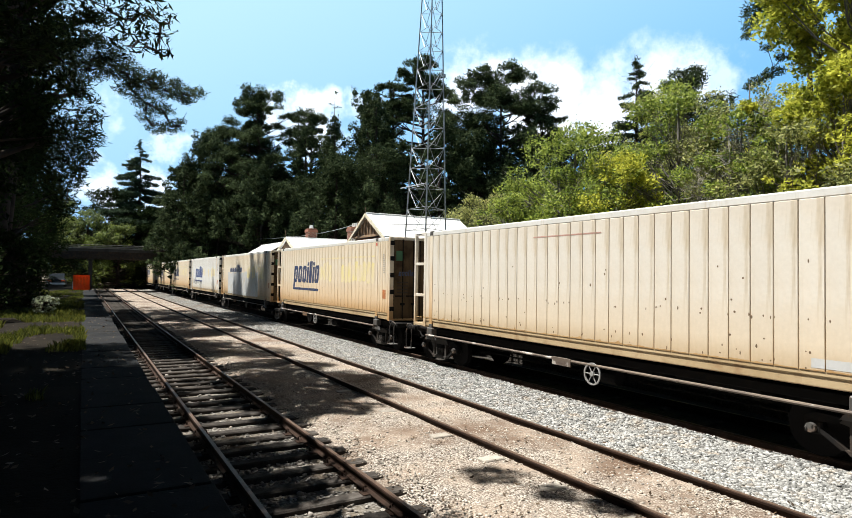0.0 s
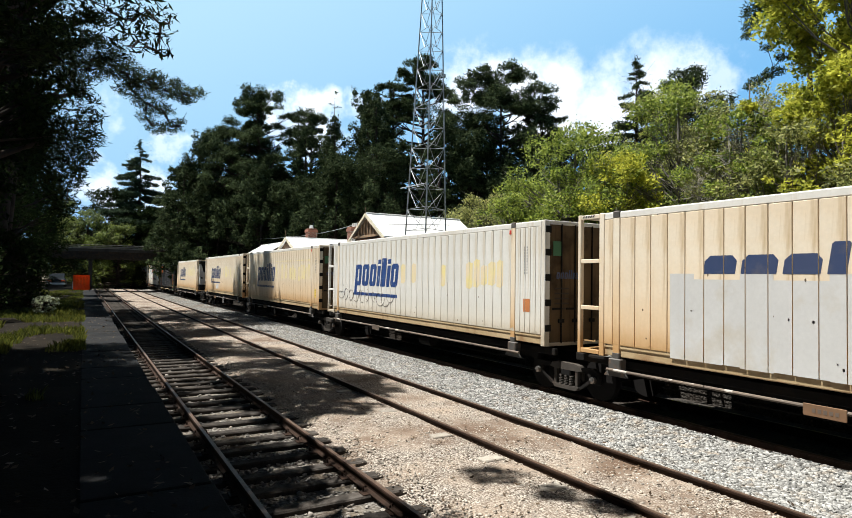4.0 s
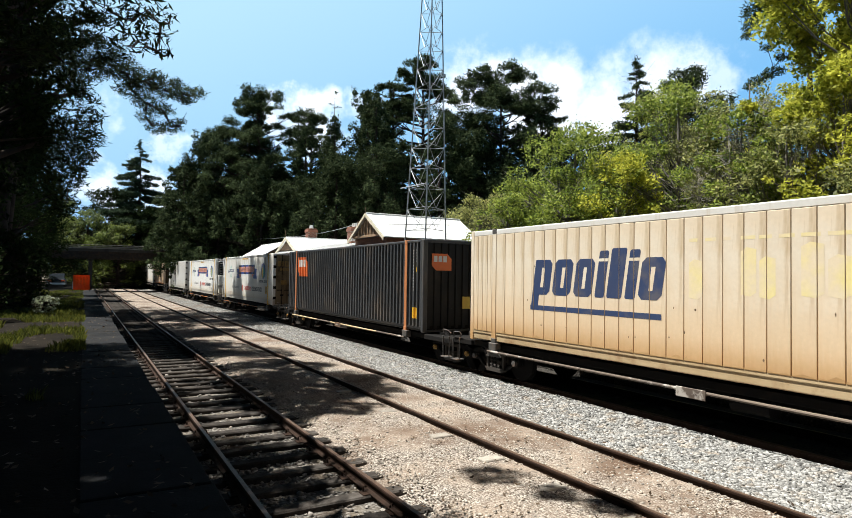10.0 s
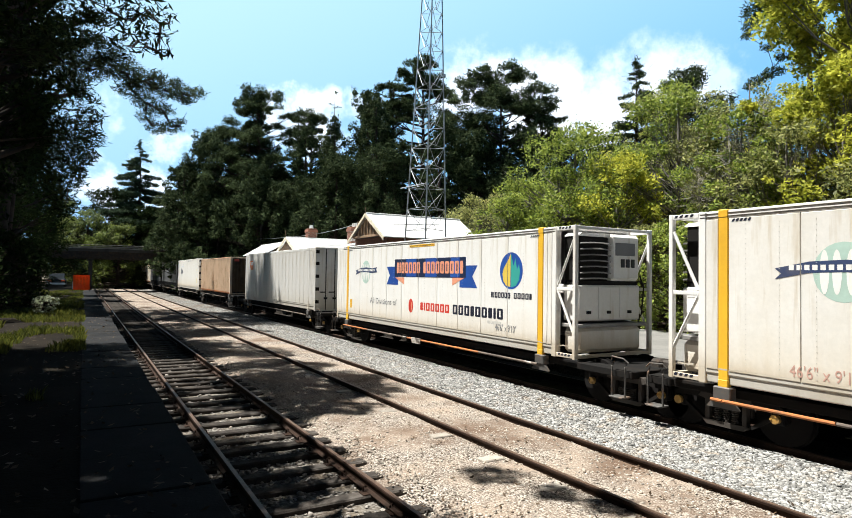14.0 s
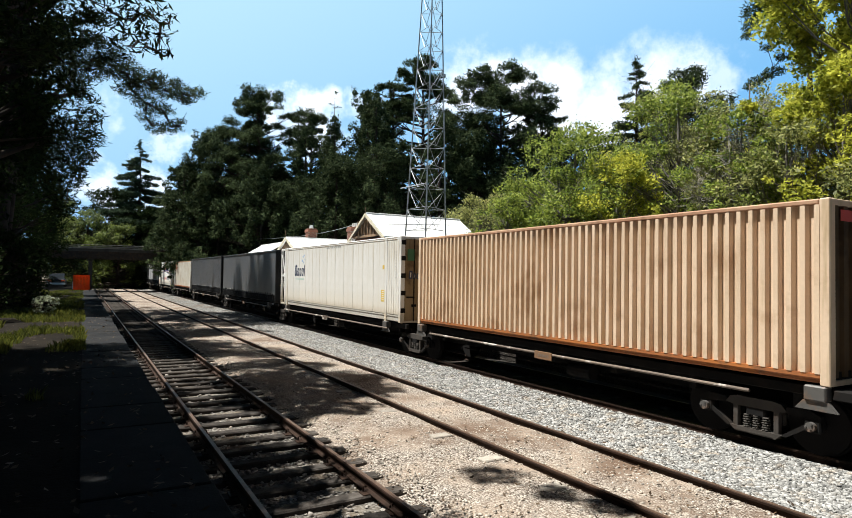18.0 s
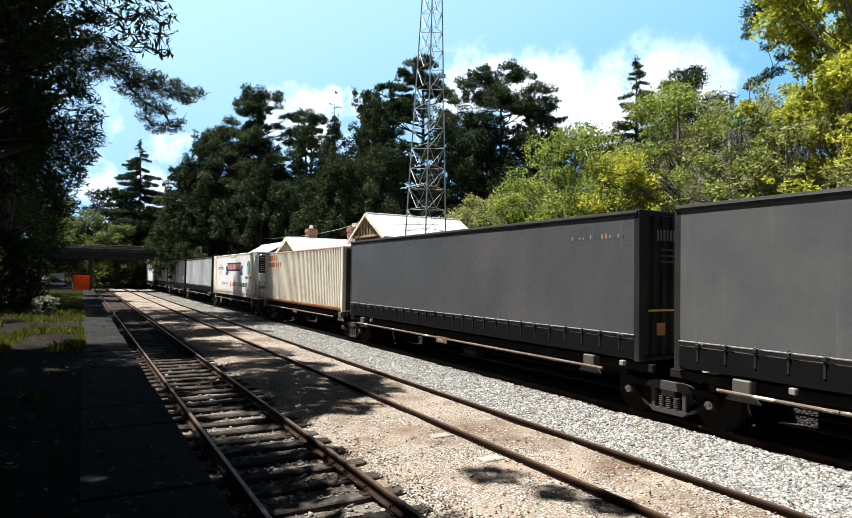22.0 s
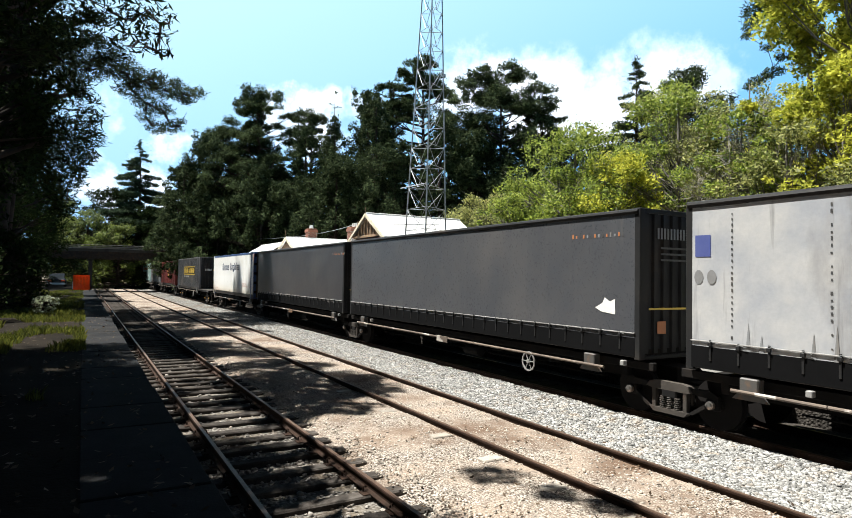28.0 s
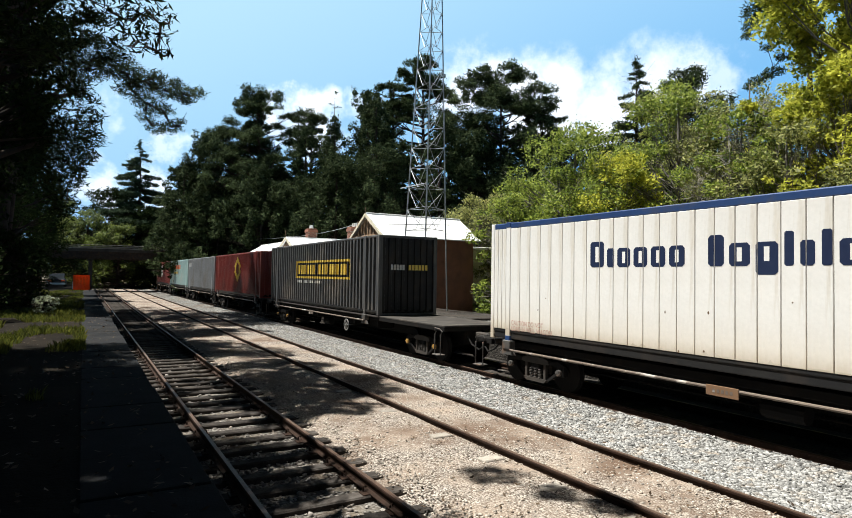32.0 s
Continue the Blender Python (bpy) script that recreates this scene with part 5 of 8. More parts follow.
paint("white_grime", (0.48, 0.42, 0.33), col2=(0.56, 0.5, 0.42), stain=(0.4, 0.33, 0.24), stain_scale=1.5)
paint("ding", (0.16, 0.1, 0.055), rough=0.8)
paint("joint", (0.06, 0.045, 0.034), rough=0.9)
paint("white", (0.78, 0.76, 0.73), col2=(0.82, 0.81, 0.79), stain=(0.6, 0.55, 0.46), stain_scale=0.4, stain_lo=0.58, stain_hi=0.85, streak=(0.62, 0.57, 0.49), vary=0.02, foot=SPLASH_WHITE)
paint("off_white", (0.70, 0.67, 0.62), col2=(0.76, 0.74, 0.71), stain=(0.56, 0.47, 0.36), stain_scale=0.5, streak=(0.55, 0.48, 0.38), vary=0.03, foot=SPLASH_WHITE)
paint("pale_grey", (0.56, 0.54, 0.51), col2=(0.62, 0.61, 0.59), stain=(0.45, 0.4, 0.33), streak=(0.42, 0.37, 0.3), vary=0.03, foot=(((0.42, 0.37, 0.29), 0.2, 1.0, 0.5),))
paint("unit_grey", (0.5, 0.49, 0.49), col2=(0.42, 0.41, 0.4), stain=(0.3, 0.27, 0.24), stain_scale=1.4, streak=(0.3, 0.27, 0.24))
paint("patch_grey", (0.54, 0.535, 0.53), col2=(0.58, 0.575, 0.57), stain=(0.5, 0.46, 0.4), stain_scale=1.2)
paint("tan", (0.70, 0.53, 0.38), col2=(0.62, 0.46, 0.32), stain=(0.48, 0.32, 0.2), stain_scale=1.2, streak=(0.42, 0.3, 0.17), rough=0.6)
paint("tan_pale", (0.75, 0.71, 0.63), col2=(0.7, 0.64, 0.54), stain=(0.6, 0.5, 0.38), stain_scale=1.2, streak=(0.45, 0.35, 0.22), rough=0.6)
paint("rust_orange", (0.42, 0.14, 0.03), col2=(0.3, 0.1, 0.03), rough=0.7, stain=(0.15, 0.07, 0.03), stain_scale=3.0)
paint("rust_top", (0.44, 0.26, 0.16), col2=(0.32, 0.16, 0.09), rough=0.75, stain=(0.2, 0.1, 0.055), stain_scale=2.5)
paint("rust_brown", (0.2, 0.105, 0.05), col2=(0.14, 0.08, 0.045), rough=0.8)
paint("slate", (0.055, 0.056, 0.06), col2=(0.045, 0.046, 0.049), stain=(0.12, 0.1, 0.085), stain_scale=0.8, streak=(0.12, 0.11, 0.1))
paint("black_paint", (0.02, 0.02, 0.021), col2=(0.03, 0.029, 0.028), stain=(0.05, 0.04, 0.034), stain_scale=1.0, spec=0.15)
paint("charcoal", (0.055, 0.055, 0.058), col2=(0.075, 0.074, 0.074), stain=(0.16, 0.14, 0.12), streak=(0.17, 0.155, 0.14))
paint("curtain", (0.066, 0.068, 0.076), col2=(0.08, 0.08, 0.085), rough=0.3, stain=(0.1, 0.096, 0.097), stain_scale=0.35, streak=(0.1, 0.098, 0.098), bump=0.25, bump_scale=1.6)
paint("faded_blue", (0.07, 0.09, 0.27), col2=(0.1, 0.12, 0.28))
paint("curtain_mid", (0.085, 0.087, 0.094), col2=(0.105, 0.104, 0.106), rough=0.36, stain=(0.12, 0.115, 0.11), stain_scale=0.4, streak=(0.13, 0.125, 0.12), bump=0.3, bump_scale=1.6)
paint("curtain_dark", (0.046, 0.044, 0.047), col2=(0.062, 0.059, 0.06), rough=0.34, stain=(0.075, 0.07, 0.066), stain_scale=0.5, streak=(0.08, 0.075, 0.07), bump=0.3, bump_scale=1.6)
paint("curtain_pale", (0.36, 0.37, 0.40), col2=(0.50, 0.49, 0.48), rough=0.36, stain=(0.24, 0.235, 0.24), stain_scale=0.6, stain_stretch=(1, 1, 0.35), streak=(0.17, 0.165, 0.165), bump=0.3, bump_scale=1.8)
paint("maroon", (0.20, 0.03, 0.022), col2=(0.16, 0.026, 0.02), stain=(0.11, 0.03, 0.025), streak=(0.26, 0.08, 0.06))
paint("mid_grey", (0.25, 0.255, 0.265), col2=(0.21, 0.215, 0.22), stain=(0.18, 0.16, 0.14), streak=(0.17, 0.15, 0.13))
paint("teal_pale", (0.34, 0.48, 0.46), col2=(0.4, 0.5, 0.48), stain=(0.45, 0.46, 0.43))
paint("navy", (0.011, 0.02, 0.058), col2=(0.014, 0.025, 0.068))
paint("ink", (0.012, 0.014, 0.03))
paint("logo_blue", (0.031, 0.053, 0.13), col2=(0.045, 0.062, 0.13), stain=(0.1, 0.1, 0.13), stain_scale=2.0)
paint("sky_blue", (0.2, 0.42, 0.72))
paint("frame_blue", (0.016, 0.045, 0.14), col2=(0.022, 0.055, 0.16), stain=(0.05, 0.06, 0.1), stain_scale=2.0)
paint("royal_faded", (0.02, 0.055, 0.2), col2=(0.03, 0.07, 0.22), stain=(0.3, 0.33, 0.42), stain_scale=2.2, stain_lo=0.62, stain_hi=0.7)
paint("scrawl", (0.12, 0.09, 0.07))
paint("royal_blue", (0.02, 0.085, 0.36), col2=(0.015, 0.06, 0.28))
paint("yellow", (0.78, 0.45, 0.03), col2=(0.7, 0.38, 0.03))
paint("pale_yellow", (0.80, 0.68, 0.29), col2=(0.79, 0.68, 0.38), stain=(0.76, 0.64, 0.46), stain_scale=1.5, stain_lo=0.40, stain_hi=0.6)
paint("gold_worn", (0.46, 0.27, 0.06), col2=(0.36, 0.2, 0.05), stain=(0.2, 0.12, 0.05), stain_scale=3.0)
paint("gold", (0.72, 0.52, 0.09), col2=(0.66, 0.46, 0.07))
paint("orange", (0.80, 0.19, 0.045), col2=(0.72, 0.16, 0.04))
paint("orange_dull", (0.52, 0.2, 0.075), col2=(0.45, 0.17, 0.07), stain=(0.35, 0.14, 0.07), stain_scale=2.0)
paint("salmon", (0.78, 0.33, 0.2))
paint("red", (0.62, 0.05, 0.03))
paint("faint_red", (0.55, 0.33, 0.27))
paint("green", (0.03, 0.16, 0.06))
paint("teal", (0.05, 0.36, 0.31))
paint("globe_green", (0.45, 0.6, 0.53))
paint("text_grey", (0.2, 0.2, 0.21))
paint("steel_grey", (0.11, 0.104, 0.098), col2=(0.07, 0.063, 0.058), metal=0.3, rough=0.6, stain=(0.18, 0.11, 0.07), stain_scale=4.0)
paint("bogie_grey", (0.062, 0.053, 0.046), col2=(0.036, 0.032, 0.029), rough=0.75, stain=(0.05, 0.036, 0.028), stain_scale=4.0, bump=0.25, bump_scale=25, spec=0.2)
# Wagon black, taken lower for the shade under the loads; bogie arms too.
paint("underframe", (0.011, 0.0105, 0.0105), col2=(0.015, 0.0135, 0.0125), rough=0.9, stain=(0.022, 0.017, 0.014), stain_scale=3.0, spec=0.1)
paint("pipe_worn", (0.16, 0.12, 0.09), col2=(0.08, 0.06, 0.05), rough=0.6, stain=(0.42, 0.38, 0.34), stain_scale=2.0, stain_lo=0.55, stain_hi=0.6)
# Wheels near black: shade beneath the wagons put into the steel colour.
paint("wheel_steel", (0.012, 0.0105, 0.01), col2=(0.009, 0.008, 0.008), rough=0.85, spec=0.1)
paint("deck_boards", (0.07, 0.064, 0.058), col2=(0.045, 0.04, 0.037), rough=0.9, spec=0.1, stain=(0.11, 0.095, 0.08), stain_scale=2.0)
paint("steel_pale", (0.3, 0.29, 0.28), col2=(0.2, 0.19, 0.18), rough=0.6)
paint("gasket", (0.014, 0.013, 0.012), rough=0.8, spec=0.15)
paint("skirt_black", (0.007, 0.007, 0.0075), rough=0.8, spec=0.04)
paint("grille", (0.02, 0.02, 0.022), rough=0.5)
JOINT = 0.008        # half the gap between side panels
SIDE = -1.25        # the side that faces the platforms


# ---- containers ----
def lettering(c, words, u, z_mark, size, mat_, name="lettering", layer=1, face="side", squeeze=1.0, along_end=0.0):
    """Painted writing in the built-in font, on the long side (u from the far end) or on the near end."""
    z = z_mark - c.get("drop", 0.0)
    cu = bpy.data.curves.new("writing", "FONT")
    cu.body, cu.size, cu.extrude = words, size, 0.0004
    cu.space_line = 0.85
    tmp = new("writing", cu)
    me = bpy.data.meshes.new_from_object(tmp.evaluated_get(bpy.context.evaluated_depsgraph_get()))
    bpy.data.objects.remove(tmp)
    me.materials.clear()
    me.materials.append(M[mat_])
    ob = new(name, me)
    ob.parent = c
    d = STEP * layer + 0.0006
    if face == "side":
        ob.matrix_basis = Matrix(((0, 0, -1, SIDE - d), (-squeeze, 0, 0, c["far"] - u), (0, 1, 0, z), (0, 0, 0, 1)))
    else:
        ob.matrix_basis = Matrix(((squeeze, 0, 0, u), (0, 0, -1, -d), (0, 1, 0, z), (0, 0, 0, 1)))
    return ob


STEP = 0.0014       # thickness of one coat of paint or film


def clip_half(poly, edge, keep_above):
    """The part of an outline on one side of an upright line."""
    out = []
    for k in range(len(poly)):
        a, b2 = poly[k - 1], poly[k]
        ina, inb = (a[0] >= edge) == keep_above, (b2[0] >= edge) == keep_above
        if ina != inb:
            f = (edge - a[0]) / (b2[0] - a[0])
            out.append((edge, a[1] + (b2[1] - a[1]) * f))
        if inb:
            out.append(b2)
    return out


def ribbed_mark(s, c, outline, d):
    """Paint that follows the corrugations of the side."""
    lo, hi = min(q[0] for q in outline), max(q[0] for q in outline)
    for k, (a, b2, x0, x1) in enumerate(RIBS[c["rib"]]):
        if b2 <= lo or a >= hi:
            continue
        piece = clip_half(clip_half(outline, a, True), b2, False)
        if len(piece) > 2:
            piece = [(x0 + (x1 - x0) * (y - a) / (b2 - a) - d, y, z) for y, z in piece]
            area = sum(piece[i - 1][1] * piece[i][2] - piece[i][1] * piece[i - 1][2] for i in range(len(piece)))
            s.add(piece if area < 0 else piece[::-1], [tuple(range(len(piece)))])


RIBS = {}


def mark(c, name, outline, mat_, layer=1, face="side", label=""):
    """A flat painted or stuck-on shape; outline in (u from the far end, z) on the side, or (x, z) on the near end."""
    d = STEP * layer
    s = Shape()
    if face == "side" and c["rib"] in RIBS:
        ribbed_mark(s, c, [(c["far"] - u, z - c.get("drop", 0.0)) for u, z in outline], d)
    elif face == "side":
        s.extrude([(c["far"] - u, z - c.get("drop", 0.0)) for u, z in outline], "x", SIDE - d - 0.0004, SIDE - d + 0.001)
    else:
        s.extrude(list(outline), "y", -d - 0.0004, -d + 0.001)
    return part(name, s, M[mat_], c, label)


def rect(u0, u1, z0, z1, slant=0.0):
    return [(u0, z0), (u1, z0), (u1 + slant, z1), (u0 + slant, z1)]


def oval(u, z, a, b, n=24):
    return [(u + a * math.cos(2 * math.pi * k / n), z + b * math.sin(2 * math.pi * k / n)) for k in range(n)]


# plain word shapes: width, foot and head of each block, and whether a slit parts it
BLOCKS = {"C": (1.0, 0.0, 1.0, True), "T": (0.7, 0.0, 1.0, False), "I": (0.42, 0.0, 1.0, False), "x": (0.86, 0.0, 0.72, True), "l": (0.34, 0.0, 1.0, False), "r": (0.5, 0.0, 0.72, False), "g": (0.86, -0.26, 0.72, True)}


def word_shape(c, kinds, u0, u1, z0, z1, mat_, ground, layer=2, slant=0.0, name="letter_block", face="side"):
    """A word of a brand as a row of plain blocks with cut corners and slots."""
    total = sum(BLOCKS[k][0] + 0.22 for k in kinds) - 0.22
    q, h = (u1 - u0) / total, z1 - z0
    u = u0
    for k in kinds:
        w, a, b2, slot = BLOCKS[k]
        w *= q
        if b2 > a:
            e = min(0.18 * w, 0.09 * h)
            lo, hi = z0 + a * h, z0 + b2 * h
            pts = [(u + e, lo), (u + w - e, lo), (u + w, lo + e), (u + w, hi - e), (u + w - e, hi), (u + e, hi), (u, hi - e), (u, lo + e)]
            mark(c, name, [(p + slant * (z - z0), z) for p, z in pts], mat_, layer, face)
            if slot:
                mark(c, "letter_slot", [(p + slant * (z - z0), z) for p, z in rect(u + w * 0.38, u + w * 0.62, z0 + 0.2 * b2 * h, z0 + 0.8 * b2 * h)], ground, layer + 1, face)
        u += w + 0.22 * q


def bars(c, u0, u1, z0, z1, n, mat_, layer=1, gap=0.25, slant=0.0, heights=None, name="letter_bar", face="side"):
    """Plain bars in place of a brand's letters."""
    w = (u1 - u0) / n
    for k in range(n):
        h = heights[k % len(heights)] if heights else (0.0, 1.0)
        a = u0 + k * w
        mark(c, name, rect(a, a + w * (1 - gap), z0 + (z1 - z0) * h[0], z0 + (z1 - z0) * h[1], slant), mat_, layer, face)


def container(i, label, L, H=3.0, skin="cream", trim="cream", sill="rust_tan", post="cream", style="panel", pitch=0.375, joint="joint", far_open="", near_open="", posts=True, group="containers on the train",
              end="doors", end_mat=None, roof="pale_grey", drop=0.0, far_trim=None, top_trim=None):
    c = thing("freight_container", label, "container", group)
    c["far"], c["drop"], c["rib"] = L, drop, c.name
    y0, y1 = (0.62 if near_open else 0.0), (L - 0.62 if far_open else L)
    x = -SIDE
    M_t, M_s = M[trim], M[skin]
    zf, zt = (0.17, H - 0.09) if style == "corrugated" else (0.27, H - 0.15)
    if style == "corrugated" and sill == "rust_orange":
        top_trim = "rust_top"
    # corner posts, castings and rails
    for ya, yb in ((y0, y0 + 0.15), (y1 - 0.15, y1)):
        for sx in (-1, 1):
            part("corner_post", Shape().box(sx * (x - 0.16), sx * x, ya, yb, 0.0, H, 0.015), M[far_trim] if far_trim and ya > L / 2 else M_t, c)
    for sx in (-1, 1):
        part("top_rail", Shape().box(sx * (x - 0.10), sx * (x - 0.003), y0 + 0.15, y1 - 0.15, zt, H - 0.004, 0.02), M[top_trim or trim], c)
        s = Shape()
        s.extrude([(sx * (x - 0.12), 0.03), (sx * (x - 0.06), 0.03), (sx * (x - 0.035), 0.05), (sx * (x - 0.03), zf - 0.08), (sx * (x - 0.012), zf - 0.06), (sx * (x - 0.012), zf), (sx * (x - 0.12), zf)],
                  "y", y0 + 0.15, y1 - 0.15)
        part("bottom_rail", s, M[sill], c)
    part("roof", Shape().box(-x + 0.1, x - 0.1, y0 + 0.04, y1 - 0.04, H - 0.05, H - 0.012), M[roof], c)
    part("floor", Shape().box(-x + 0.12, x - 0.12, y0 + 0.05, y1 - 0.05, 0.02, 0.2), M["underframe"], c)
    part("back_wall", Shape().box(x - 0.06, x - 0.02, y0 + 0.15, y1 - 0.15, zf, zt), M_s, c)
    part("far_wall", Shape().box(-x + 0.16, x - 0.16, y1 - 0.09, y1 - 0.03, 0.03, H - 0.04), M_s, c)
    # posts at the forty-foot points, with lifting castings
    mids = []
    if posts:
        e = (L - 12.19) / 2
        mids = [e + 0.02, L - e - 0.2]
        for ya in mids:
            p = part("lifting_post", Shape().box(SIDE - 0.006, SIDE + 0.1, ya, ya + 0.18, 0.02, H - 0.01, 0.012), M[far_trim] if far_trim and ya > L / 2 else M[post], c)
            part("casting", Shape().box(SIDE - 0.012, SIDE + 0.1, ya - 0.004, ya + 0.184, H - 0.13, H + 0.012, 0.015), M["steel_grey"] if post == "cream" else M[post], p)
            part("casting", Shape().box(SIDE - 0.012, SIDE + 0.1, ya - 0.004, ya + 0.184, -0.02, 0.12, 0.015), M["steel_grey"] if post == "cream" else M[post], p)
    zs = (zf, zt)
    spans = [y0 + 0.15] + [v for m in mids for v in (m - 0.003, m + 0.183)] + [y1 - 0.15]
    spans = list(zip(spans[0::2], spans[1::2]))
    if style == "panel":
        part("side_backing", Shape().box(SIDE + 0.04, SIDE + 0.08, y0 + 0.15, y1 - 0.15, *zs), M[joint], c)
        for k, (a, b2) in enumerate(spans):
            n = max(1, round((b2 - a) / (pitch if b2 - a > 3 else min(pitch, 0.2))))
            w = (b2 - a) / n
            me = Shape().box(SIDE + 0.002, SIDE + 0.04, JOINT, w - JOINT, zs[0], zs[1], 0.005).mesh("side_panel", M_s)
            for q in range(n):
                part("side_panel", me, None, c, loc=(0, a + q * w, 0))
                RIBS.setdefault(c.name, []).append((a + q * w + JOINT + 0.0005, a + (q + 1) * w - JOINT - 0.0005, SIDE + 0.002, SIDE + 0.002))
        for m in mids:
            RIBS[c.name].append((m + 0.012, m + 0.168, SIDE - 0.006, SIDE - 0.006))
        for v in ((L - 0.53,) if far_open else ()) + ((0.09,) if near_open else ()):
            RIBS[c.name].append((v, v + 0.44, SIDE + 0.004, SIDE + 0.004))
        for v in (y0, y1 - 0.15):
            RIBS[c.name].append((v + 0.015, v + 0.135, SIDE, SIDE))
    elif style == "corrugated":
        for (a, b2) in spans:
            n = max(1, round((b2 - a) / pitch))
            w = (b2 - a) / n
            prof = []
            for q in range(n):
                s0 = a + q * w
                RIBS.setdefault(c.name, []).extend([(s0, s0 + w * 0.36, SIDE + 0.004, SIDE + 0.004), (s0 + w * 0.36, s0 + w * 0.5, SIDE + 0.004, SIDE + 0.08), (s0 + w * 0.5, s0 + w * 0.86, SIDE + 0.08, SIDE + 0.08),
                                                    (s0 + w * 0.86, s0 + w, SIDE + 0.08, SIDE + 0.004)])
                prof += [(SIDE + 0.004, s0), (SIDE + 0.004, s0 + w * 0.36), (SIDE + 0.08, s0 + w * 0.5), (SIDE + 0.08, s0 + w * 0.86)]
            prof += [(SIDE + 0.004, b2), (SIDE + 0.095, b2), (SIDE + 0.095, a)]
            part("corrugated_side", Shape().extrude(prof, "z", *zs), M_s, c)
    elif style == "curtain":
        rng = random.Random(i)
        ny, nz = 70, 10
        vs = []
        for jz in range(nz + 1):
            for jy in range(ny + 1):
                yy, zz = y0 + 0.1 + (y1 - y0 - 0.2) * jy / ny, 0.24 + (H - 0.36) * jz / nz
                bulge = 0.003 * noise.noise(Vector((yy * 0.7, zz * 0.5, i))) + 0.002 * math.sin(yy * 9.5) * (1 - jz / nz) ** 2
                vs.append((SIDE + 0.002 - bulge, yy, zz))
        fs = [(b2 + k, b2 + k + ny + 1, b2 + k + ny + 2, b2 + k + 1) for j in range(nz) for b2 in (j * (ny + 1),) for k in range(ny)]
        part("side_curtain", Shape().add(vs, fs), M_s, c, "taut weathered vinyl side curtain", smooth=True)
        part("curtain_pole", Shape().tube([(SIDE + 0.02, y0 + 0.05, H - 0.07), (SIDE + 0.02, y1 - 0.05, H - 0.07)], 0.06, 8), M["black_paint"], c)
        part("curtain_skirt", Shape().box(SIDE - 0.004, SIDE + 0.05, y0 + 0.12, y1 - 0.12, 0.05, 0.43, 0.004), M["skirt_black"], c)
        strap = Shape().box(SIDE - 0.02, SIDE + 0.0, -0.02, 0.02, 0.08, 0.44, 0.006).box(SIDE - 0.04, SIDE + 0.0, -0.035, 0.035, 0.33, 0.40, 0.008)
        strap.tube([(SIDE - 0.03, 0.0, 0.42), (SIDE - 0.035, -0.14, 0.39)], 0.008, 4)
        me = strap.mesh("buckle_strap", M["black_paint"])
        n = int((y1 - y0 - 0.8) / 0.5)
        for q in range(n):
            part("buckle_strap", me, None, c, loc=(0, y0 + 0.5 + q * (y1 - y0 - 1.0) / (n - 1), 0.11 + rng.uniform(-.02, .02)))
        part("strap_rail", Shape().tube([(SIDE - 0.014, y0 + 0.12, 0.52), (SIDE - 0.014, y1 - 0.12, 0.52)], 0.012, 5), M["steel_pale"], c)
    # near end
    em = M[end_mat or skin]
    if near_open or far_open:
        reefer_frame(c, L, H, near_open or far_open, bool(near_open), M_t)
    if not near_open:
        if end == "doors":
            for sx in (-1, 1):
                d = part("door", Shape().box(sx * 0.01, sx * (x - 0.17), y0 + 0.03, y0 + 0.09, 0.08, H - 0.1, 0.012), em, c)
                for xx in (0.28, 0.72):
                    part("lock_rod", Shape().tube([(sx * xx, y0 + 0.012, 0.06), (sx * xx, y0 + 0.012, H - 0.08)], 0.02, 6), M["gasket"], d)
                    part("rod_handle", Shape().box(sx * (xx - 0.02), sx * (xx + 0.3), y0 - 0.012, y0 + 0.01, 0.86, 0.91, 0.006), M["gasket"], d)
                    part("rod_bracket", Shape().box(sx * (xx - 0.09), sx * (xx + 0.09), y0 - 0.006, y0 + 0.028, 0.55, 0.64, 0.006), M["gasket"], d)
                for zz in (0.35, 0.95, 1.55, 2.15, 2.7):
                    part("hinge", Shape().box(sx * (x - 0.19), sx * (x - 0.012), y0 - 0.016, y0 + 0.03, zz, zz + 0.16, 0.008), M["gasket"], d)
            part("door_seal", Shape().box(-0.012, 0.012, y0 + 0.024, y0 + 0.028, 0.08, H - 0.1), M["gasket"], c)
        else:
            prof = []
            n = 8
            w = 2 * (x - 0.16) / n
            for q in range(n):
                s0 = -x + 0.16 + q * w
                prof += [(s0, y0 + 0.02), (s0 + w * 0.4, y0 + 0.02), (s0 + w * 0.5, y0 + 0.07), (s0 + w * 0.9, y0 + 0.07)]
            prof += [(x - 0.16, y0 + 0.02), (x - 0.16, y0 + 0.12), (-x + 0.16, y0 + 0.12)]
            part("ribbed_end", Shape().extrude(prof, "z", 0.12, H - 0.1), em, c)
        part("end_sill", Shape().box(-x + 0.16, x - 0.16, y0 + 0.01, y0 + 0.14, 0.0, 0.08, 0.01), M_t, c)
        part("end_header", Shape().box(-x + 0.16, x - 0.16, y0 + 0.01, y0 + 0.14, H - 0.1, H - 0.004, 0.01), M_t, c)
    return c


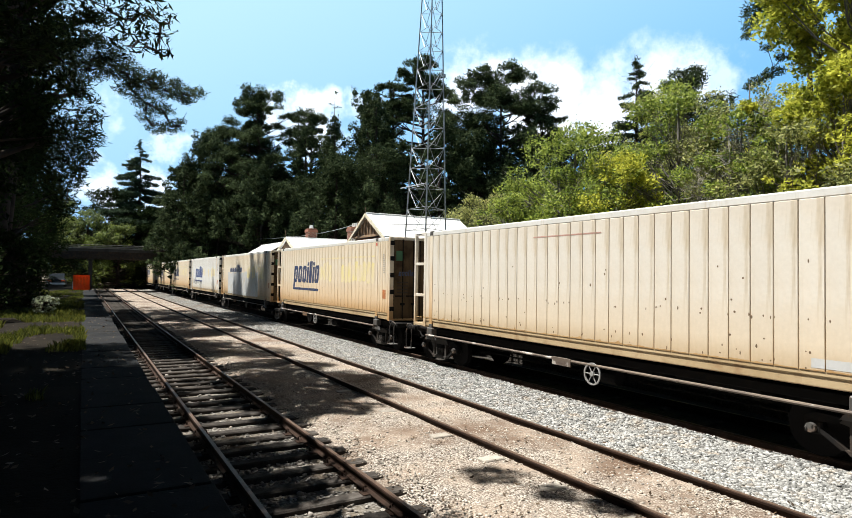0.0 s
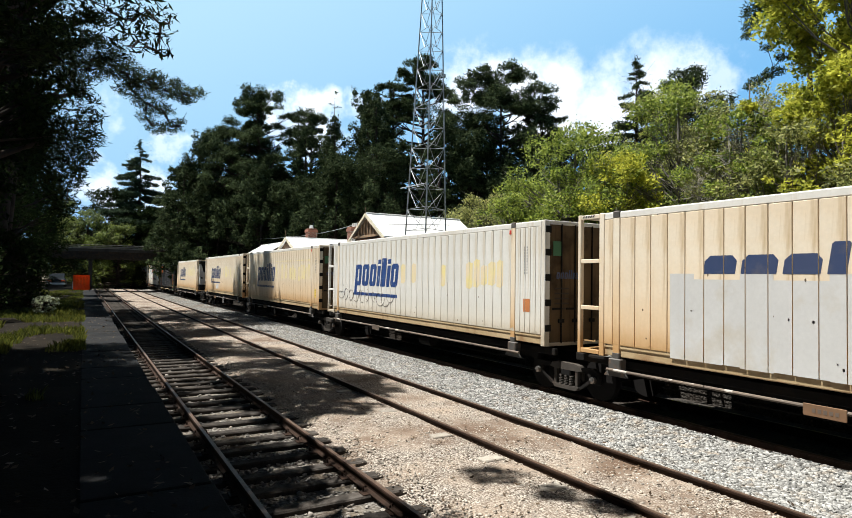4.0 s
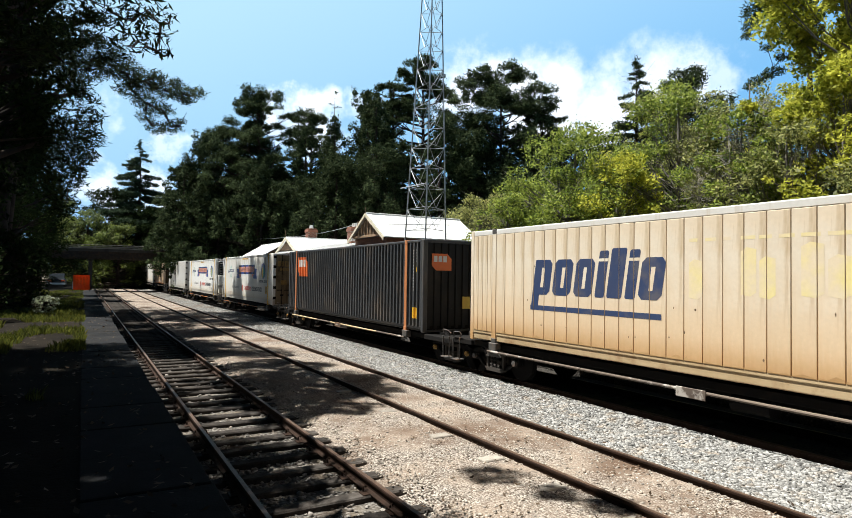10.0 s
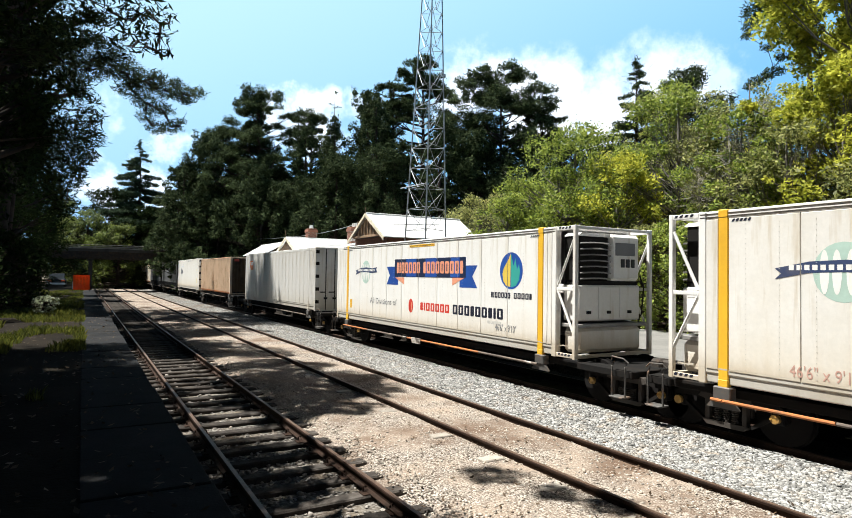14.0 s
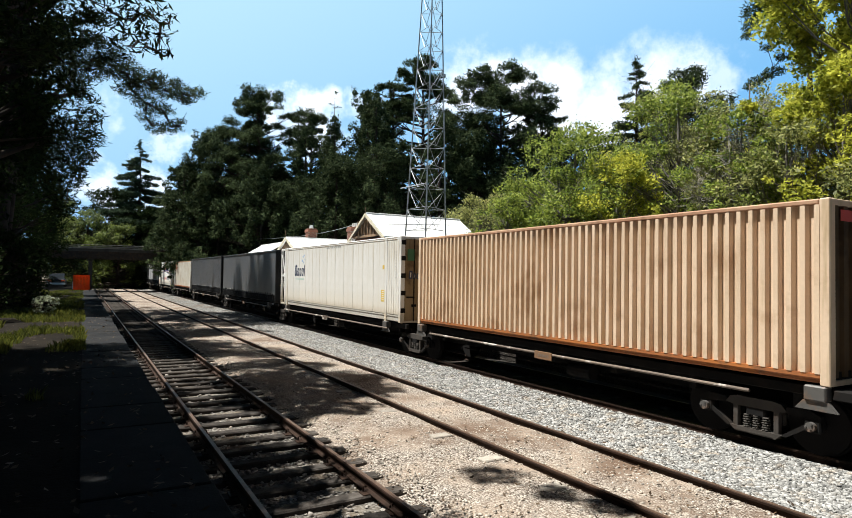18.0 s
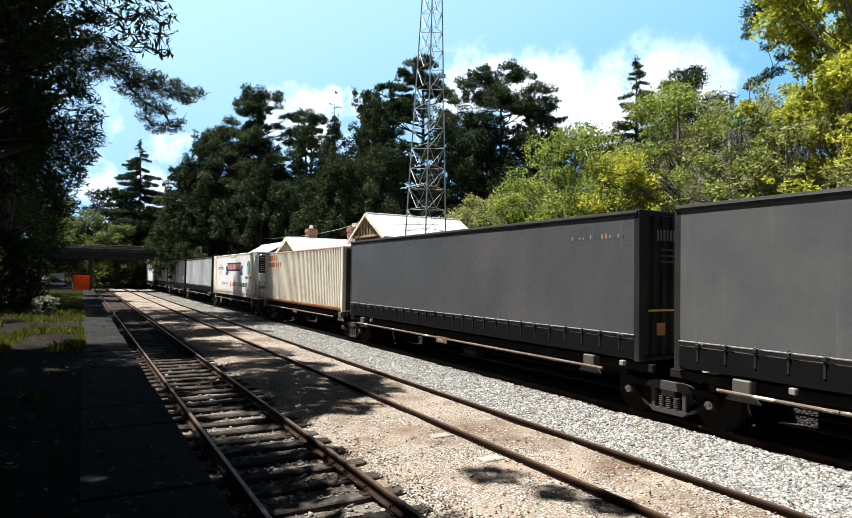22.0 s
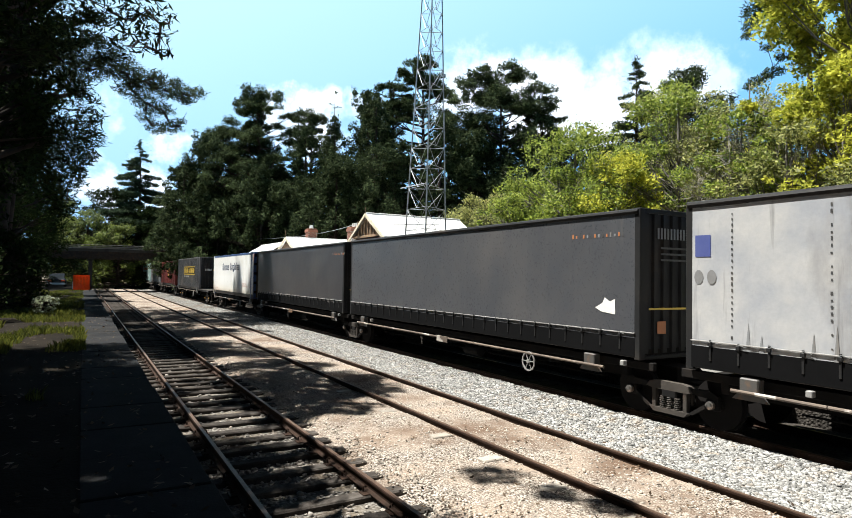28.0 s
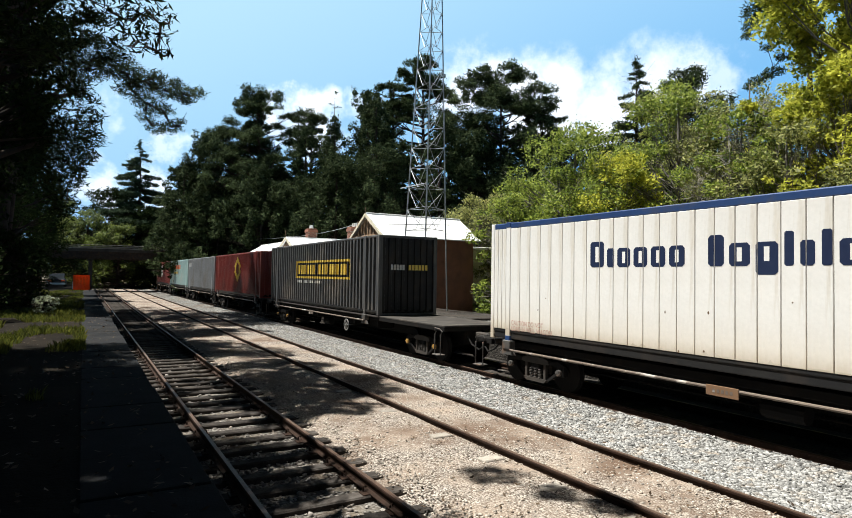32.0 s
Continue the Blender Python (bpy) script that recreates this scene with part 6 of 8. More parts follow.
def reefer_frame(c, L, H, kind, near, mat_):
    """The open bay at one end that shelters the cooling unit."""
    ya, yb = (0.0, 0.62) if near else (L - 0.62, L)
    out = 0.0 if near else L - 0.09
    wall = 0.62 if near else L - 0.62
    for sx in (-1, 1):
        part("frame_post", Shape().box(sx * (-SIDE - 0.1), -sx * SIDE, out, out + 0.09, 0.0, H, 0.01), mat_, c)
        for z in (0.02, H - 0.1):
            part("frame_rail", Shape().box(sx * (-SIDE - 0.08), -sx * (SIDE + 0.004), ya + 0.09 if near else ya, yb if near else yb - 0.09, z, z + 0.09, 0.008), mat_, c)
        if kind == "ladder":
            for z in (0.95, 1.95):
                part("frame_rung", Shape().box(sx * (-SIDE - 0.07), -sx * (SIDE + 0.006), ya + 0.09 if near else ya, yb if near else yb - 0.09, z, z + 0.085, 0.008), mat_, c)
        else:
            xx = sx * (-SIDE - 0.04)
            o, w = (0.05, 0.6) if near else (L - 0.05, L - 0.6)
            part("brace", Shape().tube([(xx, o, H - 0.25), (xx, w, 1.62)], 0.03, 6), mat_, c)
            part("brace", Shape().tube([(xx, w, 1.52), (xx, o, 0.5)], 0.03, 6), mat_, c)
            part("brace_plate", Shape().box(xx - 0.02, xx + 0.02, min(o, w) + (0.36 if near else 0.0), min(o, w) + (0.56 if near else 0.22), 1.47, 1.67, 0.02), mat_, c)
            part("frame_rung", Shape().box(xx - 0.025, xx + 0.025, ya + 0.09 if near else ya, yb if near else yb - 0.09, 1.53, 1.6, 0.006), mat_, c)
    part("frame_header", Shape().box(SIDE + 0.1, -SIDE - 0.1, out + 0.01, out + 0.07, H - 0.08, H - 0.01, 0.008), mat_, c)
    part("frame_sill", Shape().box(SIDE + 0.1, -SIDE - 0.1, out + 0.01, out + 0.07, 0.02, 0.1, 0.008), mat_, c)
    y_in, y_out = (0.615, 0.14) if near else (L - 0.615, L - 0.14)
    d = -1 if near else 1

    def front(x0, x1, z0, z1, out_by, b=0.006):
        """A plate standing proud of the unit's face."""
        return Shape().box(x0, x1, y_out - d * 0.004, y_out + d * out_by, z0, z1, b)
    if kind == "ladder" and not near:
        part("fuel_tank", Shape().box(-0.8, 0.9, y_in, y_out, 0.12, 0.8, 0.06), M["gasket"], c)
        part("pipe", Shape().tube([(-0.9, y_in - 0.05, 0.8), (-0.92, y_in, 1.2), (-0.7, y_in, 1.3), (-0.4, y_in, 0.85)], 0.02, 6), M["gasket"], c)
        return
    if kind == "ladder":
        u = part("cooling_unit", Shape().box(-1.04, 0.98, y_in, y_out, 0.72, 1.8, 0.03), M["unit_grey"], c, "grey refrigeration unit with a black louvred hood")
        for xa, xb in ((-1.02, -0.6), (-0.59, 0.14), (0.15, 0.88)):
            part("access_door", front(xa, xb, 0.76, 1.76, 0.014), M["unit_grey"], u)
        part("latch", front(0.28, 0.4, 0.98, 1.12, 0.024), M["gasket"], u)
        part("latch", front(-0.94, -0.76, 1.2, 1.34, 0.02), M["gasket"], u)
        part("hood", Shape().extrude([(-0.66, 1.8), (0.96, 1.8), (1.0, 2.86), (-1.0, 2.86)], "y", y_in, y_out + d * 0.01), M["gasket"], u)
        part("cheek", Shape().extrude([(-1.06, 1.8), (-0.68, 1.8), (-0.86, 2.5), (-1.06, 2.62)], "y", y_in, y_out - d * 0.05), M["unit_grey"], u)
        for k in range(10):
            z = 1.9 + k * 0.088
            part("slat", Shape().extrude([(y_out + d * 0.01, z + 0.04), (y_out + d * 0.06, z), (y_out + d * 0.07, z + 0.012), (y_out + d * 0.02, z + 0.055)], "x", -0.56 + 0.006 * (9 - k), 0.8), M["grille"], u)
        part("ledge", Shape().box(-1.1, 1.1, y_in, y_out + d * 0.06, 0.62, 0.69, 0.01), M["steel_pale"], c)
        part("fuel_tank", Shape().box(-1.0, 1.0, y_in, y_out, 0.12, 0.6, 0.06), M["gasket"], c)
        return
    u = part("cooling_unit", Shape().box(-1.04, 0.98, y_in, y_out, 0.84, 1.66, 0.03), M["white"], c, "white refrigeration unit with black louvres and a control panel")
    for xa, xb in ((-1.0, -0.42), (-0.4, 0.26), (0.28, 0.94)):
        dr = part("access_door", front(xa, xb, 0.88, 1.62, 0.014), M["white"], u)
        part("latch", front((xa + xb) / 2 - 0.07, (xa + xb) / 2 + 0.07, 1.0, 1.07, 0.024), M["gasket"], dr)
    part("waist_gap", Shape().box(-0.98, 0.92, y_in, y_out - d * 0.04, 1.66, 1.76, 0.01), M["gasket"], u)
    part("condenser", Shape().box(-1.0, -0.02, y_in, y_out - d * 0.06, 1.76, 2.78, 0.02), M["gasket"], u, "black condenser behind pale louvres")
    for k in range(7):
        z = 1.8 + k * 0.135
        bow = [(-0.98 + 0.95 * q / 6, y_out + d * (0.02 + 0.05 * math.sin(math.pi * q / 6)), z + 0.02 * math.sin(math.pi * q / 6)) for q in range(7)]
        part("slat", Shape().tube(bow, 0.018, 5), M["steel_pale"], u)
    part("head_box", Shape().box(0.0, 0.96, y_in, y_out + d * 0.02, 1.76, 2.86, 0.07), M["white"], u)
    part("control_panel", Shape().box(0.12, 0.78, y_out + d * 0.016, y_out + d * 0.034, 2.36, 2.66, 0.01), M["text_grey"], u)
    for xa in (0.3, 0.47, 0.64):
        part("gauge_window", Shape().box(xa, xa + 0.13, y_out + d * 0.016, y_out + d * 0.034, 2.08, 2.28, 0.008), M["grille"], u)
    part("hood", Shape().extrude([(-1.02, 2.78), (0.0, 2.78), (0.0, 2.86), (-0.9, 2.86)], "y", y_in, y_out - d * 0.02), M["white"], u)
    part("ledge", Shape().box(-1.1, 1.1, y_in, y_out + d * 0.09, 0.70, 0.78, 0.01), M["steel_pale"], c)
    part("fuel_tank", Shape().box(-1.02, 1.02, y_in, y_out + d * 0.02, 0.12, 0.68, 0.07), M["white"], c)
    part("hose", Shape().tube([(0.98, y_out, 1.9), (1.08, y_out + d * 0.03, 1.6), (1.05, y_out, 1.0), (0.9, y_out, 0.7)], 0.02, 6), M["gasket"], c)


def dents(c, rng, n, L):
    """Small dark dings where the skin was knocked."""
    for k in range(n):
        u, z = rng.uniform(1.3, L - 1.4), rng.choice((rng.uniform(0.5, 0.75), rng.uniform(1.2, 1.3), rng.uniform(0.4, 2.2)))
        mark(c, "dent", oval(u, z, rng.uniform(.008, .022), rng.uniform(.012, .035), 7), "ding", 1)


def grime(c, rng, mat_):
    """Road dirt in an uneven band along the foot of the side."""
    for base, up in ((0.276, 1),):
        L, u = c["far"], 0.2
        pts = [(u, base + c["drop"])]
        while u < L - 0.2:
            h = rng.uniform(0.01, 0.035) if rng.random() < 0.9 else rng.uniform(0.04, 0.09)
            pts.append((u, base + up * h * (1.0 if up > 0 else 0.5) + c["drop"]))
            u += rng.uniform(0.03, 0.12)
        pts.append((u, base + c["drop"]))
        tagged(mark(c, "grime_band", pts, mat_, 0.5), kind="stuff")


def wordmark(c, u, z, s=1.0, mat_="logo_blue", cut=None, ground="cream"):
    """A slanted dark word-shape drawn as plain blocks, with its underline."""
    hs = ((-0.25, 0.8), (0.0, 0.8), (0.0, 0.8), (0.0, 0.96), (0.0, 1.0), (0.0, 0.96), (0.0, 0.8))
    ws = (0.62, 0.62, 0.58, 0.27, 0.42, 0.27, 0.58)
    a = u
    for h, w in zip(hs, ws):
        z0, z1 = z + h[0] * s, z + h[1] * s
        if cut:
            z0 = max(z0, cut)
        if z1 > z0 + 0.05:
            e, b2 = 0.09 * s if w > 0.5 else 0.03 * s, a + w * s * 0.93
            lo = e if not cut and h[0] == 0.0 else 0.01
            pts = [(a + lo, z0), (b2 - lo, z0), (b2, z0 + lo), (b2, z1 - e), (b2 - e, z1), (a + e, z1), (a, z1 - e), (a, z0 + lo)]
            if h[0] < 0 and not cut:
                pts = [(a, z0), (a + 0.24 * s, z0), (a + 0.24 * s, z), (b2 - e, z), (b2, z + e), (b2, z1 - e), (b2 - e, z1), (a, z1)]
            mark(c, "letter_block", [(p + 0.16 * (q - z), q) for p, q in pts], mat_, 2)
            if w < 0.3 and not cut:
                mark(c, "letter_slot", [(p + 0.16 * (q - z), q) for p, q in rect(a - 0.01, b2 + 0.01, z + 0.74 * s, z + 0.8 * s)], ground, 3)
            if w > 0.5 and not cut:
                mark(c, "letter_slot", [(p + 0.16 * (q - z), q) for p, q in rect(a + w * s * 0.4, a + w * s * 0.56, z + 0.17 * s, z + 0.62 * s)], ground, 3)
        a += (w + 0.05) * s
    if not cut:
        tagged(mark(c, "underline", rect(u - 0.07, a - 0.08, z - 0.36 * s, z - 0.25 * s), mat_, 2), kind="stuff")


def caution_plate(c, u, z, w=0.36, h=0.44):
    mark(c, "caution_plate", rect(u, u + w, z, z + h), "yellow", 2)
    lettering(c, "CAUTION\n9'10\" HIGH\n2.5m WIDE\n46'6\" LONG\nCONTAINER", u + 0.025, z + h - 0.09, 0.085, "ink", "plate_lettering", 3, squeeze=0.72)


def small_bars(c, u, z0, z1, mat_="text_grey", w=0.05, n=9):
    """An upright serial too small to read."""
    for k in range(n):
        z = z1 - (z1 - z0) * (k + 0.5) / n
        mark(c, "serial_bar", rect(u, u + w, z - 0.022, z + 0.022), mat_, 2)


def red_mark(c, u, z):
    mark(c, "emblem", oval(u, z, 0.16, 0.23, 18), "red", 2)
    mark(c, "emblem", oval(u + 0.06, z - 0.02, 0.03, 0.15, 10), "salmon", 3)


def livery_fruit(c, L, mirrored=False):
    """White refrigerated container with a blue ribbon, a globe and a round drop emblem."""
    # ribbon tails and banner
    mark(c, "ribbon_tail", [(4.8, 2.13), (5.7, 2.13), (5.7, 1.5), (4.8, 1.5), (5.05, 1.82)], "royal_blue", 2)
    mark(c, "ribbon_tail", [(10.5, 2.13), (9.6, 2.13), (9.6, 1.5), (10.5, 1.5), (10.25, 1.82)], "royal_blue", 2)
    mark(c, "ribbon_fold", [(5.45, 1.76), (6.15, 1.76), (6.15, 1.52)], "salmon", 3)
    mark(c, "ribbon_fold", [(9.92, 1.8), (9.2, 1.8), (9.2, 1.55)], "salmon", 3)
    mark(c, "banner", rect(5.43, 9.92, 1.78, 2.38), "navy", 4)
    for k, (a, b2) in enumerate(((6.3, 7.0), (7.6, 8.3), (9.1, 9.6))):
        mark(c, "banner_sheen", rect(a, b2, 1.79, 2.37), "royal_blue", 5)
    word_shape(c, "TICCCCC", 5.6, 7.25, 1.9, 2.27, "salmon", "navy", 6, name="banner_letter")
    word_shape(c, "TCCCCCCCT", 7.47, 9.78, 1.9, 2.27, "salmon", "navy", 6, name="banner_letter")
    # globe
    mark(c, "globe", oval(2.97, 1.94, 0.42, 0.44), "globe_green", 1)
    for dx in (-0.26, -0.09, 0.1, 0.27):
        mark(c, "globe_gap", oval(2.97 + dx, 1.94, 0.065, 0.33), "white", 2)
    mark(c, "globe_band", [(1.98, 1.83), (2.5, 1.93), (3.0, 1.94), (3.5, 1.9), (3.98, 1.93), (3.9, 2.05), (3.98, 2.12), (3.5, 2.08), (3.0, 2.12), (2.5, 2.1), (1.98, 2.0), (2.08, 1.92)][::-1], "logo_blue", 3)
    bars(c, 2.2, 3.8, 1.97, 2.05, 14, "white", 4, 0.35, name="band_letter")
    # round emblem
    mark(c, "emblem_disc", oval(12.0, 1.98, 0.47, 0.47, 32), "royal_blue", 2)
    mark(c, "drop", [(11.98, 2.42), (11.9, 2.28), (11.7, 2.05), (11.64, 1.9), (11.68, 1.72), (11.8, 1.6), (11.98, 1.56)], "gold", 3)
    mark(c, "leaf", [(12.0, 1.56), (12.2, 1.6), (12.33, 1.75), (12.36, 1.95), (12.32, 2.15), (12.24, 2.0), (12.18, 2.3), (12.1, 2.1), (12.0, 2.42)], "teal", 3)
    word_shape(c, "TICCCCC", 11.15, 11.98, 1.27, 1.42, "ink", "white")
    word_shape(c, "CCCCT", 12.12, 12.82, 1.27, 1.42, "ink", "white")
    lettering(c, "All Divisions of", 3.4, 0.78, 0.3, "text_grey", squeeze=1.2)
    red_mark(c, 6.65, 0.83)
    word_shape(c, "TICCCCC", 7.3, 9.05, 0.72, 0.97, "red", "white")
    word_shape(c, "CCCTCCTIC", 9.25, 11.68, 0.71, 0.99, "ink", "white")
    word_shape(c, "TICITCC", 11.0, 11.6, 0.57, 0.65, "pale_grey", "white")
    mark(c, "top_plate", rect(6.5, 8.15, 2.76, 2.84), "yellow", 3)
    bars(c, 6.55, 8.1, 2.785, 2.815, 26, "ink", 4, 0.4, name="plate_bar")
    for u in (1.25, 12.75):
        bars(c, u, u + 0.35, 2.79, 2.84, 5, "ink", 3, 0.4, 0.03, name="hazard_stripe")
    for z in (2.885, 2.94):
        part("gutter", Shape().box(SIDE - 0.004, SIDE + 0.02, 0.66, L - 0.66, z, z + 0.016), M["joint"], c)
    for q in range(22):
        u = 1.5 + q * 0.55
        s = Shape()
        for k in range(30):
            s.box(SIDE - 0.003, SIDE + 0.003, L - u - 0.006, L - u + 0.006, 0.33 + k * 0.083, 0.342 + k * 0.083)
        tagged(part("rivet_line", s, M["pale_grey"], c), kind="stuff")


# ---- wagons ----
WHEEL_R, BASE = 0.46, 1.80


def make_bogie_meshes():
    out = {}
    # cast side frame: central box over the springs, arms to the axles coloured for shade
    s = Shape()
    s.extrude([(-0.52, 0.60), (-0.44, 0.70), (-0.3, 0.73), (0.3, 0.73), (0.44, 0.70), (0.52, 0.60), (0.38, 0.57), (-0.38, 0.57)], "x", -0.06, 0.07)
    for d in (-1, 1):
        s.box(-0.05, 0.05, d * 0.30, d * 0.39, 0.2, 0.58, 0.01)
    s.extrude([(-0.44, 0.22), (0.44, 0.22), (0.34, 0.13), (-0.34, 0.13)], "x", -0.07, 0.06)
    out["side_frame"] = s.mesh("side_frame", M["bogie_grey"])
    for d in (-1, 1):
        s = Shape()
        s.extrude([(d * 0.5, 0.58), (d * 0.5, 0.68), (d * 0.86, 0.70), (d * 1.02, 0.62), (d * 1.02, 0.50), (d * 0.86, 0.56)], "x", -0.05, 0.04)
        s.extrude([(d * 0.86, 0.52), (d * 0.99, 0.52), (d * 0.5, 0.2), (d * 0.4, 0.2)], "x", -0.05, 0.03)
        s.box(-0.06, 0.04, d * 0.9 - 0.12, d * 0.9 + 0.12, 0.36, 0.56, 0.02)
        out["frame_arm", d] = s.mesh("frame_arm", M["underframe"])
    s = Shape().tube([(0.062 * math.cos(k * 1.178), 0.062 * math.sin(k * 1.178), 0.22 + k * 0.0072) for k in range(33)], 0.014, 4)
    out["spring"] = s.mesh("spring", M["bogie_grey"])
    out["bogie"] = Shape().box(-0.98, 0.98, -0.17, 0.17, 0.42, 0.6, 0.03).disc((0, 0, 0.62), 0.2, "z", 16, 0.03).mesh("bogie", M["underframe"])
    s = Shape().tube([(-0.98, 0, 0), (0.98, 0, 0)], 0.075, 10)
    for d in (-1, 1):
        n, rim = 28, []
        s.extrude([(WHEEL_R * math.cos(2 * math.pi * k / n), WHEEL_R * math.sin(2 * math.pi * k / n)) for k in range(n)], "x", d * 0.69, d * 0.79)
        s.extrude([((WHEEL_R + 0.03) * math.cos(2 * math.pi * k / n), (WHEEL_R + 0.03) * math.sin(2 * math.pi * k / n)) for k in range(n)], "x", d * 0.665, d * 0.69)
        s.extrude([(0.13 * math.cos(2 * math.pi * k / 12), 0.13 * math.sin(2 * math.pi * k / 12)) for k in range(12)], "x", d * 0.79, d * 0.83)
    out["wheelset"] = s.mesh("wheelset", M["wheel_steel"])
    s = Shape().disc((0, 0, 0), 0.075, "x", 14, 0.05)
    for k in range(3):
        a = 2.1 * k
        s.disc((-0.055, 0.055 * math.cos(a), 0.055 * math.sin(a)), 0.017, "x", 6, 0.012)
    out["axle_cap"] = s.mesh("axle_cap", M["steel_grey"])
    out["axle_cap_yellow"] = s.mesh("axle_cap", M["gold_worn"])
    out["brake_beam"] = Shape().box(-0.9, 0.9, -0.05, 0.05, 0.3, 0.4, 0.015).mesh("brake_beam", M["underframe"])
    out["brake_block"] = Shape().box(-0.05, 0.05, -0.04, 0.04, 0.34, 0.62, 0.02).mesh("brake_block", M["bogie_grey"])
    return out


BOGIE = {}
WHEELSETS = []


def bogie(w, y, yellow=False):
    b = part("bogie", BOGIE["bogie"], None, w, loc=(0, y, 0))
    for sx in (-1, 1):
        part("side_frame", BOGIE["side_frame"], None, b, loc=(sx * 0.92, 0, 0))
        for d in (-1, 1):
            part("frame_arm", BOGIE["frame_arm", d], None, b, loc=(sx * 0.92, 0, 0))
        for dy in (-0.16, 0.0, 0.16):
            part("spring", BOGIE["spring"], None, b, loc=(sx * 0.92, dy, 0))
        for d in (-1, 1):
            part("axle_cap", BOGIE["axle_cap_yellow" if yellow else "axle_cap"], None, b, loc=(sx * 1.0, d * BASE / 2, WHEEL_R))
    for d in (-1, 1):
        part("brake_beam", BOGIE["brake_beam"], None, b, loc=(0, d * 0.32, 0))
        part("brake_block", BOGIE["brake_block"], None, b, loc=(-0.78, d * 0.36, 0))
        WHEELSETS.append((part("wheelset", BOGIE["wheelset"], None, b, loc=(0, d * BASE / 2, WHEEL_R)), d))
    return b


def hand_wheel(w, y):
    s = Shape().ring((-1.3, y, 0.66), 0.22, 0.016, "x", 24, 0.014)
    for k in range(6):
        a = k * math.pi / 3
        s.tube([(-1.3, y, 0.66), (-1.3, y + 0.21 * math.cos(a), 0.66 + 0.21 * math.sin(a))], 0.012, 5)
    s.disc((-1.3, y, 0.66), 0.05, "x", 10, 0.03)
    h = part("brake_wheel", s, M["steel_pale"], w, "pale spoked handbrake wheel")
    part("spindle", Shape().tube([(-1.28, y, 0.66), (-0.5, y, 0.66)], 0.02, 6), M["underframe"], h)


def step_frame(w, y, d):
    """Shunter's step: a bent bar with a tread, and the hand rail above it."""
    s = Shape().tube([(-1.22, y, 1.0), (-1.27, y, 0.9), (-1.27, y, 0.3), (-1.27, y + d * 0.34, 0.3), (-1.27, y + d * 0.34, 0.9), (-1.22, y + d * 0.34, 1.0)], 0.022, 6)
    st = part("shunter_step", s, M["steel_grey"], w)
    part("tread", Shape().box(-1.36, -1.1, min(y, y + d * 0.34), max(y, y + d * 0.34), 0.285, 0.315, 0.006), M["steel_grey"], st)
    part("hand_rail", Shape().tube([(-1.24, y - d * 0.05, 1.02), (-1.27, y, 1.1), (-1.27, y + d * 0.3, 1.08), (-1.24, y + d * 0.4, 1.0)], 0.016, 6), M["steel_grey"], st)


def coupler(w, y, d):
    c = part("coupler", Shape().box(-0.09, 0.09, min(y, y + d * 0.55), max(y, y + d * 0.55), 0.78, 0.98, 0.03), M["bogie_grey"], w)
    part("knuckle", Shape().box(-0.16, 0.17, min(y + d * 0.5, y + d * 0.78), max(y + d * 0.5, y + d * 0.78), 0.75, 1.0, 0.05), M["bogie_grey"], c)
    part("air_hose", Shape().tube([(-0.35, y, 0.85), (-0.36, y + d * 0.25, 0.62), (-0.34, y + d * 0.6, 0.5), (-0.3, y + d * 0.8, 0.62)], 0.025, 6), M["gasket"], c)


def brake_stand(w, y):
    s = Shape()
    s.extrude([(-0.14, 1.0), (0.14, 1.0), (0.05, 1.95), (-0.05, 1.95)], "x", -0.3, 0.02)
    b = part("brake_stand", s, M["underframe"], w, "dark handbrake stand on the wagon end")
    for v, g in ((y, 0),):
        b.location = (-0.2, v, 0)
    r = Shape().ring((0, 0, 0), 0.24, 0.014, "y", 20, 0.014)
    for k in range(5):
        a = k * 2 * math.pi / 5
        r.tube([(0, 0, 0), (0.24 * math.cos(a), 0, 0.24 * math.sin(a))], 0.01, 5)
    part("brake_wheel", r, M["steel_grey"], b, loc=(-0.14, -0.16, 1.62))


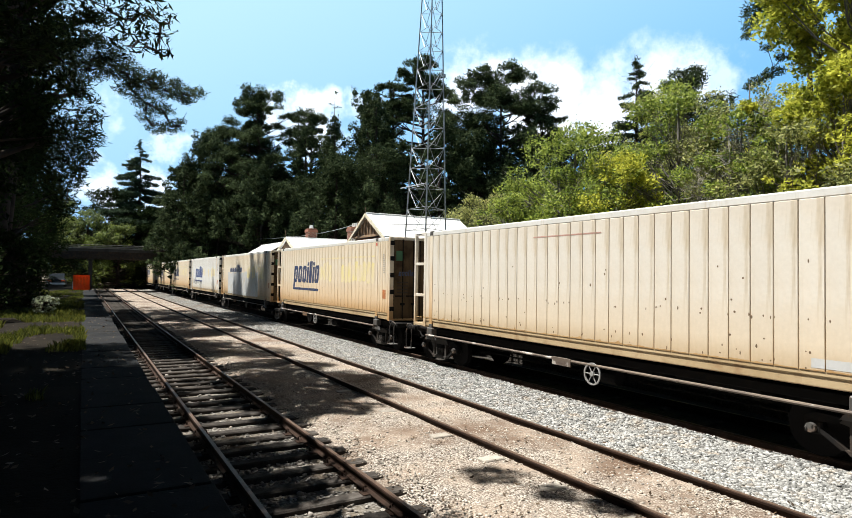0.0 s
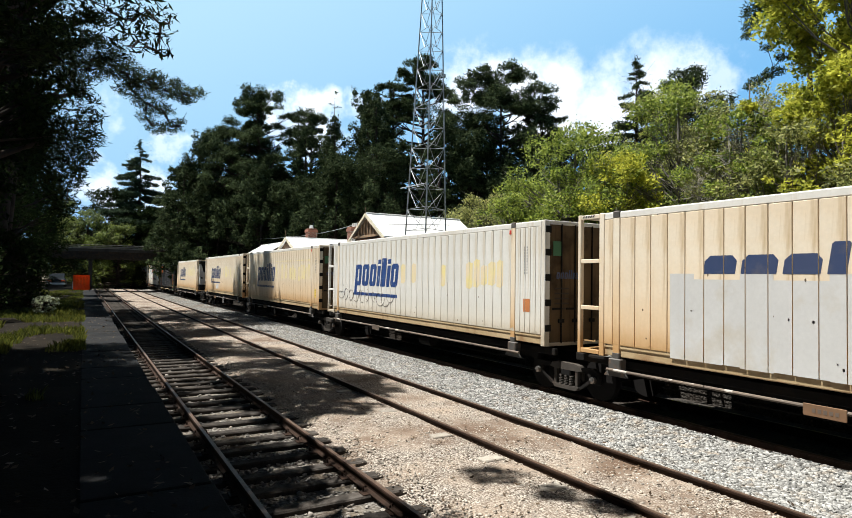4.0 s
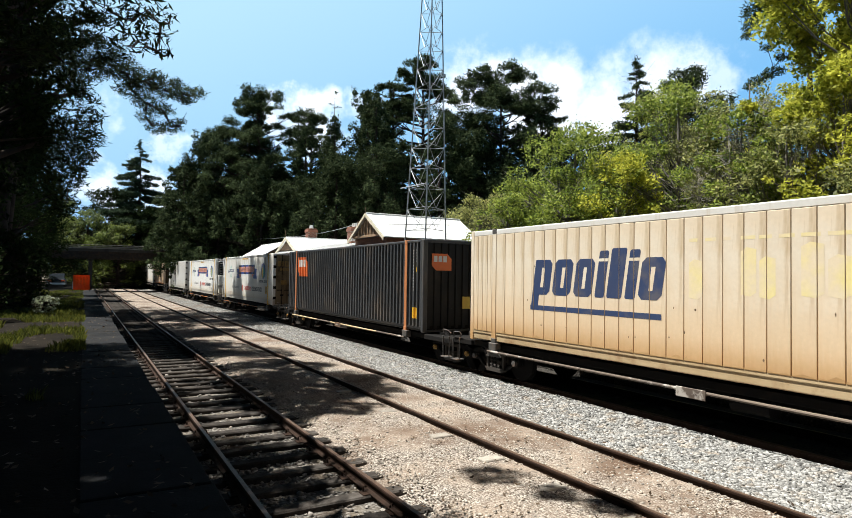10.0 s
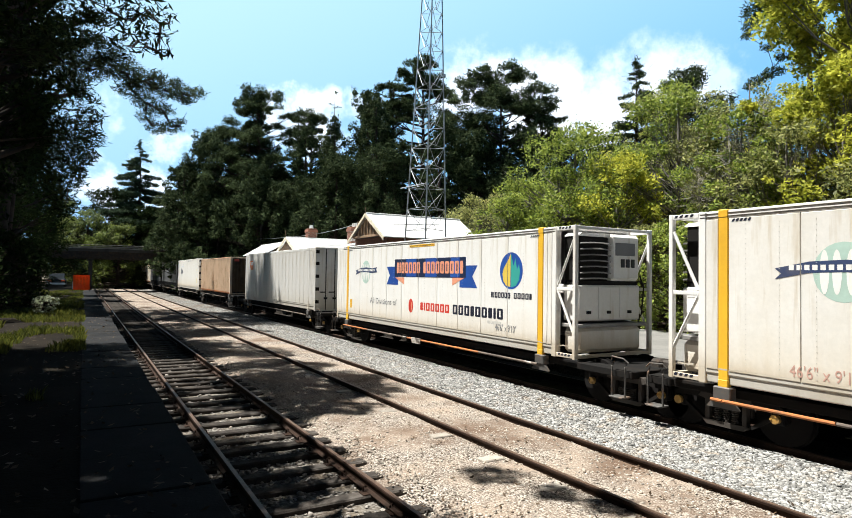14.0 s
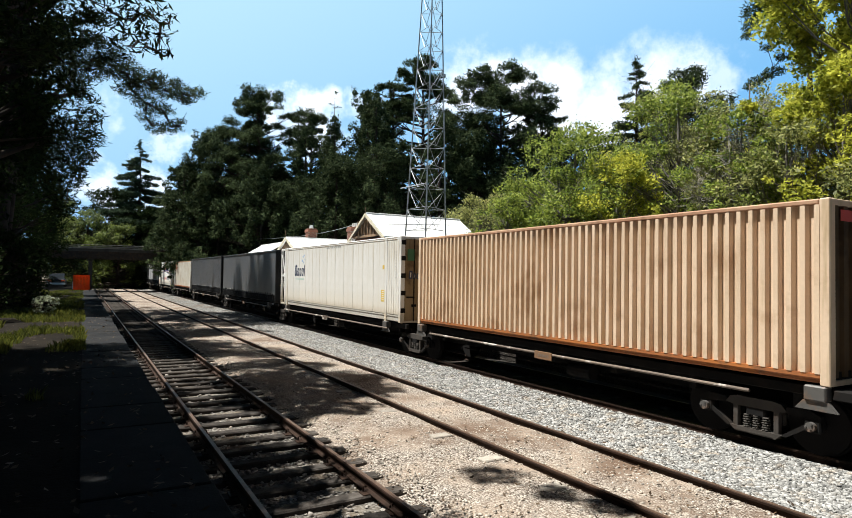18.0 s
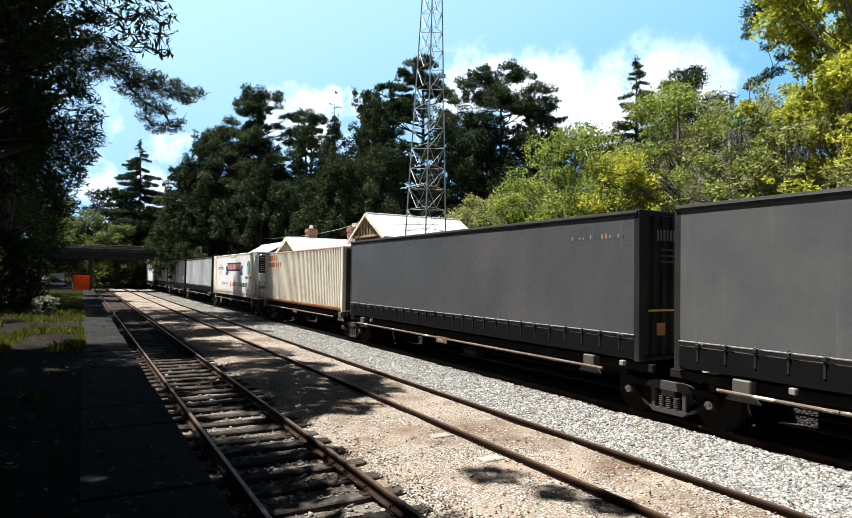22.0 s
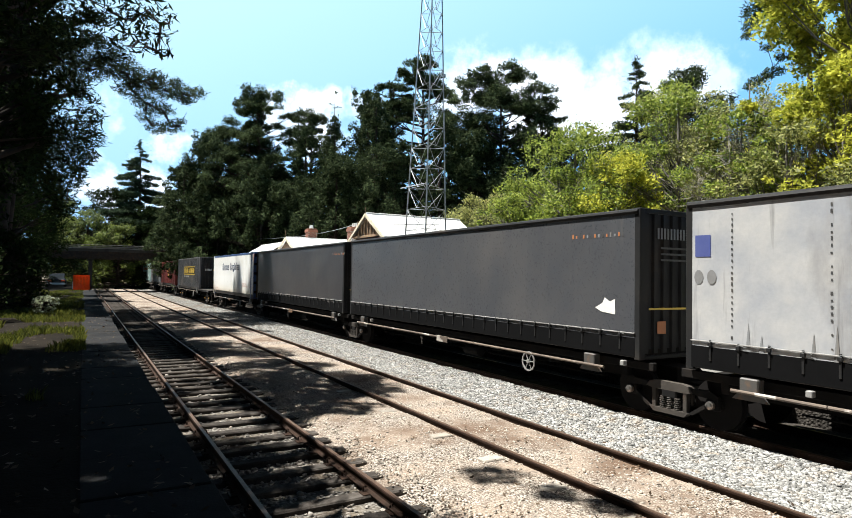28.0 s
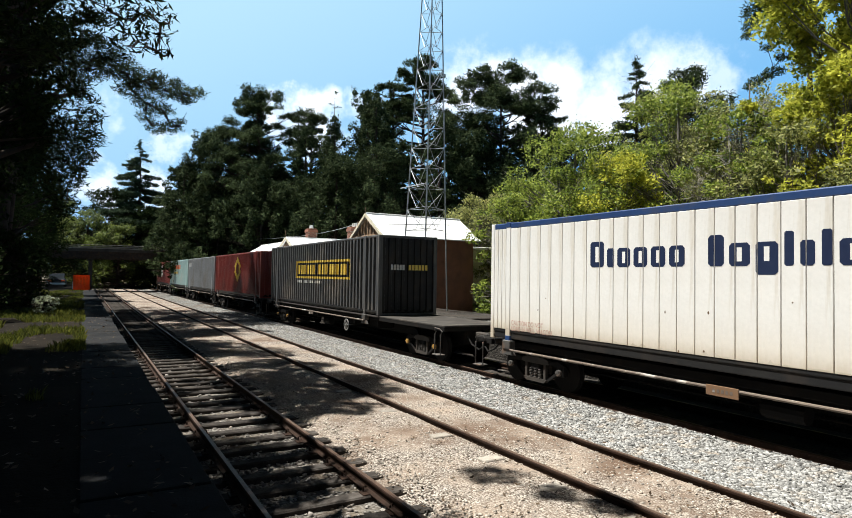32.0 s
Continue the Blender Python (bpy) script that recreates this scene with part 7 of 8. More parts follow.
def wagon(i, bed, L, near, far, label, wheel_at=None, plate=0.5, yellow=False, near_bogie=None, far_bogie=None, near_end=True, far_end=True, pipe="pipe_worn", flat=False, stand=None):
    """A low skeletal container wagon. Its base is under the container's near end, at the rail head; near and far are how much it reaches past the load."""
    w = thing("container_wagon", label, "wagon", "wagons of the train")
    deck = bed
    d = bed - 1.03
    a, b2 = -near, L + far
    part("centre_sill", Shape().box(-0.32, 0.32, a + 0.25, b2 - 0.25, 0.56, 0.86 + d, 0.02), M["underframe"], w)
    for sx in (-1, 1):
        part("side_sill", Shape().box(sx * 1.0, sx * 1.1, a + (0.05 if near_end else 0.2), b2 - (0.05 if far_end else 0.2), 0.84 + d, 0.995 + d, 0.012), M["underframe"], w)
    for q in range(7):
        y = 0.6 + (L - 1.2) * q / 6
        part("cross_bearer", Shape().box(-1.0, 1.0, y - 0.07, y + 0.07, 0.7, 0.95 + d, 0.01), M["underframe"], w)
    for y in (0.0 + (L - 12.19) / 2 + 0.1, L - (L - 12.19) / 2 - 0.1):
        for sx in (-1, 1):
            b = part("twistlock_bracket", Shape().box(sx * 1.1, sx * 1.29, y - 0.16, y + 0.16, 0.8 + d, deck - 0.004, 0.02), M["steel_grey"], w)
            part("brace_plate", Shape().extrude([(y - 0.3, 0.66 + d), (y + 0.3, 0.66 + d), (y + 0.18, 0.8 + d), (y - 0.18, 0.8 + d)], "x", sx * 1.2, sx * 1.26), M["steel_grey"], b)
    # the worn side pipe, in lengths
    y, k = (1.2 if near_end else 0.9), 0
    rng = random.Random(i)
    while y < L - 1.0:
        l = rng.uniform(1.6, 3.4)
        part("side_pipe", Shape().tube([(-1.29, y, 0.79 + d), (-1.29, min(y + l, L - 0.9), 0.79 + d)], 0.03, 8), M[pipe if k % 3 else "pipe_worn"], w)
        y += l + 0.015
        k += 1
    pb = part("data_plate", Shape().box(-1.325, -1.3, L * plate - 0.3, L * plate + 0.3, 0.66 + d, 0.84 + d, 0.006), M["rust_brown"] if i % 3 else M["pipe_worn"], w, "rust-stained plate on the side pipe")
    for q in range(5):
        part("plate_bar", Shape().box(-1.328, -1.3255, L * plate - 0.2 + q * 0.08, L * plate - 0.15 + q * 0.08, 0.72 + d, 0.78 + d), M["pipe_worn"], pb)
    part("brake_cylinder", Shape().tube([(-0.7, L * 0.42, 0.55), (-0.7, L * 0.42 + 0.7, 0.55)], 0.16, 12), M["underframe"], w)
    part("air_tank", Shape().tube([(0.65, L * 0.55, 0.55), (0.65, L * 0.55 + 1.1, 0.55)], 0.2, 12), M["underframe"], w)
    part("brake_rod", Shape().tube([(-0.45, 1.6, 0.5), (-0.45, L - 1.6, 0.5)], 0.02, 6), M["underframe"], w)
    if wheel_at is not None:
        hand_wheel(w, wheel_at)
    if near_end:
        part("end_platform", Shape().box(-1.2, 1.2, a, min(a + max(0.5, near), 0.5), 0.84 + d, 0.99 + d, 0.015), M["underframe"], w)
        coupler(w, a, -1)
        step_frame(w, a + 0.45, -1)
    if far_end:
        part("end_platform", Shape().box(-1.2, 1.2, max(b2 - max(0.5, far), L - 0.5), b2, 0.84 + d, 0.99 + d, 0.015), M["underframe"], w)
        coupler(w, b2, 1)
        step_frame(w, b2 - 0.45, 1)
    if flat:
        part("deck", Shape().box(-1.2, 1.2, a, b2, 0.955 + d, 1.02 + d, 0.01), M["deck_boards"], w)
    if near_bogie is not None:
        bogie(w, near_bogie, yellow)
    if far_bogie is not None:
        bogie(w, far_bogie, yellow)
    if stand is not None:
        brake_stand(w, stand)
    return w


# ---- the train, from its head to its tail ----
# far end of each load along the track at the start, and its length
FAR_END = [17.36, 33.35, 48.83, 64.31, 79.66, 95.11, 113.33, 130.43, 147.68, 164.42, 181.13, 198.39, 213.92, 229.60, 245.02, 258.22, 274.40, 289.73, 305.38, 320.28, 334.77, 356.28, 373.01, 387.60, 402.40, 417.00]
LOAD = [14.17, 14.17, 14.17, 14.40, 14.17, 14.40, 14.17, 14.40, 14.17, 14.30, 13.90, 12.40, 14.30, 14.63, 14.63, 12.35, 14.30, 14.40, 14.63, 14.18, 13.46, 14.50, 14.30, 14.0, 14.2, 14.1]
# height of each wagon's bearing surface
BED = [1.08, 1.07, 1.06, 1.06, 1.06, 1.05, 0.95, 0.87, 0.88, 0.87, 0.98, 1.14, 1.06, 1.05, 1.06, 1.13, 1.08, 1.09, 1.09, 1.08, 1.08, 1.2, 1.2, 1.2, 1.2, 1.2]
MOVING = []


def place(i, load, w):
    y = FAR_END[i] - LOAD[i]
    for ob, z in ((load, BED[i]), (w, TOP_3)):
        ob.location = (TRACK_3, y, z)
        MOVING.append((ob, y, z))


def graffiti(c, rng):
    """A thin looping sprayed scrawl low on the side, and a sooty smear."""
    u = 1.45
    while u < 6.4:
        n, a, b2 = 22, rng.uniform(0.14, 0.3), rng.uniform(0.14, 0.26)
        turn = rng.uniform(0.7, 1.25) * 2 * math.pi
        z = 0.78 + rng.uniform(-.05, .06) + c["drop"]
        start = rng.uniform(0, 6.28)
        pts = [(SIDE - 0.0035, c["far"] - u - a * math.cos(start + turn * k / n) - 0.3 * k / n, z - c["drop"] + b2 * math.sin(start + turn * k / n)) for k in range(n + 1)]
        part("scrawl", Shape().tube(pts, 0.007, 4), M["scrawl"], c, "thin dark sprayed loops")
        u += rng.uniform(0.35, 0.6)


def cream_side(c, i, rng, word=True, yellow=True, patch=None):
    skin = "cream_white" if i == 3 else "cream"
    if word:
        wordmark(c, 3.0 if i != 6 else 2.67, 1.42, 1.03, "royal_faded" if i == 3 else "logo_blue", cut=patch and 1.93, ground=skin)
    if patch:
        # rolled on by hand: the upper edge steps from panel to panel
        a, end, z0, z1 = patch
        while a < end:
            w = rng.uniform(0.3, 0.6)
            mark(c, "paint_patch", rect(a, min(a + w, end), z0 + rng.uniform(0, 0.03), z1 + rng.choice((-0.1, -0.03, 0.0, 0.04))), "patch_grey", 1, label="pale grey painted-over patch")
            a += w
    if yellow:
        # ghost of an old yellow word, one faded block to a panel
        a = 7.0 if not patch else 8.3
        while a < 12.6:
            w = rng.uniform(0.26, 0.36)
            z0, z1 = rng.uniform(1.5, 1.62), rng.uniform(2.1, 2.38)
            if rng.random() < (0.85 if i in (1, 4, 6) else 0.5):
                mark(c, "faded_patch", [(a, z0), (a + w * 0.6, z0 - 0.03), (a + w, z0 + 0.04), (a + w, z1), (a + w * 0.4, z1 + 0.04), (a, z1 - 0.03)], "pale_yellow", 2 if patch else 1)
            if i in (1, 4, 6):
                mark(c, "faded_patch", rect(a, a + w * rng.uniform(0.5, 1.05), 2.5, 2.56), "pale_yellow", 1)
            a += w + 0.05
    if i == 3:
        graffiti(c, rng)
    if i == 5:
        mark(c, "repair_patch", [(5.0, 0.62), (6.1, 0.6), (6.12, 0.98), (5.6, 0.96), (5.0, 0.9)], "patch_grey", 1)
    dents(c, rng, 22, c["far"])
    mark(c, "lock_tag", rect(13.03, 13.12, 2.72 + c["drop"], 2.82 + c["drop"]), "red", 6)
    back = 0.95 if i == 6 else 0.0
    for u in (13.62 - back, 13.72 - back):
        small_bars(c, u, 1.9, 2.6, "text_grey", 0.03, 10)
    if i in (1, 2, 3):
        mark(c, "label_plate", rect(13.6, 13.86, 0.98, 1.3), "orange_dull", 2)
    else:
        mark(c, "label_plate", rect(13.55 - back, 13.8 - back, 0.75, 1.15), "gold", 2)
        for k in range(4):
            mark(c, "plate_bar", rect(13.6 - back, 13.75 - back, 0.83 + k * 0.085, 0.845 + k * 0.085), "joint", 3)


def cream_end(c):
    mark(c, "end_plate", rect(-1.0, -0.75, 2.15, 2.5), "green", 1, "end")
    word_shape(c, "xxxllrx", -0.9, -0.2, 1.6, 1.82, "logo_blue", "cream_dirty", 1, 0.12, name="end_letter", face="end")
    for k in range(5):
        mark(c, "serial_bar", rect(0.55, 0.95, 2.35 - k * 0.12, 2.4 - k * 0.12), "joint", 1, "end")
        mark(c, "serial_bar", rect(-0.95, -0.5, 1.35 - k * 0.12, 1.39 - k * 0.12), "joint", 1, "end")


def orange_block(c, u, z, w, h, face="side"):
    """A solid orange trade mark: a block with cut corners and pale bars."""
    k = 0.22 * w
    mark(c, "trade_mark", [(u, z + k), (u + k, z), (u + w, z), (u + w, z + h - k), (u + w - k, z + h), (u, z + h)], "orange", 2, face)
    for q in range(3):
        mark(c, "trade_mark_bar", rect(u + w * (0.1 + 0.24 * q), u + w * (0.28 + 0.24 * q), z + h * 0.5, z + h * 0.86), "white", 3, face)


def build_train():
    BOGIE.update(make_bogie_meshes())
    rng = random.Random(17)
    cream_label = "cream refrigerated container with %s"
    # loads 0 to 6: cream refrigerated containers
    for i in range(7):
        L = LOAD[i]
        skin = ("cream_grey", "cream", "cream", "cream_white", "cream", "cream", "cream")[i]
        words = ("dented plain sides", "a dark slanted wordmark", "a painted-over grey patch", "a bright blue wordmark and a sprayed scrawl", "a dark slanted wordmark", "a dark slanted wordmark",
                 "a cooling unit in its open end")[i]
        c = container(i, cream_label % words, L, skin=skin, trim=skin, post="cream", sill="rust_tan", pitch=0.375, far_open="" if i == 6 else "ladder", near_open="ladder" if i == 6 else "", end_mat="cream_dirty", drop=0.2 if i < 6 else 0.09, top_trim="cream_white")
        grime(c, rng, "cream_grime" if i != 3 else "white_grime")
        if i:
            cream_side(c, i, rng, patch={2: (2.4, 11.2, 0.36, 1.93)}.get(i))
        else:
            dents(c, rng, 95, L)
            mark(c, "repair_patch", rect(12.4, 13.0, 0.52, 0.66), "patch_grey", 2)
            mark(c, "notice", rect(6.0, 8.2, 2.76, 2.79), "faint_red", 2)
        if i < 6:
            cream_end(c)
            bars(c, 0.14, 0.5, 2.93 + c["drop"], 2.975 + c["drop"], 5, "ink", 3, 0.45, 0.03, name="hazard_stripe")
        if i == 0:
            w = wagon(i, BED[i], L, 0.4, 0.55, "black container wagon with a worn side pipe and handbrake wheel", 6.15, near_bogie=1.0, far_bogie=L - 1.2, near_end=False)
        elif i < 6:
            w = wagon(i, BED[i], L, 0.55 if i == 1 else 0.4, 1.0 if i == 5 else 0.4, "black articulated container wagon with a worn side pipe", {1: 7.6, 5: 6.05}.get(i), near_end=i == 1, far_end=i == 5,
                      near_bogie=1.2 if i == 1 else -0.42, far_bogie=L - 0.9 if i == 5 else None, plate=0.64)
        else:
            w = wagon(i, BED[i], L, 2.7, 0.95, "black container wagon with brown side pipe and handbrake stand", None, near_bogie=-1.45, far_bogie=L - 0.8, yellow=False, stand=-2.3)
        place(i, c, w)
    # 7: slate corrugated container
    L = LOAD[7]
    c = container(7, "dark slate corrugated container with orange posts and trade mark", L, skin="slate", trim="slate", sill="black_paint", post="orange_dull", style="corrugated", pitch=0.257, end="ribbed", end_mat="black_paint")
    orange_block(c, 1.42, 1.72, 1.56, 0.95)
    orange_block(c, -0.95, 2.0, 0.75, 0.55, "end")
    mark(c, "label_plate", rect(13.66, 13.98, 0.42, 0.78), "yellow", 2)
    mark(c, "label_plate", rect(13.86, 13.96, 1.95, 2.12), "yellow", 2)
    mark(c, "label_plate", rect(0.25, 0.55, 0.75, 1.15), "gold", 2, "end")
    small_bars(c, 13.7, 1.3, 2.7, "patch_grey", 0.04, 14)
    small_bars(c, 13.9, 2.25, 2.7, "patch_grey", 0.04, 5)
    place(7, c, wagon(7, BED[7], L, 1.75, 0.75, "black container wagon with tan side pipe", None, pipe="rust_tan", near_bogie=-1.3, far_bogie=L - 0.9, yellow=True))
    # 8, 9, 16: white fruit-haulage containers
    for i in (8, 9, 16):
        L = LOAD[i]
        c = container(i, "white refrigerated container with blue ribbon banner and yellow posts", L, skin="white" if i != 8 else "off_white", trim="white", sill="pale_grey", post="yellow", pitch=1.14, joint="pale_grey",
                      far_open="brace" if i == 8 else "", near_open="" if i == 8 else "brace", end_mat="end_stained")
        livery_fruit(c, L)
        grime(c, rng, "white_grime")
        if i == 8:
            caution_plate(c, 12.55, 0.62)
            lettering(c, "46'6\" x 9'10\"", 2.2, 0.34, 0.26, "faint_red", squeeze=0.8)
            word_shape(c, "TICCCCC", -1.0, 0.95, 2.25, 2.55, "gold_worn", "end_stained", 1, face="end")
            word_shape(c, "TCCCCCCCT", -0.85, 0.85, 2.0, 2.16, "gold_worn", "end_stained", 1, face="end")
            mark(c, "label_plate", rect(-0.8, -0.45, 1.2, 1.45), "gold_worn", 1, "end")
        else:
            lettering(c, "46'6\" x 9'10\"", 11.35, 0.42, 0.24, "text_grey", squeeze=0.72)
            mark(c, "label_plate", rect(1.45, 1.65, 0.5, 0.85), "yellow", 2)
        for zz in (2.93, 0.06):
            bars(c, L - 0.55, L - 0.12, zz, zz + 0.05, 4, "ink", 3, 0.45, 0.03, name="hazard_stripe") if i != 8 else bars(c, 0.12, 0.55, zz, zz + 0.05, 4, "ink", 3, 0.45, 0.03, name="hazard_stripe")
        if i == 16:
            w = wagon(i, BED[i], L, 0.75, 0.4, "black articulated container wagon with handbrake wheel", 10.7, near_bogie=1.05, far_end=False)
        else:
            w = wagon(i, BED[i], L, 1.55, 0.55, "black container wagon with tan side pipe", None, near_bogie=-1.2, far_bogie=L - 0.95, yellow=True, pipe="rust_orange")
        place(i, c, w)
    # 10: pale grey insulated container
    L = LOAD[10]
    c = container(10, "pale grey insulated container with a square orange trade mark", L, skin="pale_grey", trim="pale_grey", sill="pale_grey", post="pale_grey", pitch=0.62, drop=0.12)
    orange_block(c, 1.26, 2.08, 0.84, 0.58)
    place(10, c, wagon(10, BED[10], L, 0.95, 2.3, "black container wagon with end deck and handbrake stand", None, near_bogie=0.3, far_bogie=L + 1.0, yellow=True, stand=L + 0.9, plate=0.87))
    # 11, 15: forty-foot corrugated
    for i in (11, 15):
        L = LOAD[i]
        c = container(i, ("tan corrugated container with rusty bottom rail and faded lettering", "pale tan corrugated container with an orange rusty sill")[i == 15], L, H=2.78, skin="tan" if i == 11 else "tan_pale",
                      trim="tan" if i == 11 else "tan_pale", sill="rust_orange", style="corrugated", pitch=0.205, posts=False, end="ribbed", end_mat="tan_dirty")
        mm = "orange_dull" if i == 15 else "tan"
        bars(c, 0.75, 2.6, 2.3, 2.62, 5, mm, 2, 0.25)
        bars(c, 0.75, 3.4, 1.95, 2.22, 7, mm, 2, 0.25)
        if i == 11:
            mark(c, "trade_mark", rect(-0.95, -0.6, 2.45, 2.62), "red", 1, "end")
        if i == 11:
            w = wagon(i, BED[i], L, 1.3, 0.4, "black articulated container wagon with end steps", None, near_bogie=1.3, far_end=False)
        else:
            w = wagon(i, BED[i], L, 0.4, 0.6, "black articulated container wagon with end steps", None, near_bogie=-0.45, far_bogie=L - 0.9, near_end=False)
        place(i, c, w)
    # 12: white insulated container
    L = LOAD[12]
    c = container(12, "white insulated container with a small blue wordmark and braced frame", L, skin="off_white", trim="white", sill="pale_grey", post="off_white", pitch=1.0, joint="stained_joint", far_open="brace", drop=0.2, end_mat="end_stained")
    grime(c, rng, "white_grime")
    word_shape(c, "Cxxxl", 2.45, 4.0, 1.74, 2.3, "navy", "off_white", 2, 0.12)
    bars(c, 2.6, 4.0, 1.55, 1.63, 8, "globe_green", 2, 0.3)
    for u, z, r in ((3.62, 2.5, 0.07), (3.86, 2.42, 0.06), (3.74, 2.7, 0.06), (4.02, 2.58, 0.05), (3.9, 2.76, 0.05)):
        mark(c, "star_dot", oval(u, z, r, r, 10), "sky_blue", 2)
    lettering(c, "DO NOT STACK 20' CONTAINERS", 7.05, 2.98, 0.11, "text_grey", squeeze=1.0, layer=3)
    for z in (2.885, 2.95):
        part("gutter", Shape().box(SIDE - 0.003, SIDE + 0.02, 0.3, L - 0.66, z, z + 0.014), M["stained_joint"], c)
    mark(c, "label_plate", rect(12.75, 13.05, 0.88, 1.3), "gold", 2)
    for k in range(5):
        mark(c, "plate_bar", rect(12.8, 13.0, 0.93 + k * 0.075, 0.96 + k * 0.075), "off_white", 3)
    mark(c, "label_plate", rect(12.85, 13.0, 2.05, 2.2), "gold", 2)
    small_bars(c, 13.9, 1.7, 2.7, "text_grey", 0.03, 10)
    mark(c, "end_plate", rect(-1.0, -0.72, 2.15, 2.55), "green", 1, "end")
    word_shape(c, "Cxxxl", -0.95, -0.3, 1.52, 1.8, "navy", "off_white", 1, 0.1, face="end")
    place(12, c, wagon(12, BED[12], L, 0.4, 0.4, "black articulated container wagon with a worn side pipe", None, near_bogie=-0.55, near_end=False, far_end=False))
    # curtain-sided loads
    for i in (13, 14, 17, 18, 19):
        L = LOAD[i]
        pale = i == 17
        c = container(i, "pale grey patched curtain-sided container with black straps" if pale else "dark grey curtain-sided container with black straps and rails", L, H=3.0, skin="curtain_pale" if pale else "curtain_dark" if i == 19 else "curtain_mid" if i == 13 else "curtain",
                      trim="black_paint", sill="black_paint", post="black_paint", style="curtain", posts=False, end="ribbed", end_mat="black_paint", drop=0.22)
        for k in range(14):
            h = rng.uniform(0.05, 0.1)
            mark(c, "faded_letter", rect(12.75 + k * 0.11, 12.79 + k * 0.11, 2.68, 2.68 + h), rng.choice(("orange_dull", "mid_grey", "charcoal")) if not pale else "mid_grey", 2)
        bars(c, -0.75, 0.6, 2.4, 2.62, 14, "mid_grey", 2, 0.45, face="end")
        for k in range(3):
            mark(c, "serial_bar", rect(-0.65, 0.5, 2.2 - k * 0.12, 2.24 - k * 0.12), "charcoal", 2, "end")
        mark(c, "stripe", rect(-1.0, 1.0, 0.98, 1.02), "gold", 2, "end")
        mark(c, "label_plate", rect(-0.75, -0.5, 0.5, 0.75), "orange_dull", 2, "end")
        if i == 18:
            mark(c, "torn_patch", [(13.45, 1.2), (13.62, 1.12), (14.0, 1.08), (14.0, 1.4), (13.86, 1.34), (13.72, 1.42), (13.65, 1.3)], "white", 3)
        if pale:
            mark(c, "blue_patch", rect(0.2, 0.5, 2.22, 2.6), "faded_blue", 3)
            for u in (0.27, 0.52):
                mark(c, "smudge", oval(u, 1.86, 0.09, 0.13, 10), "mid_grey", 3)
            # dashed dark lines down the pale curtain
            for k in range(9):
                s = Shape()
                yy = L - 0.9 - k * 1.55
                for q in range(22):
                    if rng.random() < 0.8:
                        s.box(SIDE - 0.0042, SIDE - 0.0035, yy - 0.012, yy + 0.012 + rng.uniform(0, 0.01), 0.6 + q * 0.1, 0.6 + q * 0.1 + rng.uniform(0.02, 0.06))
                part("rub_mark", s, M["charcoal"], c)
            for k in range(16):
                u = rng.uniform(0.4, 14)
                mark(c, "grime_streak", [(u, 0.62), (u + 0.09, 0.62), (u + 0.05, rng.uniform(0.9, 1.4))], "mid_grey", 2.5)
        if i == 19:
            for u in (12.4, 13.1):
                mark(c, "stain_patch", oval(u, 0.72, 0.18, 0.12, 10), "charcoal", 3)
        w = wagon(i, BED[i], L, 0.4, 0.4, "black articulated container wagon under a curtain-sided load", {18: 3.3}.get(i), near_bogie=-0.45, near_end=False, far_end=False)
        for y in (0.35, L - 2.2):
            part("lock_tag", Shape().box(-1.31, -1.21, y, y + 0.1, 0.95, 1.05, 0.01), M["steel_pale"], w)
        place(i, c, w)
    # 20: white panelled container with navy frame
    L = LOAD[20]
    c = container(20, "white panelled container with navy frame and dark wordmark", L, skin="white", trim="frame_blue", sill="black_paint", post="frame_blue", pitch=0.38, joint="joint", drop=0.22, end_mat="tan_dirty", far_trim="white")
    word_shape(c, "Crxxxx", 3.62, 5.95, 2.06, 2.6, "navy", "white")
    word_shape(c, "Txglrlxx", 6.42, 9.35, 2.06, 2.6, "navy", "white")
    lettering(c, "CAUTION DO NOT\nLOAD IN WELL WAGON", 10.3, 1.06, 0.17, "faint_red", squeeze=0.8)
    lettering(c, "CAUTION DO NOT\nLOAD IN WELL WAGON", 0.9, 0.62, 0.17, "faint_red", squeeze=0.8)
    lettering(c, "46'6\" 14.2", 12.42, 0.84, 0.2, "faint_red", squeeze=0.75)
    small_bars(c, 13.0, 2.1, 2.8, "text_grey", 0.04, 9)
    mark(c, "orange_strip", rect(L - 0.12, L - 0.03, 2.6, 3.16), "orange", 3)
    dents(c, rng, 12, L)
    grime(c, rng, "white_grime")
    place(20, c, wagon(20, BED[20], L, 0.4, 0.75, "black articulated container wagon with handbrake wheel", 3.4, near_bogie=-0.42, far_bogie=L - 1.5, near_end=False))
    # 21 to 25: corrugated containers on flat wagons
    L = LOAD[21]
    c = container(21, "charcoal corrugated container with a yellow and black sign board", L, skin="charcoal", trim="charcoal", sill="black_paint", post="charcoal", style="corrugated", pitch=0.33, end="ribbed", end_mat="black_paint", drop=0.3)
    mark(c, "sign", rect(4.6, 11.75, 1.6, 2.45), "gold", 1)
    mark(c, "sign_field", rect(4.7, 11.65, 1.7, 2.35), "black_paint", 2)
    bars(c, 4.95, 7.6, 1.8, 2.25, 6, "gold", 3, 0.25)
    bars(c, 7.9, 11.5, 1.8, 2.25, 8, "gold", 3, 0.25)
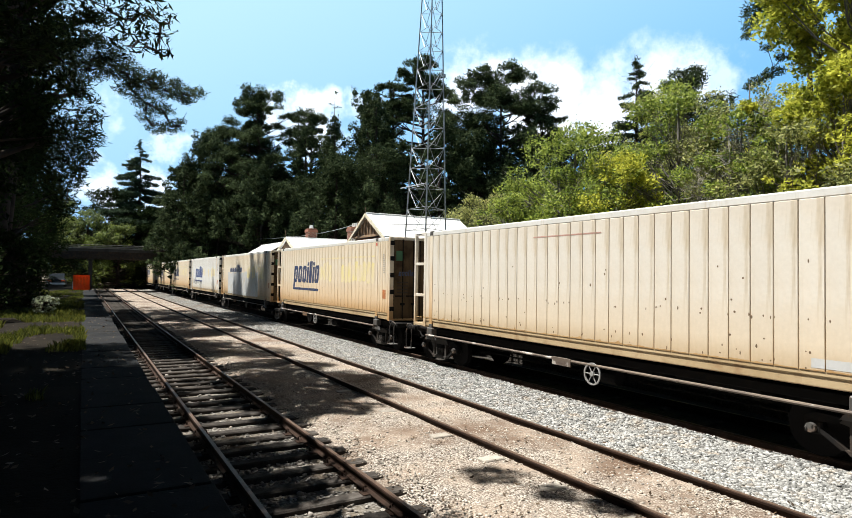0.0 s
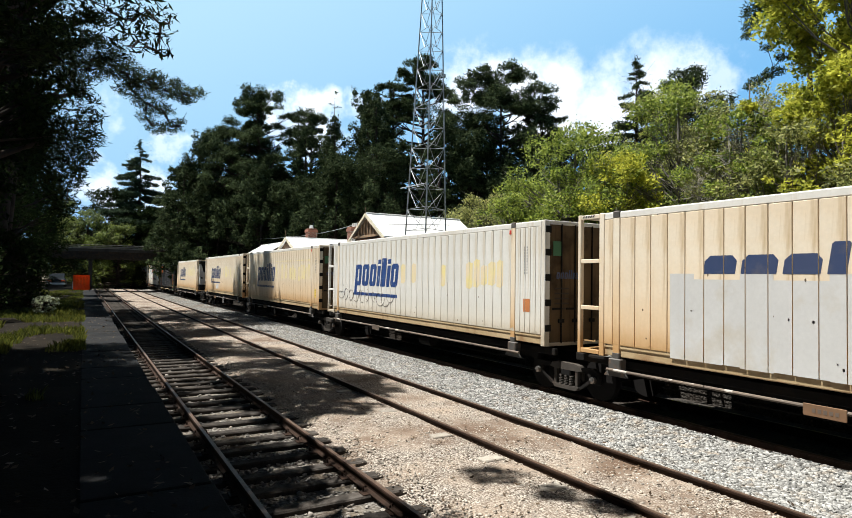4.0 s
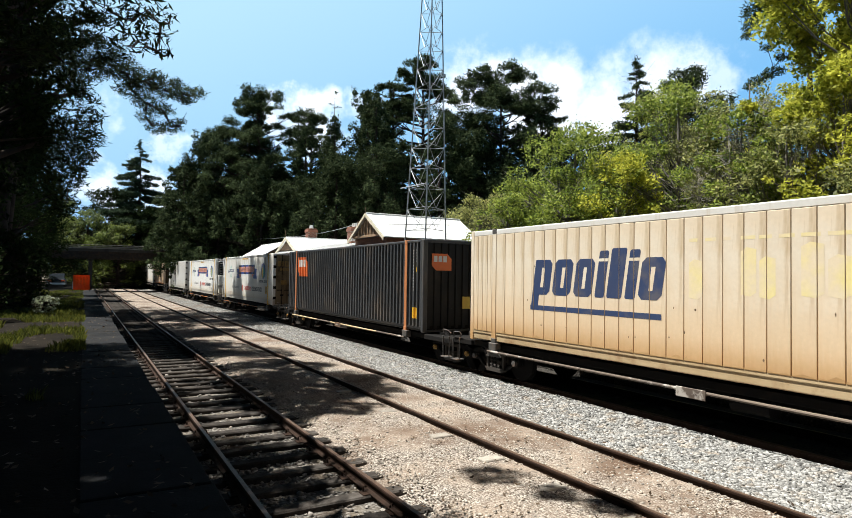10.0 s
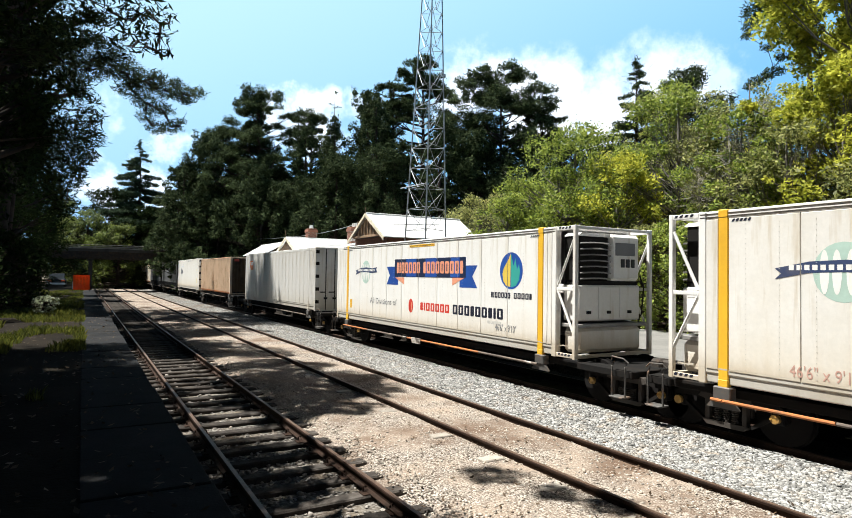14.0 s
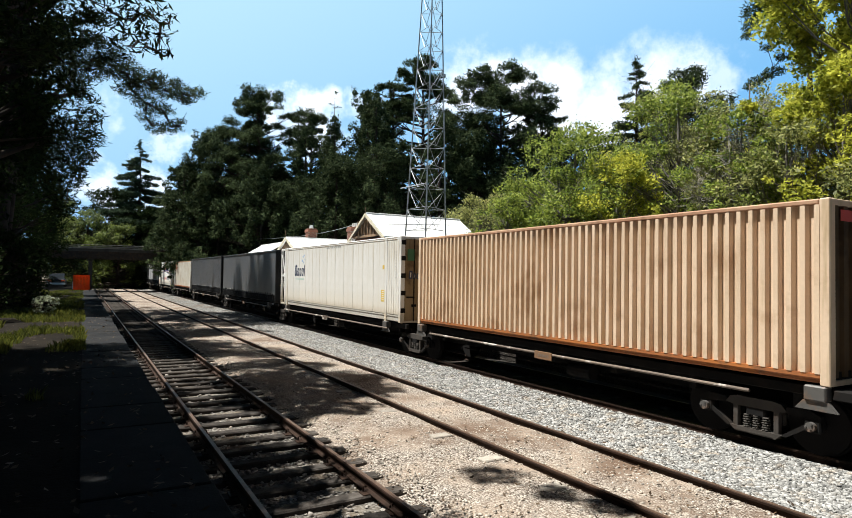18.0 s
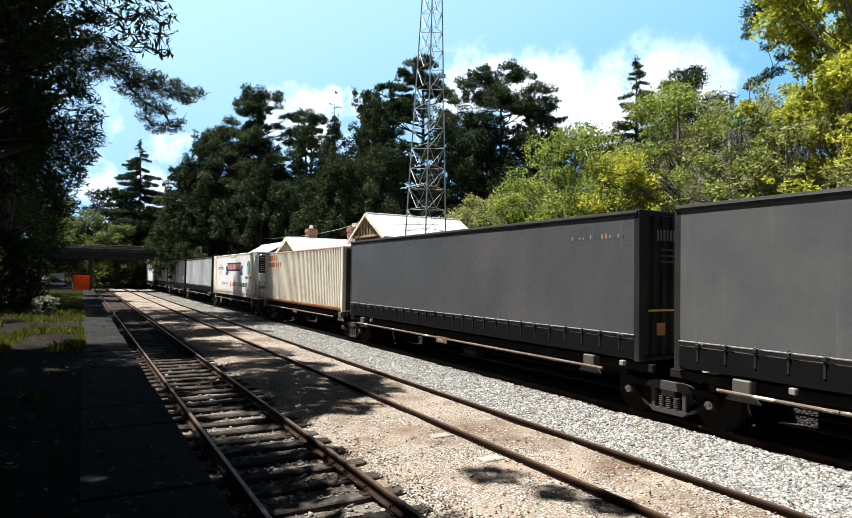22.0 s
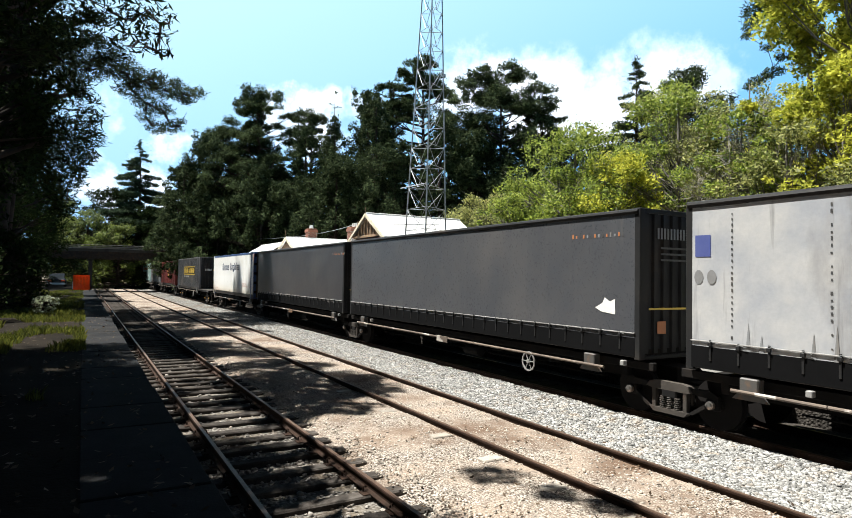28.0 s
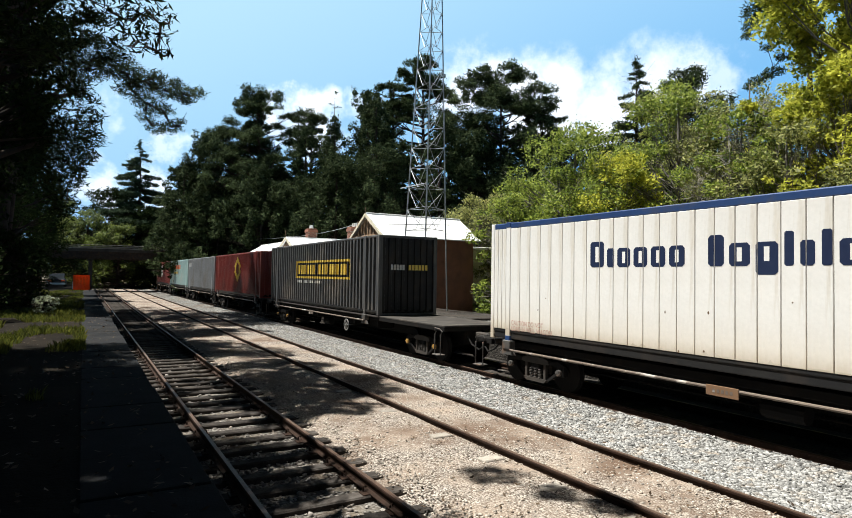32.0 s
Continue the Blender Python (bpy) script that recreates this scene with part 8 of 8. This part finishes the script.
    bars(c, 4.7, 8.5, 1.38, 1.5, 16, "patch_grey", 1, 0.3)
    bars(c, -0.75, -0.15, 1.7, 1.9, 5, "patch_grey", 1, 0.25, face="end")
    bars(c, 0.0, 0.85, 1.7, 1.9, 6, "gold", 1, 0.25, face="end")
    place(21, c, wagon(21, BED[21], L, 4.6, 0.9, "black flat wagon with a bare grey deck end", 2.9, near_bogie=-2.8, far_bogie=L - 1.6, flat=True, yellow=True))
    for i, skin, label in ((22, "maroon", "maroon corrugated container with a yellow diamond emblem"), (23, "mid_grey", "mid grey corrugated container with a white panel"), (24, "teal_pale", "pale teal corrugated container with orange lettering"),
                           (25, "maroon", "maroon corrugated container with a white round emblem")):
        L = LOAD[i]
        c = container(i, label, L, H=2.9, skin=skin, trim=skin, sill="black_paint", post=skin, style="corrugated", pitch=0.29, end="ribbed")
        if i == 22:
            mark(c, "emblem", [(7.9, 0.9), (8.9, 1.6), (8.6, 1.8), (8.9, 2.0), (7.9, 2.65), (6.9, 2.0), (7.2, 1.8), (6.9, 1.6)], "gold", 1)
            mark(c, "emblem_field", oval(7.9, 1.8, 0.4, 0.45), "maroon", 2)
        elif i == 23:
            mark(c, "panel_mark", rect(0.5, 1.8, 2.1, 2.5), "patch_grey", 1)
        elif i == 24:
            bars(c, 2.2, 9.0, 1.9, 2.35, 9, "orange", 1, 0.2)
            bars(c, 2.2, 7.0, 1.35, 1.6, 9, "gold", 1, 0.3)
        else:
            mark(c, "emblem", oval(5.5, 1.7, 1.1, 0.8), "white", 1)
        place(i, c, wagon(i, BED[i], L, 0.5, 0.5, "black flat wagon under a corrugated container", None, near_bogie=1.5, far_bogie=L - 1.5, flat=True))


build_train()


# ---- how things move ----
def travel(t):
    """How far the train has rolled after t seconds."""
    return 9.59 * t + 0.042627 * t * t - 0.00088034 * t ** 3


def motions():
    times = [2.0 * k for k in range(17)]
    for ob, y, z in MOVING:
        walk(ob, [(t, pose(TRACK_3, y - travel(t), z)) for t in times])
    # wheels: one turning for all front axles and one for all rear axles
    for d in (-1, 1):
        same = [w for w, e in WHEELSETS if e == d]
        walk(same[0], [(k / 15, pose(0, d * BASE / 2, WHEEL_R, math.degrees(travel(k / 15) / WHEEL_R) % 360)) for k in range(481)])
        keys = same[0].animation_data
        for w in same[1:]:
            w.rotation_mode = "QUATERNION"
            w.animation_data_create().action = keys.action
            w.animation_data.action_slot = keys.action_slot


motions()
